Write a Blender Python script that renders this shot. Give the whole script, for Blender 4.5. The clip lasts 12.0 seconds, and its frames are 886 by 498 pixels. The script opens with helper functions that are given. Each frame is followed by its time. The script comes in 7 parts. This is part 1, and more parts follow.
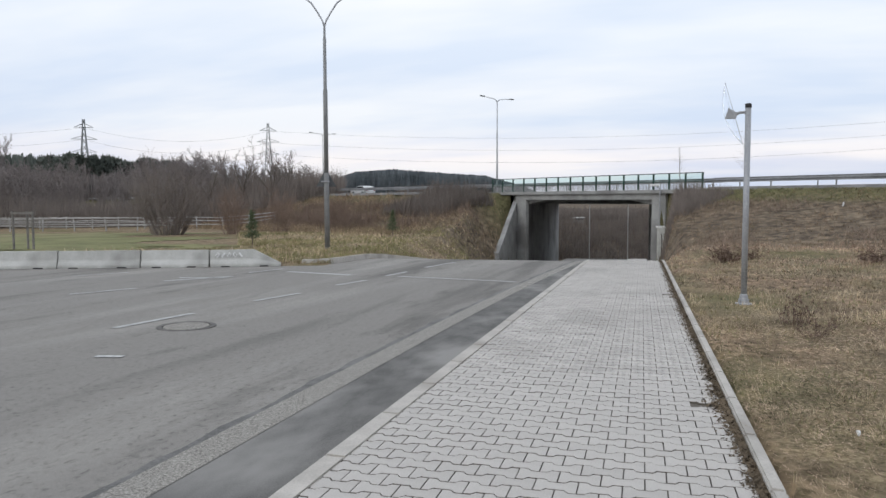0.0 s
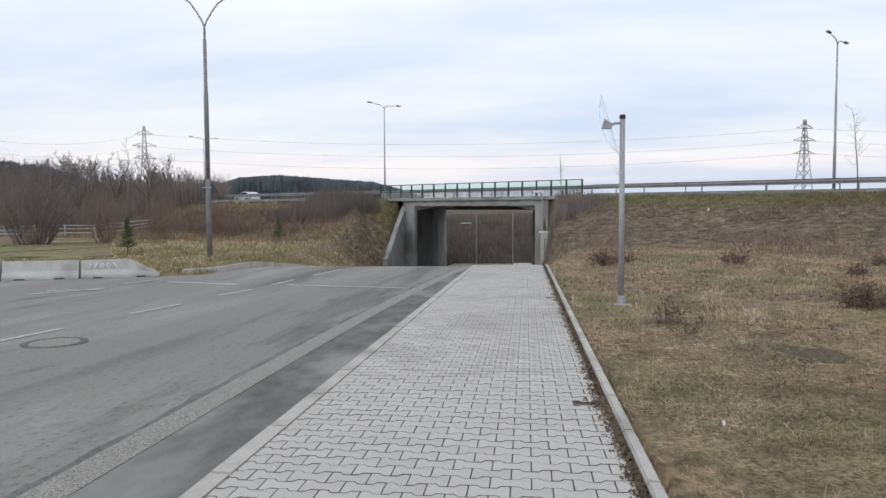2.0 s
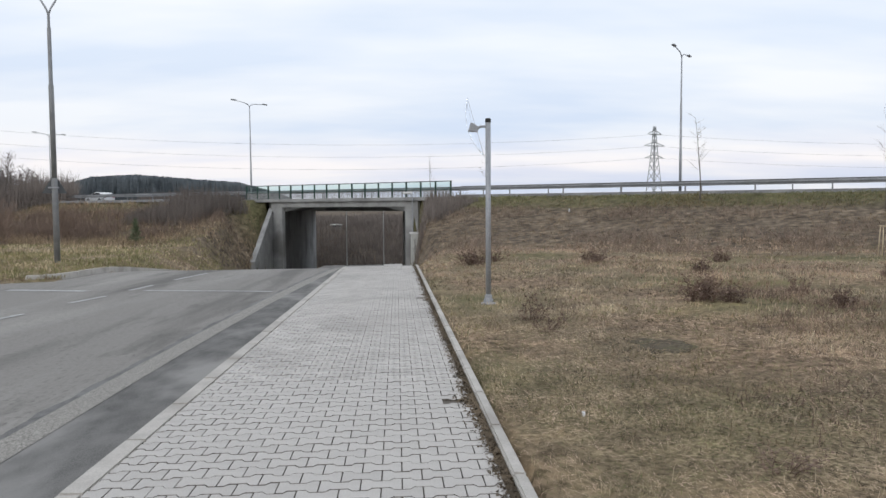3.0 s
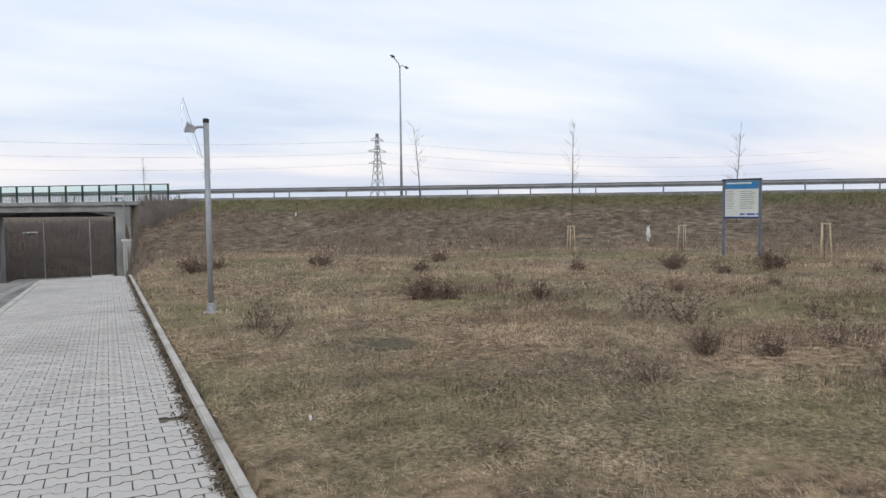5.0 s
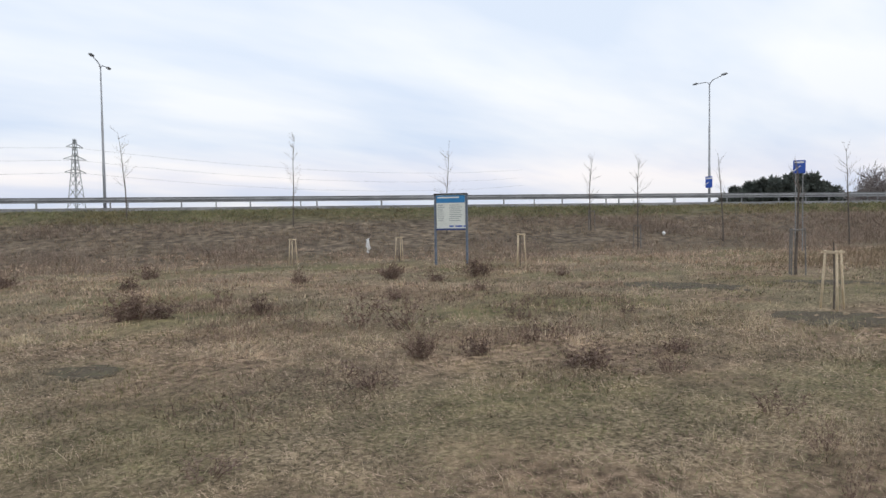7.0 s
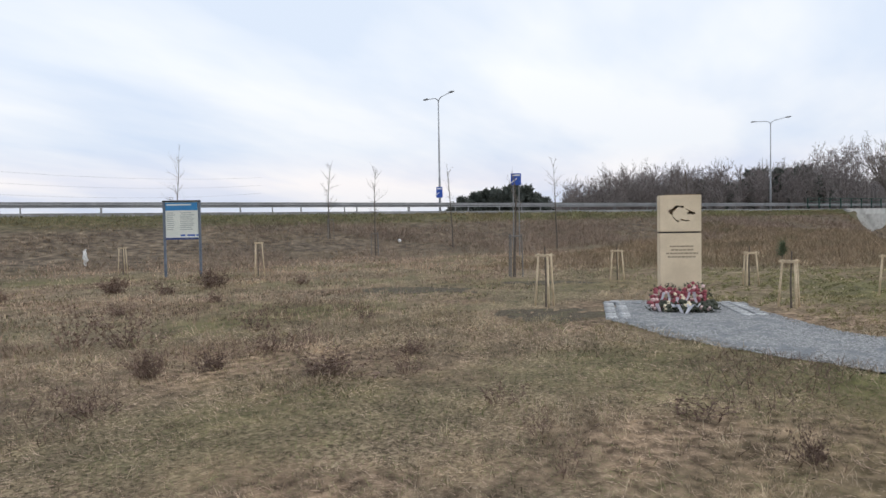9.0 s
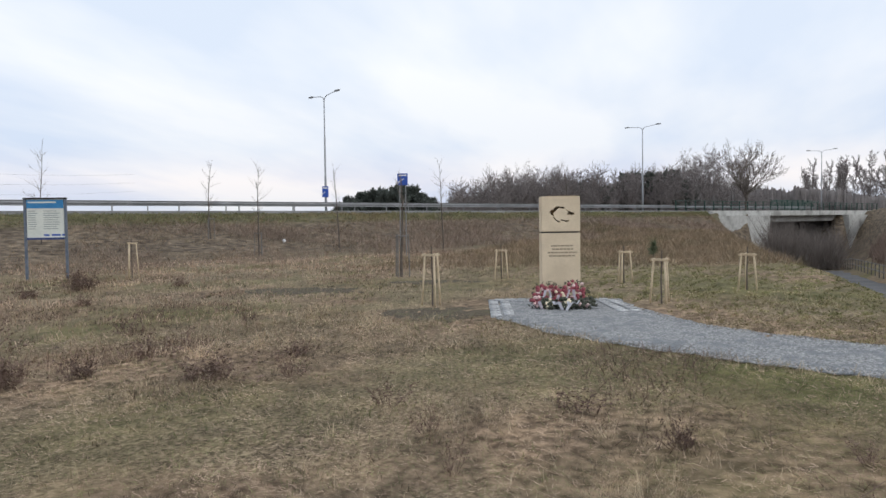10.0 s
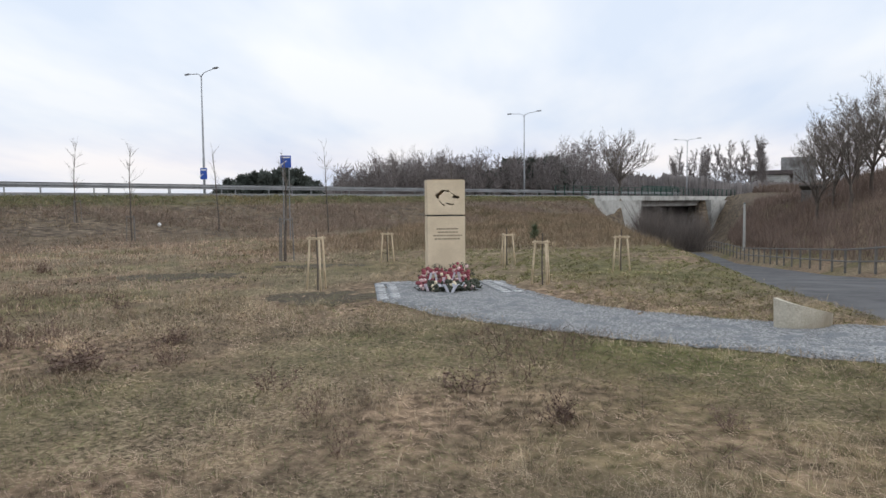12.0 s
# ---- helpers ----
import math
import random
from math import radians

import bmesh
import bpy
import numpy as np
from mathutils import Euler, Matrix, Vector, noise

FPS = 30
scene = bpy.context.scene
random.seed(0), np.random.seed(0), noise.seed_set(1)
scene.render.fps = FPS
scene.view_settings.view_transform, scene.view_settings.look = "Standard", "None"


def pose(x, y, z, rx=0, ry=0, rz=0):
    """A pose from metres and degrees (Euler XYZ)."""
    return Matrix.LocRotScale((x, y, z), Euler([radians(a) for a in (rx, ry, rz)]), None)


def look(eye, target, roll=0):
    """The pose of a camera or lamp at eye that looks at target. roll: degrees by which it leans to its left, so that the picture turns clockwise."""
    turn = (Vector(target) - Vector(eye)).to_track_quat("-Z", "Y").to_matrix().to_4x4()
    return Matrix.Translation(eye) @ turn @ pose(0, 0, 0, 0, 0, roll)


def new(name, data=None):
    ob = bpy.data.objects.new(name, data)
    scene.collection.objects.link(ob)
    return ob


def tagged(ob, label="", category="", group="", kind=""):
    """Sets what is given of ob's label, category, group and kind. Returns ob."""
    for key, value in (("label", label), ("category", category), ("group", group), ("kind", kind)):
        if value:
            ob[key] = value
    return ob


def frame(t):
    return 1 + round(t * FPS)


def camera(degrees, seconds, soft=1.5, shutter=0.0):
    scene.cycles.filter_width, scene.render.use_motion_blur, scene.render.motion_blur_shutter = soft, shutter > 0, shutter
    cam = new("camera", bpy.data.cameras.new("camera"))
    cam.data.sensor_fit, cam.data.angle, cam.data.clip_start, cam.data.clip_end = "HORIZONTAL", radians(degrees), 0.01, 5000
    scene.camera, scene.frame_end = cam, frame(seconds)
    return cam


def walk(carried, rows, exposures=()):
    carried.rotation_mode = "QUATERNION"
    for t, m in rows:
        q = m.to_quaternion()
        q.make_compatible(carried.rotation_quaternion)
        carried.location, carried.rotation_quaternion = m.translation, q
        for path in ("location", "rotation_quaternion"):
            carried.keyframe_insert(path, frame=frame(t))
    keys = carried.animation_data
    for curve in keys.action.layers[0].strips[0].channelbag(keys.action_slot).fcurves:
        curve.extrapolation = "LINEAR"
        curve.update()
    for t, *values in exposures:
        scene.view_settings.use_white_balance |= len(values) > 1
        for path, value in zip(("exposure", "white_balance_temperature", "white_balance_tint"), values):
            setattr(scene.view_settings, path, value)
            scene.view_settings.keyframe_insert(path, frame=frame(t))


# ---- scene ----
cam = camera(62.52, 12.0)
# seconds, eye x y z, heading, pitch, roll
ROWS = [
    (0.0, -0.002, 0.022, 1.431, 15.26, -3.80, -0.18),
    (0.5, -0.005, 0.018, 1.436, 14.55, -3.71, -0.20),
    (1.0, -0.005, 0.014, 1.439, 13.00, -3.58, -0.24),
    (1.5, -0.002, 0.010, 1.442, 10.45, -3.47, -0.29),
    (2.0, 0.002, 0.008, 1.443, 6.52, -3.36, -0.31),
    (2.5, 0.009, 0.007, 1.444, 1.87, -3.33, -0.38),
    (3.0, 0.017, 0.006, 1.445, -3.61, -3.33, -0.35),
    (5.0, 0.061, 0.007, 1.441, -24.74, -3.18, -0.60),
    (5.5, 0.074, 0.009, 1.439, -30.24, -3.13, -0.63),
    (6.0, 0.087, 0.011, 1.436, -36.00, -2.98, -0.68),
    (6.5, 0.101, 0.013, 1.434, -41.07, -2.76, -0.75),
    (7.0, 0.114, 0.015, 1.431, -46.27, -2.40, -0.77),
    (9.0, 0.161, 0.026, 1.417, -66.50, -2.03, -0.93),
    (9.5, 0.170, 0.029, 1.413, -70.93, -2.07, -0.89),
    (10.0, 0.177, 0.031, 1.410, -75.37, -2.15, -0.75),
    (10.5, 0.183, 0.033, 1.406, -79.23, -2.23, -0.75),
    (11.0, 0.186, 0.036, 1.403, -82.38, -2.57, -0.61),
    (11.5, 0.188, 0.037, 1.400, -83.77, -3.16, -0.63),
    (12.0, 0.187, 0.039, 1.397, -84.32, -3.51, -0.55),
]
walk(cam, [(t, Matrix.Translation((x, y, z)) @ pose(0, 0, 0, 0, 0, yaw) @ pose(0, 0, 0, 90 + pitch) @ pose(0, 0, 0, 0, 0, roll))
           for t, x, y, z, yaw, pitch, roll in ROWS])

# ---------------------------------------------------------------- light
scene.view_settings.exposure = 0.0
world = bpy.data.worlds.new("overcast_sky")
scene.world = world
world.use_nodes = True
wn, wl = world.node_tree.nodes, world.node_tree.links
wn.clear()
w_out = wn.new("ShaderNodeOutputWorld")
w_bg = wn.new("ShaderNodeBackground")
w_sky = wn.new("ShaderNodeTexSky")
w_sky.sky_type, w_sky.sun_disc = "NISHITA", False
SUN_EL, SUN_AZ = 24.0, 200.0
w_sky.sun_elevation, w_sky.sun_rotation = radians(SUN_EL), radians(SUN_AZ)
w_co = wn.new("ShaderNodeTexCoord")
w_sep = wn.new("ShaderNodeSeparateXYZ")
wl.new(w_co.outputs["Generated"], w_sep.inputs[0])


def w_ramp(src, stops):
    r = wn.new("ShaderNodeValToRGB")
    while len(r.color_ramp.elements) < len(stops):
        r.color_ramp.elements.new(0.5)
    for e, (pos, col) in zip(r.color_ramp.elements, stops):
        e.position, e.color = pos, (*col, 1)
    wl.new(src, r.inputs[0])
    return r.outputs[0]


def w_mix(fac, a, b, blend="MIX"):
    m = wn.new("ShaderNodeMix")
    m.data_type, m.blend_type = "RGBA", blend
    for sock, v in ((m.inputs[0], fac), (m.inputs[6], a), (m.inputs[7], b)):
        if isinstance(v, (int, float)):
            sock.default_value = v
        elif isinstance(v, tuple):
            sock.default_value = (*v, 1)
        else:
            wl.new(v, sock)
    return m.outputs[2]


# cloud decks: long flat streaks, flattened towards the horizon
w_flat = wn.new("ShaderNodeMath")
w_flat.operation, w_flat.inputs[1].default_value = "MAXIMUM", 0.0
wl.new(w_sep.outputs[2], w_flat.inputs[0])
w_add = wn.new("ShaderNodeMath")
w_add.operation, w_add.inputs[1].default_value = "ADD", 0.16
wl.new(w_flat.outputs[0], w_add.inputs[0])
w_dx, w_dy = (wn.new("ShaderNodeMath") for _ in range(2))
for node, k in ((w_dx, 0), (w_dy, 1)):
    node.operation = "DIVIDE"
    wl.new(w_sep.outputs[k], node.inputs[0])
    wl.new(w_add.outputs[0], node.inputs[1])
w_com = wn.new("ShaderNodeCombineXYZ")
wl.new(w_dx.outputs[0], w_com.inputs[0])
wl.new(w_dy.outputs[0], w_com.inputs[1])
w_n1 = wn.new("ShaderNodeTexNoise")
w_n1.inputs["Scale"].default_value, w_n1.inputs["Detail"].default_value = 0.75, 5
w_n1.inputs["Roughness"].default_value = 0.5
w_map = wn.new("ShaderNodeMapping")
w_map.inputs["Rotation"].default_value = (0, 0, radians(35))
w_map.inputs["Scale"].default_value = (0.55, 1.25, 1.0)
w_map.inputs["Location"].default_value = (1.7, 0.4, 0.0)
wl.new(w_com.outputs[0], w_map.inputs[0])
wl.new(w_map.outputs[0], w_n1.inputs["Vector"])
cloud = w_ramp(w_n1.outputs[0], [(0.40, (0, 0, 0)), (0.60, (1, 1, 1))])
deck = w_mix(cloud, (0.57, 0.68, 0.87), (1.0, 0.99, 0.975))
band = w_ramp(w_sep.outputs[2], [(0.0, (0.55, 0.62, 0.74)), (0.02, (0.66, 0.68, 0.78)), (0.055, (0.85, 0.79, 0.83)), (0.10, (0.70, 0.77, 0.89)), (0.20, (0.86, 0.92, 1.0)), (0.5, (0.86, 0.93, 1.0)), (1.0, (0.8, 0.88, 1.0))])
veil = w_mix(0.5, deck, band)
sky_dim = w_mix(1.0, w_sky.outputs[0], (0.06, 0.06, 0.06), "MULTIPLY")
total = w_mix(0.94, sky_dim, veil)
wl.new(total, w_bg.inputs[0])
w_bg.inputs[1].default_value = 1.1
wl.new(w_bg.outputs[0], w_out.inputs[0])

sun = new("sun", bpy.data.lights.new("sun", "SUN"))
sun.data.energy, sun.data.angle, sun.data.color = 0.5, radians(25), (1.0, 0.95, 0.9)
sun.matrix_world = look((0, 0, 60), Vector((0, 0, 60)) - Vector((math.sin(radians(SUN_AZ)) * math.cos(radians(SUN_EL)), math.cos(radians(SUN_AZ)) * math.cos(radians(SUN_EL)), math.sin(radians(SUN_EL)))))

# ---------------------------------------------------------------- materials


def mat(name, c1, c2, scale=6.0, rough=0.85, bump=0.3, fine=60.0, c3=None, metal=0.0, spread=0.0, coords="Object", bump_dist=0.01, stretch=None):
    """Two scales of noise between c1 and c2, a third tone in large patches, and a fine bump. spread: how far pieces differ."""
    m = bpy.data.materials.new(name)
    m.use_nodes = True
    nt, nodes, links = m.node_tree, m.node_tree.nodes, m.node_tree.links
    b = nodes["Principled BSDF"]
    co = nodes.new("ShaderNodeTexCoord")
    n1, n2 = nodes.new("ShaderNodeTexNoise"), nodes.new("ShaderNodeTexNoise")
    n1.inputs["Scale"].default_value, n1.inputs["Detail"].default_value = scale, 6
    n2.inputs["Scale"].default_value, n2.inputs["Detail"].default_value = fine, 4
    coarse = co.outputs[coords]
    if stretch:
        mp = nodes.new("ShaderNodeMapping")
        mp.inputs["Scale"].default_value = stretch
        links.new(coarse, mp.inputs[0])
        coarse = mp.outputs[0]
    links.new(coarse, n1.inputs["Vector"])
    links.new(co.outputs[coords], n2.inputs["Vector"])
    add = nodes.new("ShaderNodeMath")
    add.operation = "ADD"
    half = nodes.new("ShaderNodeMath")
    half.operation, half.inputs[1].default_value = "MULTIPLY", 0.5
    links.new(n1.outputs[0], add.inputs[0])
    links.new(n2.outputs[0], add.inputs[1])
    links.new(add.outputs[0], half.inputs[0])
    ramp = nodes.new("ShaderNodeValToRGB")
    ramp.color_ramp.elements[0].position, ramp.color_ramp.elements[0].color = 0.40, (*c1, 1)
    ramp.color_ramp.elements[1].position, ramp.color_ramp.elements[1].color = 0.60, (*c2, 1)
    links.new(half.outputs[0], ramp.inputs[0])
    col = ramp.outputs[0]
    if c3:
        n3 = nodes.new("ShaderNodeTexNoise")
        n3.inputs["Scale"].default_value, n3.inputs["Detail"].default_value = scale * 0.22, 5
        links.new(coarse, n3.inputs["Vector"])
        r3 = nodes.new("ShaderNodeValToRGB")
        r3.color_ramp.elements[0].position, r3.color_ramp.elements[1].position = 0.5, 0.64
        links.new(n3.outputs[0], r3.inputs[0])
        mx = nodes.new("ShaderNodeMix")
        mx.data_type = "RGBA"
        links.new(r3.outputs[0], mx.inputs[0])
        links.new(col, mx.inputs[6])
        mx.inputs[7].default_value = (*c3, 1)
        col = mx.outputs[2]
    if spread:
        info, hsv, rng = nodes.new("ShaderNodeObjectInfo"), nodes.new("ShaderNodeHueSaturation"), nodes.new("ShaderNodeMapRange")
        geo, sm = nodes.new("ShaderNodeNewGeometry"), nodes.new("ShaderNodeMath")
        sm.operation = "ADD"
        links.new(info.outputs["Random"], sm.inputs[0])
        links.new(geo.outputs["Random Per Island"], sm.inputs[1])
        rng.inputs[2].default_value = 2.0
        rng.inputs[3].default_value, rng.inputs[4].default_value = 1 - spread, 1 + spread
        links.new(sm.outputs[0], rng.inputs[0])
        links.new(rng.outputs[0], hsv.inputs["Value"])
        links.new(col, hsv.inputs["Color"])
        col = hsv.outputs[0]
    links.new(col, b.inputs["Base Color"])
    b.inputs["Roughness"].default_value, b.inputs["Metallic"].default_value = rough, metal
    b.inputs["Specular IOR Level"].default_value = 0.3
    if bump:
        bp = nodes.new("ShaderNodeBump")
        bp.inputs["Strength"].default_value, bp.inputs["Distance"].default_value = bump, bump_dist
        links.new(half.outputs[0], bp.inputs["Height"])
        links.new(bp.outputs[0], b.inputs["Normal"])
    return m


def asphalt(name, dark, mid, light, along):
    """Worn asphalt: long bands along the traffic, ragged stains, and grit."""
    m = bpy.data.materials.new(name)
    m.use_nodes = True
    nodes, links = m.node_tree.nodes, m.node_tree.links
    b = nodes["Principled BSDF"]
    geo = nodes.new("ShaderNodeNewGeometry")

    def noise_of(scale, detail, stretch=(1, 1, 1), turn=0.0, rough=0.55):
        mp = nodes.new("ShaderNodeMapping")
        mp.inputs["Rotation"].default_value = (0, 0, radians(turn))
        mp.inputs["Scale"].default_value = stretch
        links.new(geo.outputs["Position"], mp.inputs[0])
        n = nodes.new("ShaderNodeTexNoise")
        n.inputs["Scale"].default_value, n.inputs["Detail"].default_value = scale, detail
        n.inputs["Roughness"].default_value = rough
        links.new(mp.outputs[0], n.inputs["Vector"])
        return n.outputs[0]

    def ramp(src, stops):
        r = nodes.new("ShaderNodeValToRGB")
        while len(r.color_ramp.elements) < len(stops):
            r.color_ramp.elements.new(0.5)
        for e, (p, c) in zip(r.color_ramp.elements, stops):
            e.position, e.color = p, (*c, 1)
        links.new(src, r.inputs[0])
        return r.outputs[0]

    def mix(f, a, c, blend="MIX"):
        x = nodes.new("ShaderNodeMix")
        x.data_type, x.blend_type = "RGBA", blend
        for sock, v in ((x.inputs[0], f), (x.inputs[6], a), (x.inputs[7], c)):
            if isinstance(v, float):
                sock.default_value = v
            elif isinstance(v, tuple):
                sock.default_value = (*v, 1)
            else:
                links.new(v, sock)
        return x.outputs[2]

    bands = ramp(noise_of(0.62, 4, (1.0, 0.09, 1), along), [(0.36, dark), (0.47, mid), (0.56, mid), (0.68, light)])
    stains = ramp(noise_of(1.3, 9, (1.0, 0.2, 1), along, 0.66), [(0.32, (0.66, 0.66, 0.66)), (0.45, (1, 1, 1)), (0.62, (1, 1, 1)), (0.74, (1.14, 1.14, 1.14))])
    pits = ramp(noise_of(24, 4, (1.0, 0.6, 1), along, 0.6), [(0.30, (0.60, 0.60, 0.60)), (0.42, (1, 1, 1)), (0.66, (1.1, 1.1, 1.1))])
    grit_src = noise_of(210, 3)
    grit = ramp(grit_src, [(0.3, (0.72, 0.72, 0.72)), (0.7, (1.28, 1.27, 1.25))])
    col = mix(1.0, mix(1.0, mix(1.0, bands, stains, "MULTIPLY"), pits, "MULTIPLY"), grit, "MULTIPLY")
    links.new(col, b.inputs["Base Color"])
    b.inputs["Roughness"].default_value = 0.86
    b.inputs["Specular IOR Level"].default_value = 0.25
    bp = nodes.new("ShaderNodeBump")
    bp.inputs["Strength"].default_value, bp.inputs["Distance"].default_value = 0.6, 0.004
    links.new(grit_src, bp.inputs["Height"])
    links.new(bp.outputs[0], b.inputs["Normal"])
    return m


M_ASPHALT = asphalt("asphalt", (0.148, 0.140, 0.131), (0.233, 0.221, 0.207), (0.288, 0.274, 0.256), -3.0)
M_KERB_GUTTER = mat("dirty_gutter_asphalt", (0.098, 0.095, 0.091), (0.19, 0.184, 0.175), 4.5, 0.9, 0.7, 120, c3=(0.27, 0.261, 0.248), stretch=(1.0, 0.45, 1))
M_ASPHALT3 = mat("dirty_asphalt", (0.10, 0.097, 0.094), (0.19, 0.185, 0.18), 5, 0.85, 0.8, 60, c3=(0.21, 0.205, 0.20))
M_ASPHALT2 = mat("dark_asphalt", (0.065, 0.064, 0.066), (0.125, 0.123, 0.126), 2.2, 0.85, 0.5, 40, c3=(0.14, 0.138, 0.14))
M_GUTTER = mat("aggregate_concrete", (0.13, 0.12, 0.108), (0.42, 0.40, 0.365), 60, 0.85, 0.7, 160)
M_KERB = mat("kerb_concrete", (0.41, 0.385, 0.355), (0.53, 0.50, 0.46), 5, 0.9, 0.3, 90, c3=(0.35, 0.325, 0.295), spread=0.06)
M_BLOCK = mat("paving_block_concrete", (0.43, 0.405, 0.38), (0.54, 0.512, 0.482), 3, 0.9, 0.35, 110, c3=(0.41, 0.386, 0.362), spread=0.09)
M_JOINT = mat("joint_soil", (0.10, 0.088, 0.075), (0.19, 0.17, 0.145), 20, 0.95, 0.5, 120)
M_CONC = mat("weathered_concrete", (0.25, 0.25, 0.245), (0.38, 0.38, 0.37), 1.2, 0.9, 0.35, 30, c3=(0.19, 0.185, 0.18))
M_CONC_L = mat("pale_concrete", (0.42, 0.42, 0.40), (0.56, 0.56, 0.54), 2.2, 0.9, 0.35, 45, c3=(0.30, 0.295, 0.28), spread=0.12)
M_STONE = mat("sandstone", (0.60, 0.495, 0.355), (0.74, 0.62, 0.455), 2.5, 0.8, 0.2, 120, c3=(0.65, 0.56, 0.42))
M_STONE_TOP = mat("stained_sandstone", (0.34, 0.24, 0.11), (0.46, 0.34, 0.18), 6, 0.85, 0.2, 90)
# near-black stone: the shade inside a recess put into the colour
M_HOLLOW = mat("hollow_shadowed_stone", (0.03, 0.03, 0.032), (0.05, 0.05, 0.05), 6, 0.9, 0.1, 40)
M_GALV = mat("galvanised_steel", (0.30, 0.31, 0.33), (0.42, 0.43, 0.45), 3, 0.5, 0.05, 40, metal=0.35)
M_RAIL = mat("guardrail_steel", (0.20, 0.205, 0.21), (0.31, 0.315, 0.325), 0.8, 0.5, 0.05, 12, metal=0.4)
M_GREEN = mat("green_painted_steel", (0.022, 0.055, 0.045), (0.035, 0.08, 0.062), 3, 0.5, 0.05, 30)
M_BLUE = mat("blue_painted_steel", (0.03, 0.05, 0.16), (0.05, 0.075, 0.21), 4, 0.45, 0.05, 40)
M_BLUE_SIGN = mat("blue_sign_sheet", (0.03, 0.08, 0.38), (0.04, 0.11, 0.45), 3, 0.4, 0.02, 30)
M_BANNER = mat("blue_banner_print", (0.035, 0.19, 0.42), (0.05, 0.24, 0.50), 3, 0.5, 0.02, 30)
M_PAPER = mat("printed_sheet", (0.62, 0.65, 0.61), (0.72, 0.74, 0.69), 2, 0.6, 0.02, 30)
M_INK = mat("grey_print", (0.28, 0.31, 0.31), (0.36, 0.39, 0.38), 8, 0.7, 0.0, 60)
M_INK_STONE = mat("engraved_letters", (0.29, 0.235, 0.17), (0.36, 0.30, 0.22), 8, 0.9, 0.0, 60)
M_WHITE = mat("white_paint", (0.66, 0.66, 0.66), (0.78, 0.78, 0.78), 6, 0.6, 0.1, 60)
M_MARK = mat("worn_road_paint", (0.26, 0.26, 0.26), (0.62, 0.62, 0.61), 14, 0.8, 0.2, 90)
M_WOOD = mat("peeled_timber", (0.46, 0.365, 0.245), (0.64, 0.53, 0.38), 7, 0.75, 0.3, 50, spread=0.1)
M_WOOD_OLD = mat("grey_old_timber", (0.135, 0.127, 0.12), (0.225, 0.213, 0.20), 6, 0.85, 0.3, 50)
M_FENCE_W = mat("pale_fence_timber", (0.30, 0.295, 0.285), (0.46, 0.45, 0.44), 3, 0.8, 0.2, 30)
M_BARK = mat("bare_bark", (0.085, 0.07, 0.06), (0.16, 0.135, 0.115), 8, 0.9, 0.3, 60)
M_BARK_RED = mat("reddish_twigs", (0.16, 0.115, 0.09), (0.27, 0.20, 0.16), 4, 0.9, 0.0, 40, spread=0.25)
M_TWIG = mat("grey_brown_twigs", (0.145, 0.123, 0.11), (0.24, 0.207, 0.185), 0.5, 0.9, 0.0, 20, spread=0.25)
# twigs of the far woods: distance haze mixed in as a paler colour
M_TWIG_HAZED = mat("haze_paled_twigs", (0.18, 0.158, 0.152), (0.275, 0.245, 0.235), 0.5, 0.9, 0.0, 20, spread=0.25)
# far needles, lightened in the colour for the same haze
M_CONIFER_HAZED = mat("haze_paled_needles", (0.07, 0.083, 0.073), (0.115, 0.13, 0.112), 0.5, 0.9, 0.0, 8, spread=0.3)
M_WEED = mat("dry_weed_stalks", (0.165, 0.125, 0.10), (0.30, 0.232, 0.182), 1.5, 0.9, 0.0, 20, spread=0.3)
M_TWIG2 = mat("dark_brown_stalks", (0.17, 0.122, 0.10), (0.27, 0.203, 0.17), 0.6, 0.9, 0.0, 12, spread=0.3)
M_PINE_YOUNG = mat("young_conifer_needles", (0.075, 0.10, 0.055), (0.15, 0.175, 0.10), 6, 0.85, 0.0, 50, spread=0.3)
M_STRAW = mat("dead_grass_blades", (0.33, 0.258, 0.175), (0.60, 0.495, 0.35), 2.4, 0.9, 0.0, 9, c3=(0.22, 0.185, 0.105), spread=0.3)
M_STRAW3 = mat("pale_brown_grass_blades", (0.385, 0.278, 0.205), (0.64, 0.488, 0.37), 2.4, 0.9, 0.0, 7, c3=(0.32, 0.225, 0.165), spread=0.3)
M_STRAW2 = mat("brown_grass_blades", (0.20, 0.147, 0.10), (0.38, 0.287, 0.197), 2.4, 0.9, 0.0, 7, c3=(0.17, 0.142, 0.085), spread=0.35)
M_GREEN_GRASS = mat("green_grass_blades", (0.145, 0.152, 0.068), (0.27, 0.268, 0.13), 0.6, 0.85, 0.0, 9, c3=(0.22, 0.18, 0.09), spread=0.35)
M_LAWN_BLADES = mat("dull_lawn_blades", (0.165, 0.158, 0.074), (0.29, 0.272, 0.135), 1.4, 0.85, 0.0, 9, c3=(0.27, 0.235, 0.13), spread=0.3)
M_GRAVEL = mat("grey_crushed_stone", (0.19, 0.195, 0.20), (0.54, 0.54, 0.54), 26, 0.9, 0.9, 45, c3=(0.26, 0.275, 0.29), spread=0.5)
M_SOIL = mat("dark_turned_soil", (0.06, 0.047, 0.032), (0.145, 0.118, 0.08), 14, 1.0, 1.0, 60, c3=(0.12, 0.105, 0.06), bump_dist=0.03)
M_DARK = mat("dark_rubber", (0.02, 0.02, 0.02), (0.04, 0.04, 0.04), 6, 0.7, 0.1, 40)
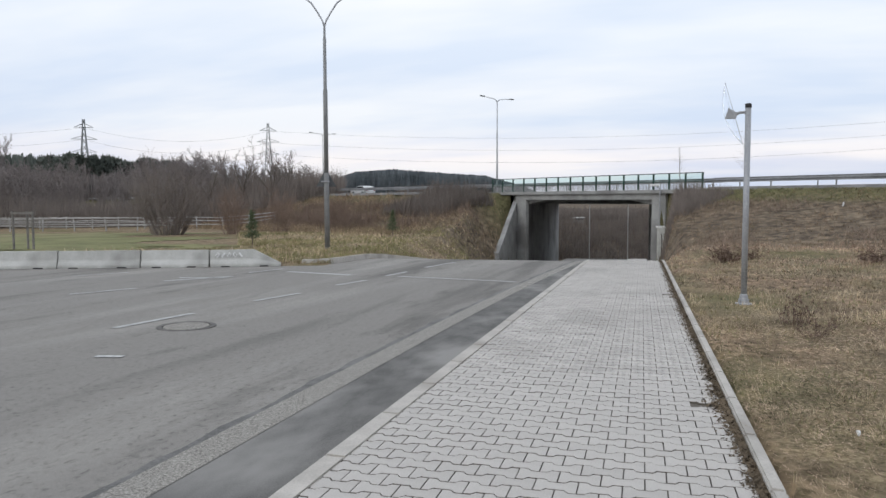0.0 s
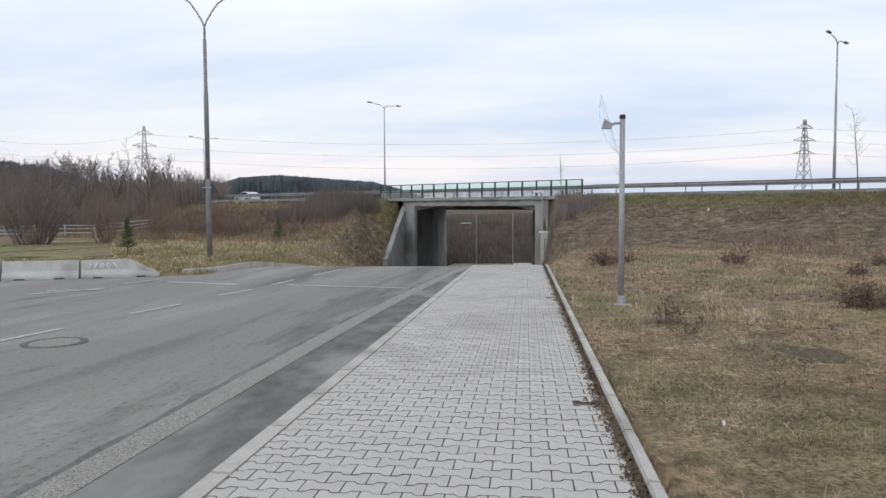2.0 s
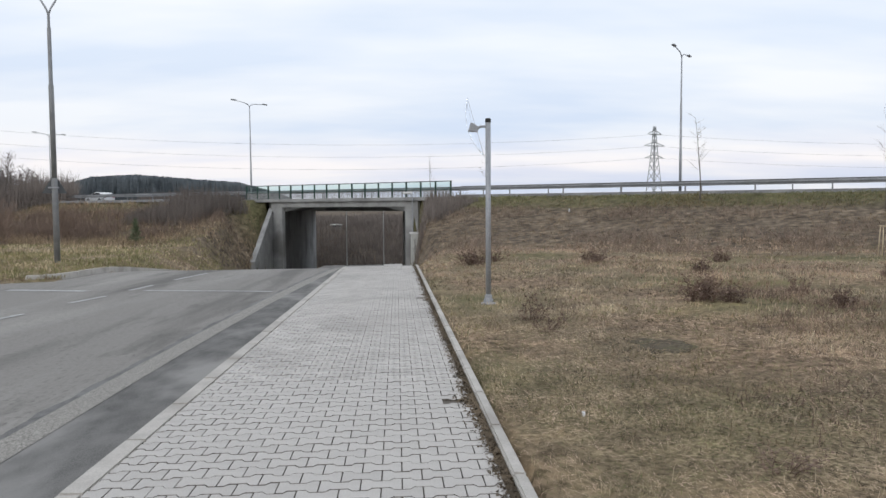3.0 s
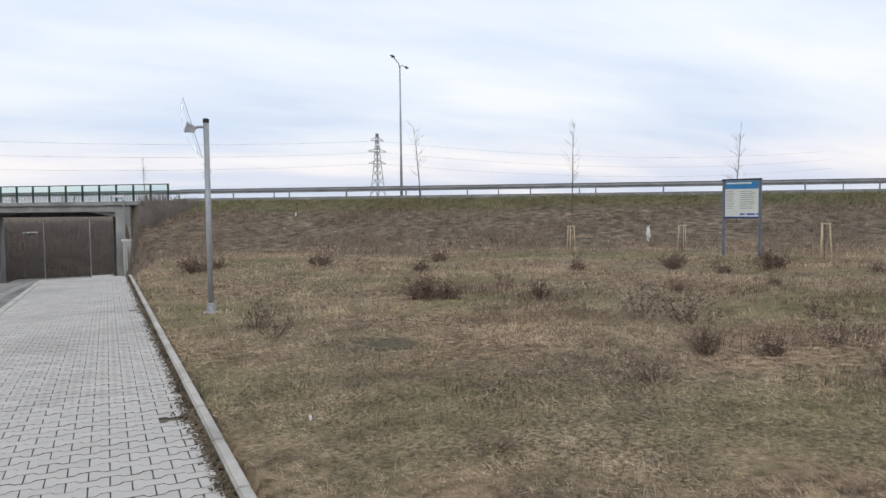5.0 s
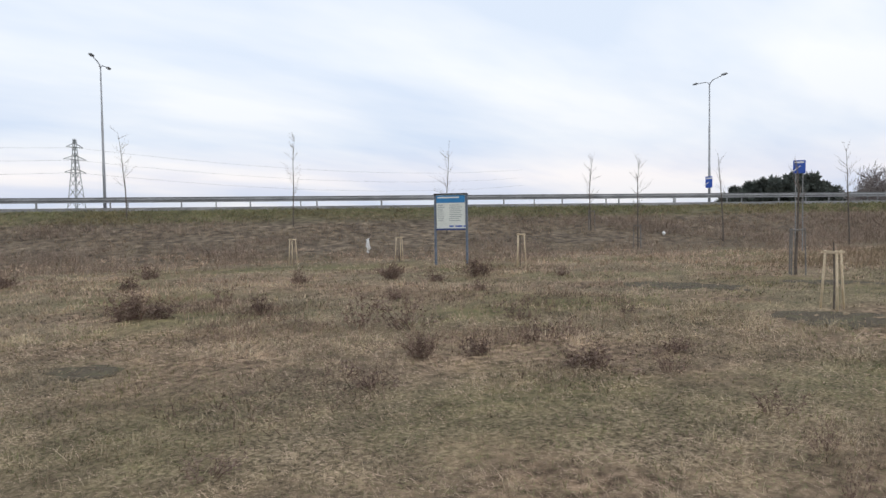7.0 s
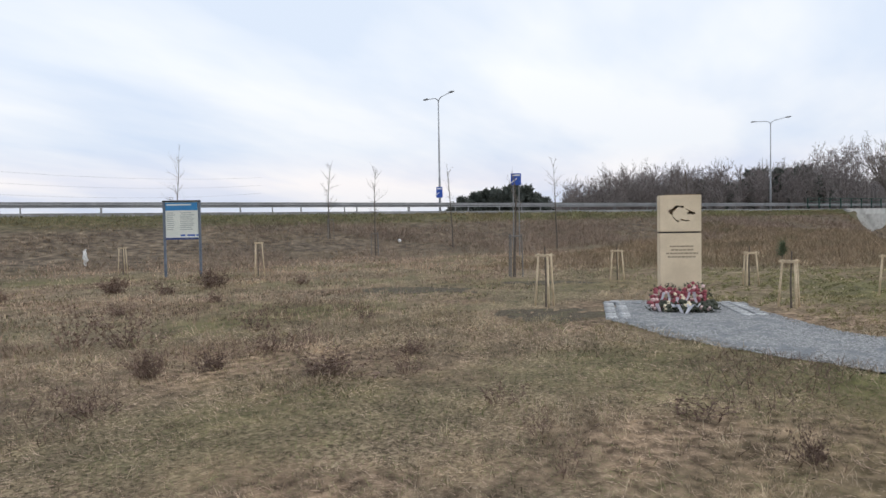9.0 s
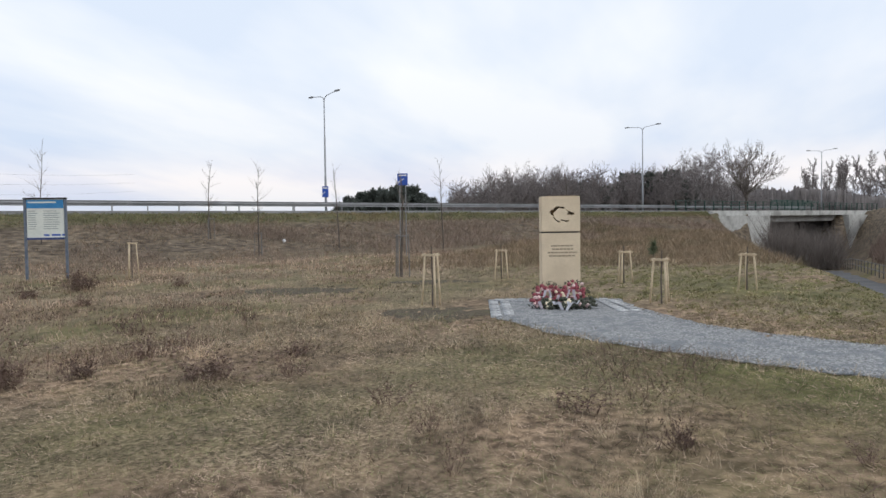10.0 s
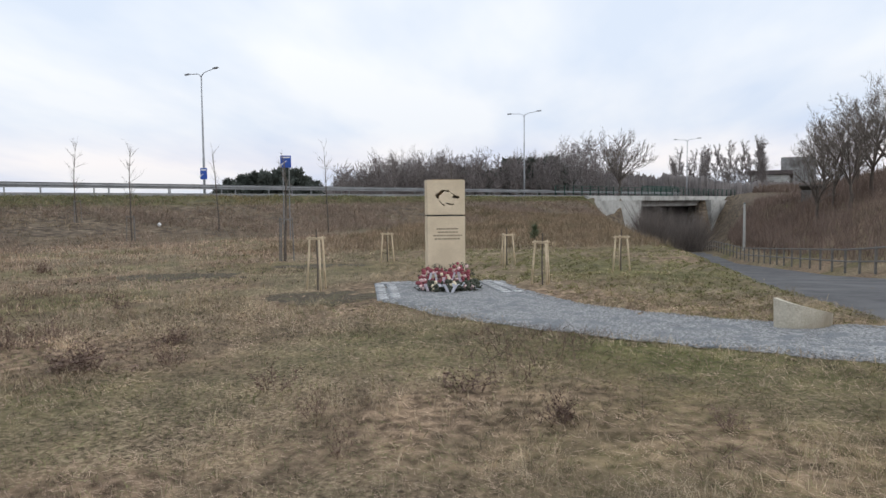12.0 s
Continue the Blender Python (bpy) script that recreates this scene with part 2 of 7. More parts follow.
M_IRON = mat("cast_iron", (0.07, 0.065, 0.06), (0.14, 0.13, 0.12), 14, 0.6, 0.4, 70, metal=0.3)


def glass(name, tint, rough=0.05):
    m = bpy.data.materials.new(name)
    m.use_nodes = True
    b = m.node_tree.nodes["Principled BSDF"]
    b.inputs["Base Color"].default_value = (*tint, 1)
    b.inputs["Transmission Weight"].default_value, b.inputs["Roughness"].default_value = 1.0, rough
    b.inputs["IOR"].default_value = 1.02
    return m


M_GLASS_GREEN = glass("green_clear_panel", (0.78, 0.90, 0.85))
M_CLEAR = glass("clear_plastic", (0.95, 0.97, 1.0))
M_CLEAR.node_tree.nodes["Principled BSDF"].inputs["Alpha"].default_value = 0.35

# the ground: dead grass with brown and green patches, brown weeds along the embankment
M_GROUND = bpy.data.materials.new("dead_grass_ground")
M_GROUND.use_nodes = True


def ground_material(m):
    nodes, links = m.node_tree.nodes, m.node_tree.links
    b = nodes["Principled BSDF"]
    geo = nodes.new("ShaderNodeNewGeometry")

    def noise_of(scale, detail, stretch=None):
        n = nodes.new("ShaderNodeTexNoise")
        n.inputs["Scale"].default_value, n.inputs["Detail"].default_value = scale, detail
        links.new(geo.outputs["Position"], n.inputs["Vector"])
        return n.outputs[0]

    def ramp(src, stops):
        r = nodes.new("ShaderNodeValToRGB")
        while len(r.color_ramp.elements) < len(stops):
            r.color_ramp.elements.new(0.5)
        for e, (p, c) in zip(r.color_ramp.elements, stops):
            e.position, e.color = p, (*c, 1)
        links.new(src, r.inputs[0])
        return r.outputs[0]

    def mix(f, a, c, blend="MIX"):
        x = nodes.new("ShaderNodeMix")
        x.data_type, x.blend_type = "RGBA", blend
        for s, v in ((x.inputs[0], f), (x.inputs[6], a), (x.inputs[7], c)):
            if isinstance(v, float):
                s.default_value = v
            elif isinstance(v, tuple):
                s.default_value = (*v, 1)
            else:
                links.new(v, s)
        return x.outputs[2]

    fine = ramp(noise_of(26, 9), [(0.34, (0.07, 0.054, 0.036)), (0.5, (0.215, 0.168, 0.11)), (0.66, (0.40, 0.32, 0.215))])
    brown = ramp(noise_of(9, 8), [(0.36, (0.095, 0.066, 0.045)), (0.66, (0.36, 0.262, 0.18))])
    green = ramp(noise_of(11, 8), [(0.3, (0.073, 0.077, 0.030)), (0.7, (0.181, 0.172, 0.073))])
    f1 = ramp(noise_of(0.33, 6), [(0.44, (0, 0, 0)), (0.58, (1, 1, 1))])
    f2 = ramp(noise_of(0.21, 9), [(0.46, (0, 0, 0)), (0.72, (1, 1, 1))])
    col = mix(f2, mix(f1, fine, brown), green)
    # weedy strip of the embankment
    dot = nodes.new("ShaderNodeVectorMath")
    dot.operation = "DOT_PRODUCT"
    dot.inputs[1].default_value = (0.579, 0.815, 0)
    links.new(geo.outputs["Position"], dot.inputs[0])
    wob = nodes.new("ShaderNodeMath")
    wob.operation, wob.inputs[1].default_value, wob.inputs[2].default_value = "MULTIPLY_ADD", 9.0, -4.5
    links.new(noise_of(0.25, 6), wob.inputs[0])
    sm = nodes.new("ShaderNodeMath")
    links.new(dot.outputs["Value"], sm.inputs[0])
    links.new(wob.outputs[0], sm.inputs[1])
    mr = nodes.new("ShaderNodeMapRange")
    mr.inputs[1].default_value, mr.inputs[2].default_value = 25, 33
    links.new(sm.outputs[0], mr.inputs[0])
    weed = ramp(noise_of(2.2, 10), [(0.3, (0.06, 0.046, 0.034)), (0.5, (0.135, 0.106, 0.079)), (0.7, (0.25, 0.20, 0.145))])
    col = mix(mr.outputs[0], col, weed)
    mr2 = nodes.new("ShaderNodeMapRange")
    mr2.inputs[1].default_value, mr2.inputs[2].default_value = 40.5, 43.5
    links.new(dot.outputs["Value"], mr2.inputs[0])
    verge = ramp(noise_of(5.0, 8), [(0.3, (0.086, 0.082, 0.043)), (0.7, (0.146, 0.133, 0.073))])
    far_side = nodes.new("ShaderNodeMath")
    far_side.operation, far_side.inputs[1].default_value = "LESS_THAN", 60.0
    links.new(dot.outputs["Value"], far_side.inputs[0])
    along = nodes.new("ShaderNodeVectorMath")
    along.operation, along.inputs[1].default_value = "DOT_PRODUCT", (0.815, -0.579, 0)
    links.new(geo.outputs["Position"], along.inputs[0])
    before = nodes.new("ShaderNodeMapRange")
    before.inputs[1].default_value, before.inputs[2].default_value = 82, 76
    links.new(along.outputs["Value"], before.inputs[0])
    both = nodes.new("ShaderNodeMath")
    both.operation = "MULTIPLY"
    links.new(mr2.outputs[0], both.inputs[0])
    links.new(before.outputs[0], both.inputs[1])
    band = nodes.new("ShaderNodeMath")
    band.operation = "MULTIPLY"
    links.new(both.outputs[0], band.inputs[0])
    links.new(far_side.outputs[0], band.inputs[1])
    col = mix(band.outputs[0], col, verge)
    links.new(col, b.inputs["Base Color"])
    b.inputs["Roughness"].default_value = 0.95
    b.inputs["Specular IOR Level"].default_value = 0.1
    bp = nodes.new("ShaderNodeBump")
    bp.inputs["Strength"].default_value, bp.inputs["Distance"].default_value = 0.7, 0.015
    links.new(noise_of(14, 9), bp.inputs["Height"])
    links.new(bp.outputs[0], b.inputs["Normal"])


ground_material(M_GROUND)


def mottle(m, amount=1.0):
    """Bleached and weather-darkened patches, a hand to several metres across."""
    nodes, links = m.node_tree.nodes, m.node_tree.links
    sock = nodes["Principled BSDF"].inputs["Base Color"]
    col = sock.links[0].from_socket
    geo = nodes.new("ShaderNodeNewGeometry")
    for scale, detail, stops in ((0.30, 3, ((0.38, 0.91), (0.62, 1.09))), (2.1, 8, ((0.33, 0.64), (0.48, 0.97), (0.66, 1.36)))):
        n = nodes.new("ShaderNodeTexNoise")
        n.inputs["Scale"].default_value, n.inputs["Detail"].default_value, n.inputs["Roughness"].default_value = scale, detail, 0.62
        links.new(geo.outputs["Position"], n.inputs["Vector"])
        r = nodes.new("ShaderNodeValToRGB")
        while len(r.color_ramp.elements) < len(stops):
            r.color_ramp.elements.new(0.5)
        for e, (p, v) in zip(r.color_ramp.elements, stops):
            v = 1 + (v - 1) * amount
            e.position, e.color = p, (v, v * (1.0 if v < 1 else 0.99), v * (1.0 if v < 1 else 0.97), 1)
        links.new(n.outputs[0], r.inputs[0])
        x = nodes.new("ShaderNodeMix")
        x.data_type, x.blend_type = "RGBA", "MULTIPLY"
        x.inputs[0].default_value = 1.0
        links.new(col, x.inputs[6])
        links.new(r.outputs[0], x.inputs[7])
        col = x.outputs[2]
    links.new(col, sock)


for grass, much in ((M_STRAW, 1.0), (M_STRAW2, 1.0), (M_STRAW3, 0.9), (M_GREEN_GRASS, 0.8), (M_LAWN_BLADES, 0.7), (M_GROUND, 0.9), (M_WEED, 0.8), (M_TWIG2, 0.6)):
    mottle(grass, much)

# ---------------------------------------------------------------- the lie of the land
U, NRM = np.array([0.815, -0.579]), np.array([0.579, 0.815])   # along and across the highway
RAIL_P, FAR_P, DECK_Z = 46.0, 66.0, 2.15


def hw(s, p, z=0.0):
    """A point s metres along the highway, p across it."""
    return Vector((s * U[0] + p * NRM[0], s * U[1] + p * NRM[1], z))


def smooth(a, b, v):
    t = np.clip((v - a) / (b - a), 0, 1)
    return t * t * (3 - 2 * t)


def plane_z(x, y):
    k = smooth(1.0, 5.0, x)
    road_side = 0.0229 * np.clip(y, -40, 25) + 0.0135 * (np.clip(y, 25, 80) - 25)
    return 0.0049 * np.clip(x, -60, 60) - (1 - k) * road_side - k * 0.0141 * np.clip(y, -40, 80)


def road_z(y):
    """The carriageway that dips to the underpass."""
    y = np.asarray(y, float)
    base = -0.0229 * np.clip(y, -40, 24.0)
    d = np.clip(y - 24.0, 0, 70)
    return base - np.where(d < 3, 0.0229 * d + 0.014 * d * d, 0.1947 + 0.107 * (np.minimum(d, 20) - 3) + 0.082 * np.maximum(d - 20, 0))


ROAD2 = [(-6, -8.0, 0.05), (5, -7.6, 0.08), (12, -7.4, -0.05), (20, -8.2, -0.65), (34, -10.4, -1.8), (60, -14.0, -3.4), (108, -21.0, -4.6), (160, -29.0, -4.8)]


def road2_near(x, y):
    """Distance to the second road's middle and its level there."""
    best, level = np.full(np.shape(x), 1e9), np.zeros(np.shape(x))
    for (ax, ay, az), (bx, by, bz) in zip(ROAD2, ROAD2[1:]):
        dx, dy = bx - ax, by - ay
        t = np.clip(((x - ax) * dx + (y - ay) * dy) / (dx * dx + dy * dy), 0, 1)
        d = np.hypot(x - ax - t * dx, y - ay - t * dy)
        level = np.where(d < best, az + t * (bz - az), level)
        best = np.minimum(best, d)
    return best, level


def barrier_line(x):
    """y of the far edge of the asphalt of the junction."""
    return 20.5 + 0.46 * (np.clip(x, -60, -10.7) + 10.7)


def on_asphalt(x, y):
    junction = (x < -1.8) & (y < barrier_line(x)) & (x > -70)
    lane = (x > -9.6) & (x < -1.8) & (y < 110)
    return junction | lane


def land(x, y):
    x, y = np.asarray(x, float), np.asarray(y, float)
    p, s = x * NRM[0] + y * NRM[1], x * U[0] + y * U[1]
    z = plane_z(x, y)
    rise = np.clip((p - 30.5) / 14.0, 0, 1)
    fall = np.clip((p - 67.0) / 14.0, 0, 1)
    z = z + (DECK_Z - 0.05 - z) * np.maximum(0, 0.55 * rise + 0.45 * rise * rise - fall)
    # underpass cutting
    out = np.maximum(-10.0 - x - 1.1 * smooth(42, 50, y), x - 0.75 - 0.45 * smooth(36, 48, y))
    rz = road_z(np.minimum(y, 94)) - 0.10 + 0.34 * np.maximum(y - 97, 0)
    steep = np.where(x > 0, 0.7 + smooth(36, 50, y) * 5, 0.55 + smooth(40, 56, y) * 1.2)
    steep = np.where(p > 66.8, 0.3, steep)
    cut = np.where(out < 0, rz, rz + steep * np.maximum(out, 0))
    # earth heaped behind the wing wall
    heap = np.interp(y, [52, 57, 64], [-4.2, -2.95, 1.35]) + 0.7 * np.maximum(-11.3 - x, 0)
    cut = np.where((x < -11.15) & (y > 52) & (y < 72), np.maximum(cut, heap), cut)
    inside = (y > 23) & (y < 150) & ((p < 45.6) | (p > 66.8) | (out < 0.0))
    z = np.where(inside, np.minimum(z, cut), z)
    # cutting of the second road, and the bank on its far side
    d2, l2 = road2_near(x, y)
    north = y > -6.9 - 0.155 * (x - 8)
    cut2 = l2 - 0.10 + np.where(north, 2.4 - 1.45 * smooth(15, 27, x), 0.3 + 0.2 * smooth(30, 70, x) + 0.8 * smooth(80, 95, x)) * np.maximum(d2 - 3.45 - np.where(north, 0.0, 3.7 * smooth(80, 95, x)), 0)
    z = np.where((x > 4) & ((p < 45.0) | (p > 66.8) | (d2 < 5.4)), np.minimum(z, cut2), z)
    south = -(y + 0.15 * x + 5.6)
    z = z + smooth(8, 22, south) * (1.5 * smooth(10, 34, x) + 1.5 * smooth(34, 60, x) * smooth(100, 84, x))
    asph = on_asphalt(x, y)
    z = np.where(asph & (y <= 24.5), z - 0.16, z)
    walk_zone = (x > -1.95) & (x < 0.76) & (y < 24.5)
    z = np.where(walk_zone, z - 0.12, z)
    # far hills
    r = np.hypot(x, y)
    z = z - 0.004 * np.clip(r - 120, 0, 400)
    return z


def land_z(x, y):
    return float(land(np.array([x]), np.array([y]))[0])


# ---------------------------------------------------------------- helpers


def thing(name, at, label, category, group="", kind="", turn=0.0):
    ob = new(name)
    ob.empty_display_size = 0.2
    ob.matrix_world = Matrix.Translation(at) @ pose(0, 0, 0, 0, 0, turn)
    return tagged(ob, label, category, group, kind)


def link_mesh(name, me, material, parent=None, label="", smooth_faces=False):
    me.materials.append(material)
    if smooth_faces:
        me.polygons.foreach_set("use_smooth", [True] * len(me.polygons))
    ob = new(name, me)
    if parent:
        ob.parent = parent
    if label:
        ob["label"] = label
    return ob


def part(name, bm, material, parent=None, label="", smooth_faces=False):
    me = bpy.data.meshes.new(name)
    bmesh.ops.recalc_face_normals(bm, faces=bm.faces)
    bm.to_mesh(me)
    bm.free()
    return link_mesh(name, me, material, parent, label, smooth_faces)


def structure(ob, label, category):
    return tagged(ob, label, category, kind="structure")


def box(bm, x0, x1, y0, y1, z0, z1, bevel=0.0, m=None):
    vs = [bm.verts.new((x, y, z)) for z in (z0, z1) for x, y in ((x0, y0), (x1, y0), (x1, y1), (x0, y1))]
    fs = [bm.faces.new([vs[i] for i in f]) for f in ((3, 2, 1, 0), (4, 5, 6, 7), (0, 1, 5, 4), (1, 2, 6, 5), (2, 3, 7, 6), (3, 0, 4, 7))]
    if m:
        bmesh.ops.transform(bm, matrix=m, verts=vs)
    if bevel:
        bmesh.ops.bevel(bm, geom=list({e for f in fs for e in f.edges}), offset=bevel, segments=2, affect="EDGES")
    return bm


def prism(bm, outline, z0, z1, bevel=0.0):
    """An upright prism over an outline of (x, y); z0, z1 numbers or lists."""
    n = len(outline)
    a = z0 if isinstance(z0, (list, tuple)) else [z0] * n
    b = z1 if isinstance(z1, (list, tuple)) else [z1] * n
    lo = [bm.verts.new((x, y, z)) for (x, y), z in zip(outline, a)]
    hi = [bm.verts.new((x, y, z)) for (x, y), z in zip(outline, b)]
    fs = [bm.faces.new(lo[::-1]), bm.faces.new(hi)]
    fs += [bm.faces.new((lo[i], lo[(i + 1) % n], hi[(i + 1) % n], hi[i])) for i in range(n)]
    if bevel:
        bmesh.ops.bevel(bm, geom=list({e for f in fs for e in f.edges}), offset=bevel, segments=2, affect="EDGES")
    return bm


def tube(bm, pts, radii, seg=8):
    """A round, tapered tube along pts."""
    pts = [Vector(p) for p in pts]
    if isinstance(radii, (int, float)):
        radii = [radii] * len(pts)
    rings, side = [], None
    for i, p in enumerate(pts):
        d = (pts[min(i + 1, len(pts) - 1)] - pts[max(i - 1, 0)]).normalized()
        if side is None:
            side = d.orthogonal().normalized()
        side = (side - d * side.dot(d)).normalized()
        up = d.cross(side)
        rings.append([bm.verts.new(p + (side * math.cos(a) + up * math.sin(a)) * radii[i]) for a in (2 * math.pi * k / seg for k in range(seg))])
    for r0, r1 in zip(rings, rings[1:]):
        for k in range(seg):
            bm.faces.new((r0[k], r0[(k + 1) % seg], r1[(k + 1) % seg], r1[k]))
    bm.faces.new(rings[0][::-1])
    bm.faces.new(rings[-1])
    return bm


def lathe(bm, profile, seg=24, at=(0, 0, 0)):
    """A turned body from (radius, z)."""
    rings = [[bm.verts.new((at[0] + r * math.cos(2 * math.pi * k / seg), at[1] + r * math.sin(2 * math.pi * k / seg), at[2] + z)) for k in range(seg)] for r, z in profile]
    for r0, r1 in zip(rings, rings[1:]):
        for k in range(seg):
            bm.faces.new((r0[k], r0[(k + 1) % seg], r1[(k + 1) % seg], r1[k]))
    bm.faces.new(rings[0][::-1])
    bm.faces.new(rings[-1])
    return bm


def strip(name, pts_left, pts_right, material, parent=None):
    """A ribbon between two rows of points."""
    n = len(pts_left)
    me = bpy.data.meshes.new(name)
    me.from_pydata([tuple(p) for p in pts_left] + [tuple(p) for p in pts_right], [], [(i, i + n, i + n + 1, i + 1) for i in range(n - 1)])
    me.update()
    return link_mesh(name, me, material, parent)


def mesh_arrays(name, verts, faces, material, parent=None):
    """A mesh from arrays: verts (n, 3), faces (m, k)."""
    me = bpy.data.meshes.new(name)
    k = faces.shape[1]
    me.vertices.add(len(verts))
    me.vertices.foreach_set("co", verts.astype(np.float32).ravel())
    me.loops.add(faces.size)
    me.loops.foreach_set("vertex_index", faces.astype(np.int32).ravel())
    me.polygons.add(len(faces))
    me.polygons.foreach_set("loop_start", np.arange(0, faces.size, k, dtype=np.int32))
    me.update(calc_edges=True)
    return link_mesh(name, me, material, parent)


# ---------------------------------------------------------------- ground, roads, pavement
def build_ground():
    rings = np.concatenate([[0.0, 0.05, 0.4, 0.8], np.geomspace(1.2, 24, 90), np.linspace(24.4, 72, 130), np.geomspace(73, 2500, 60)])
    az = np.radians(np.concatenate([np.arange(-60, 150, 0.5), np.arange(150, 300, 3.0)]))
    n = len(az)
    rr, aa = np.meshgrid(rings[1:], az, indexing="ij")
    x, y = rr * np.sin(aa), rr * np.cos(aa)
    z = land(x, y)
    rng = np.random.default_rng(5)
    rough = ~(on_asphalt(x, y) | ((x > -2) & (x < 0.7))) & (rr < 60)
    z = z + np.where(rough, rng.normal(0, 0.012, z.shape) * np.clip(rr / 14, 0.25, 1), 0)
    verts = np.concatenate([[[0, 0, land_z(0, 0)]], np.stack([x, y, z], -1).reshape(-1, 3)])
    i, j = np.meshgrid(np.arange(len(rings) - 2), np.arange(n), indexing="ij")
    a = 1 + i * n + j
    b = 1 + i * n + (j + 1) % n
    faces = np.stack([a, a + n, b + n, b], -1).reshape(-1, 4)
    ob = mesh_arrays("ground", verts, faces, M_GROUND)
    structure(ob, "rough winter grassland with dead straw and green patches", "ground")


build_ground()


def road_rows(x0f, x1f, ys, dz):
    """Ribbon points of the dipping road between two edges."""
    left, right = [], []
    for yy in ys:
        z = float(road_z(yy)) + dz
        left.append((x0f(yy), yy, z + 0.0049 * x0f(yy)))
        right.append((x1f(yy), yy, z + 0.0049 * x1f(yy)))
    return left, right


YS = [-30, -10, 0, 3, 6, 9, 12, 15, 18, 21, 23, 24, 24.5, 25, 25.5, 26, 26.5, 27, 28, 30, 35, 40, 45, 50, 55, 56, 58, 60, 65, 80, 110]
ROAD_DROP = -0.05


def build_road():
    l, r = road_rows(lambda y: -9.6, lambda y: -1.84, YS, ROAD_DROP)
    lane = strip("road", l, r, M_ASPHALT)
    structure(lane, "worn grey asphalt road dipping to an underpass", "road")
    ys = [-30, -10, 0, 5, 10, 13, 15, 17, 18.3]
    xs = [-70, -40, -30, -24, -20, -16, -14, -12, -10.7, -9.6]
    verts, faces = [], []
    for x in xs:
        top = float(barrier_line(x)) + 0.25
        for yy in ys:
            t = (yy + 30) / 48.3
            y2 = -30 + t * (top + 30)
            verts.append((x, y2, float(plane_z(x, y2)) + ROAD_DROP))
    k = len(ys)
    for i in range(len(xs) - 1):
        for j in range(k - 1):
            faces.append((i * k + j, (i + 1) * k + j, (i + 1) * k + j + 1, i * k + j + 1))
    me = bpy.data.meshes.new("junction_road")
    me.from_pydata(verts, [], faces)
    structure(link_mesh("junction_road", me, M_ASPHALT), "worn grey asphalt of a wide road junction", "road")


build_road()


def ribbon(name, x0, x1, y0, y1, dz, material, parent=None):
    ys = [y0] + [v for v in YS if y0 < v < y1] + [y1]
    l, r = road_rows(lambda y: x0, lambda y: x1, ys, dz)
    return strip(name, l, r, material, parent)


def bend(y):
    """The gutter swings in to the kerb as the road nears its crest."""
    return 0.0018 * max(0.0, min(y, 25.5) - 6.0) ** 2


def gutter(name, x0, x1, dz, material, y0=-8.0, y1=25.5, rag=0.0, seed=1):
    rng = random.Random(seed)
    l, r, y = [], [], y0
    while y <= y1:
        z = float(road_z(y)) + ROAD_DROP + dz
        xa, xb = min(x0 + bend(y) + rng.uniform(-rag, rag), -1.846), min(x1 + (bend(y) if x1 < -1.9 else 0), -1.842)
        l.append((xa, y, z + 0.0049 * xa))
        r.append((xb, y, z + 0.0049 * xb))
        y += 0.25
    return strip(name, l, r, material)


structure(gutter("gutter_strip", -2.775, -2.505, 0.009, M_GUTTER), "pale aggregate drainage strip along the asphalt edge", "gutter")
structure(gutter("gutter_edge", -2.51, -1.84, 0.005, M_KERB_GUTTER), "dark dirty asphalt strip beside the kerb", "gutter")
structure(gutter("gutter_seam", -2.86, -2.77, 0.004, M_ASPHALT3, rag=0.035), "dark tarred seam along the drainage strip", "gutter")
structure(ribbon("gutter_edge", -2.3, -1.84, 25.5, 60, ROAD_DROP + 0.004, M_ASPHALT3), "dark dirty asphalt strip beside the kerb", "gutter")
pavement = ribbon("pavement", -1.70, 0.68, -30, 110, -0.02, M_JOINT)
structure(pavement, "pale interlocking concrete block pavement", "pavement")

# ---------------------------------------------------------------- kerbs and road marks
def build_kerbs():
    for label, x0, x1, up, step in (("pale flush concrete kerbstones between pavement and road", -1.84, -1.695, 0.0, 1.0), ("narrow concrete edging kerb beside the grass", 0.655, 0.735, 0.03, 1.0)):
        kerb = thing("kerb", (0, 0, 0), label, "kerb", kind="structure")
        y = -6.0
        while y < 62:
            bm = bmesh.new()
            za, zb = float(road_z(y)) + 0.0049 * x0, float(road_z(y + step)) + 0.0049 * x0
            tilt = random.uniform(-0.004, 0.004)
            g = 0.005
            prism(bm, [(x0, y + g), (x1, y + g), (x1, y + step - g), (x0, y + step - g)], [za - 0.2] * 2 + [zb - 0.2] * 2, [za + up + tilt, za + up, zb + up, zb + up + tilt], 0.012)
            part("kerbstone", bm, M_KERB, kerb)
            y += step


build_kerbs()


def road_mark(name, corners, dz=0.008):
    me = bpy.data.meshes.new(name)
    n = 8
    (a, b), (c, d) = corners
    verts = []
    for k in range(n + 1):
        t = k / n
        for p, q in ((a, b), (c, d)):
            x, y = p[0] + (q[0] - p[0]) * t, p[1] + (q[1] - p[1]) * t
            verts.append((x, y, float(road_z(y)) + 0.0049 * x + ROAD_DROP + dz if x > -9.6 else float(plane_z(x, y)) + ROAD_DROP + dz))
    me.from_pydata(verts, [], [(2 * k, 2 * k + 2, 2 * k + 3, 2 * k + 1) for k in range(n)])
    return structure(link_mesh(name, me, M_MARK), "worn white painted road line", "road marking")


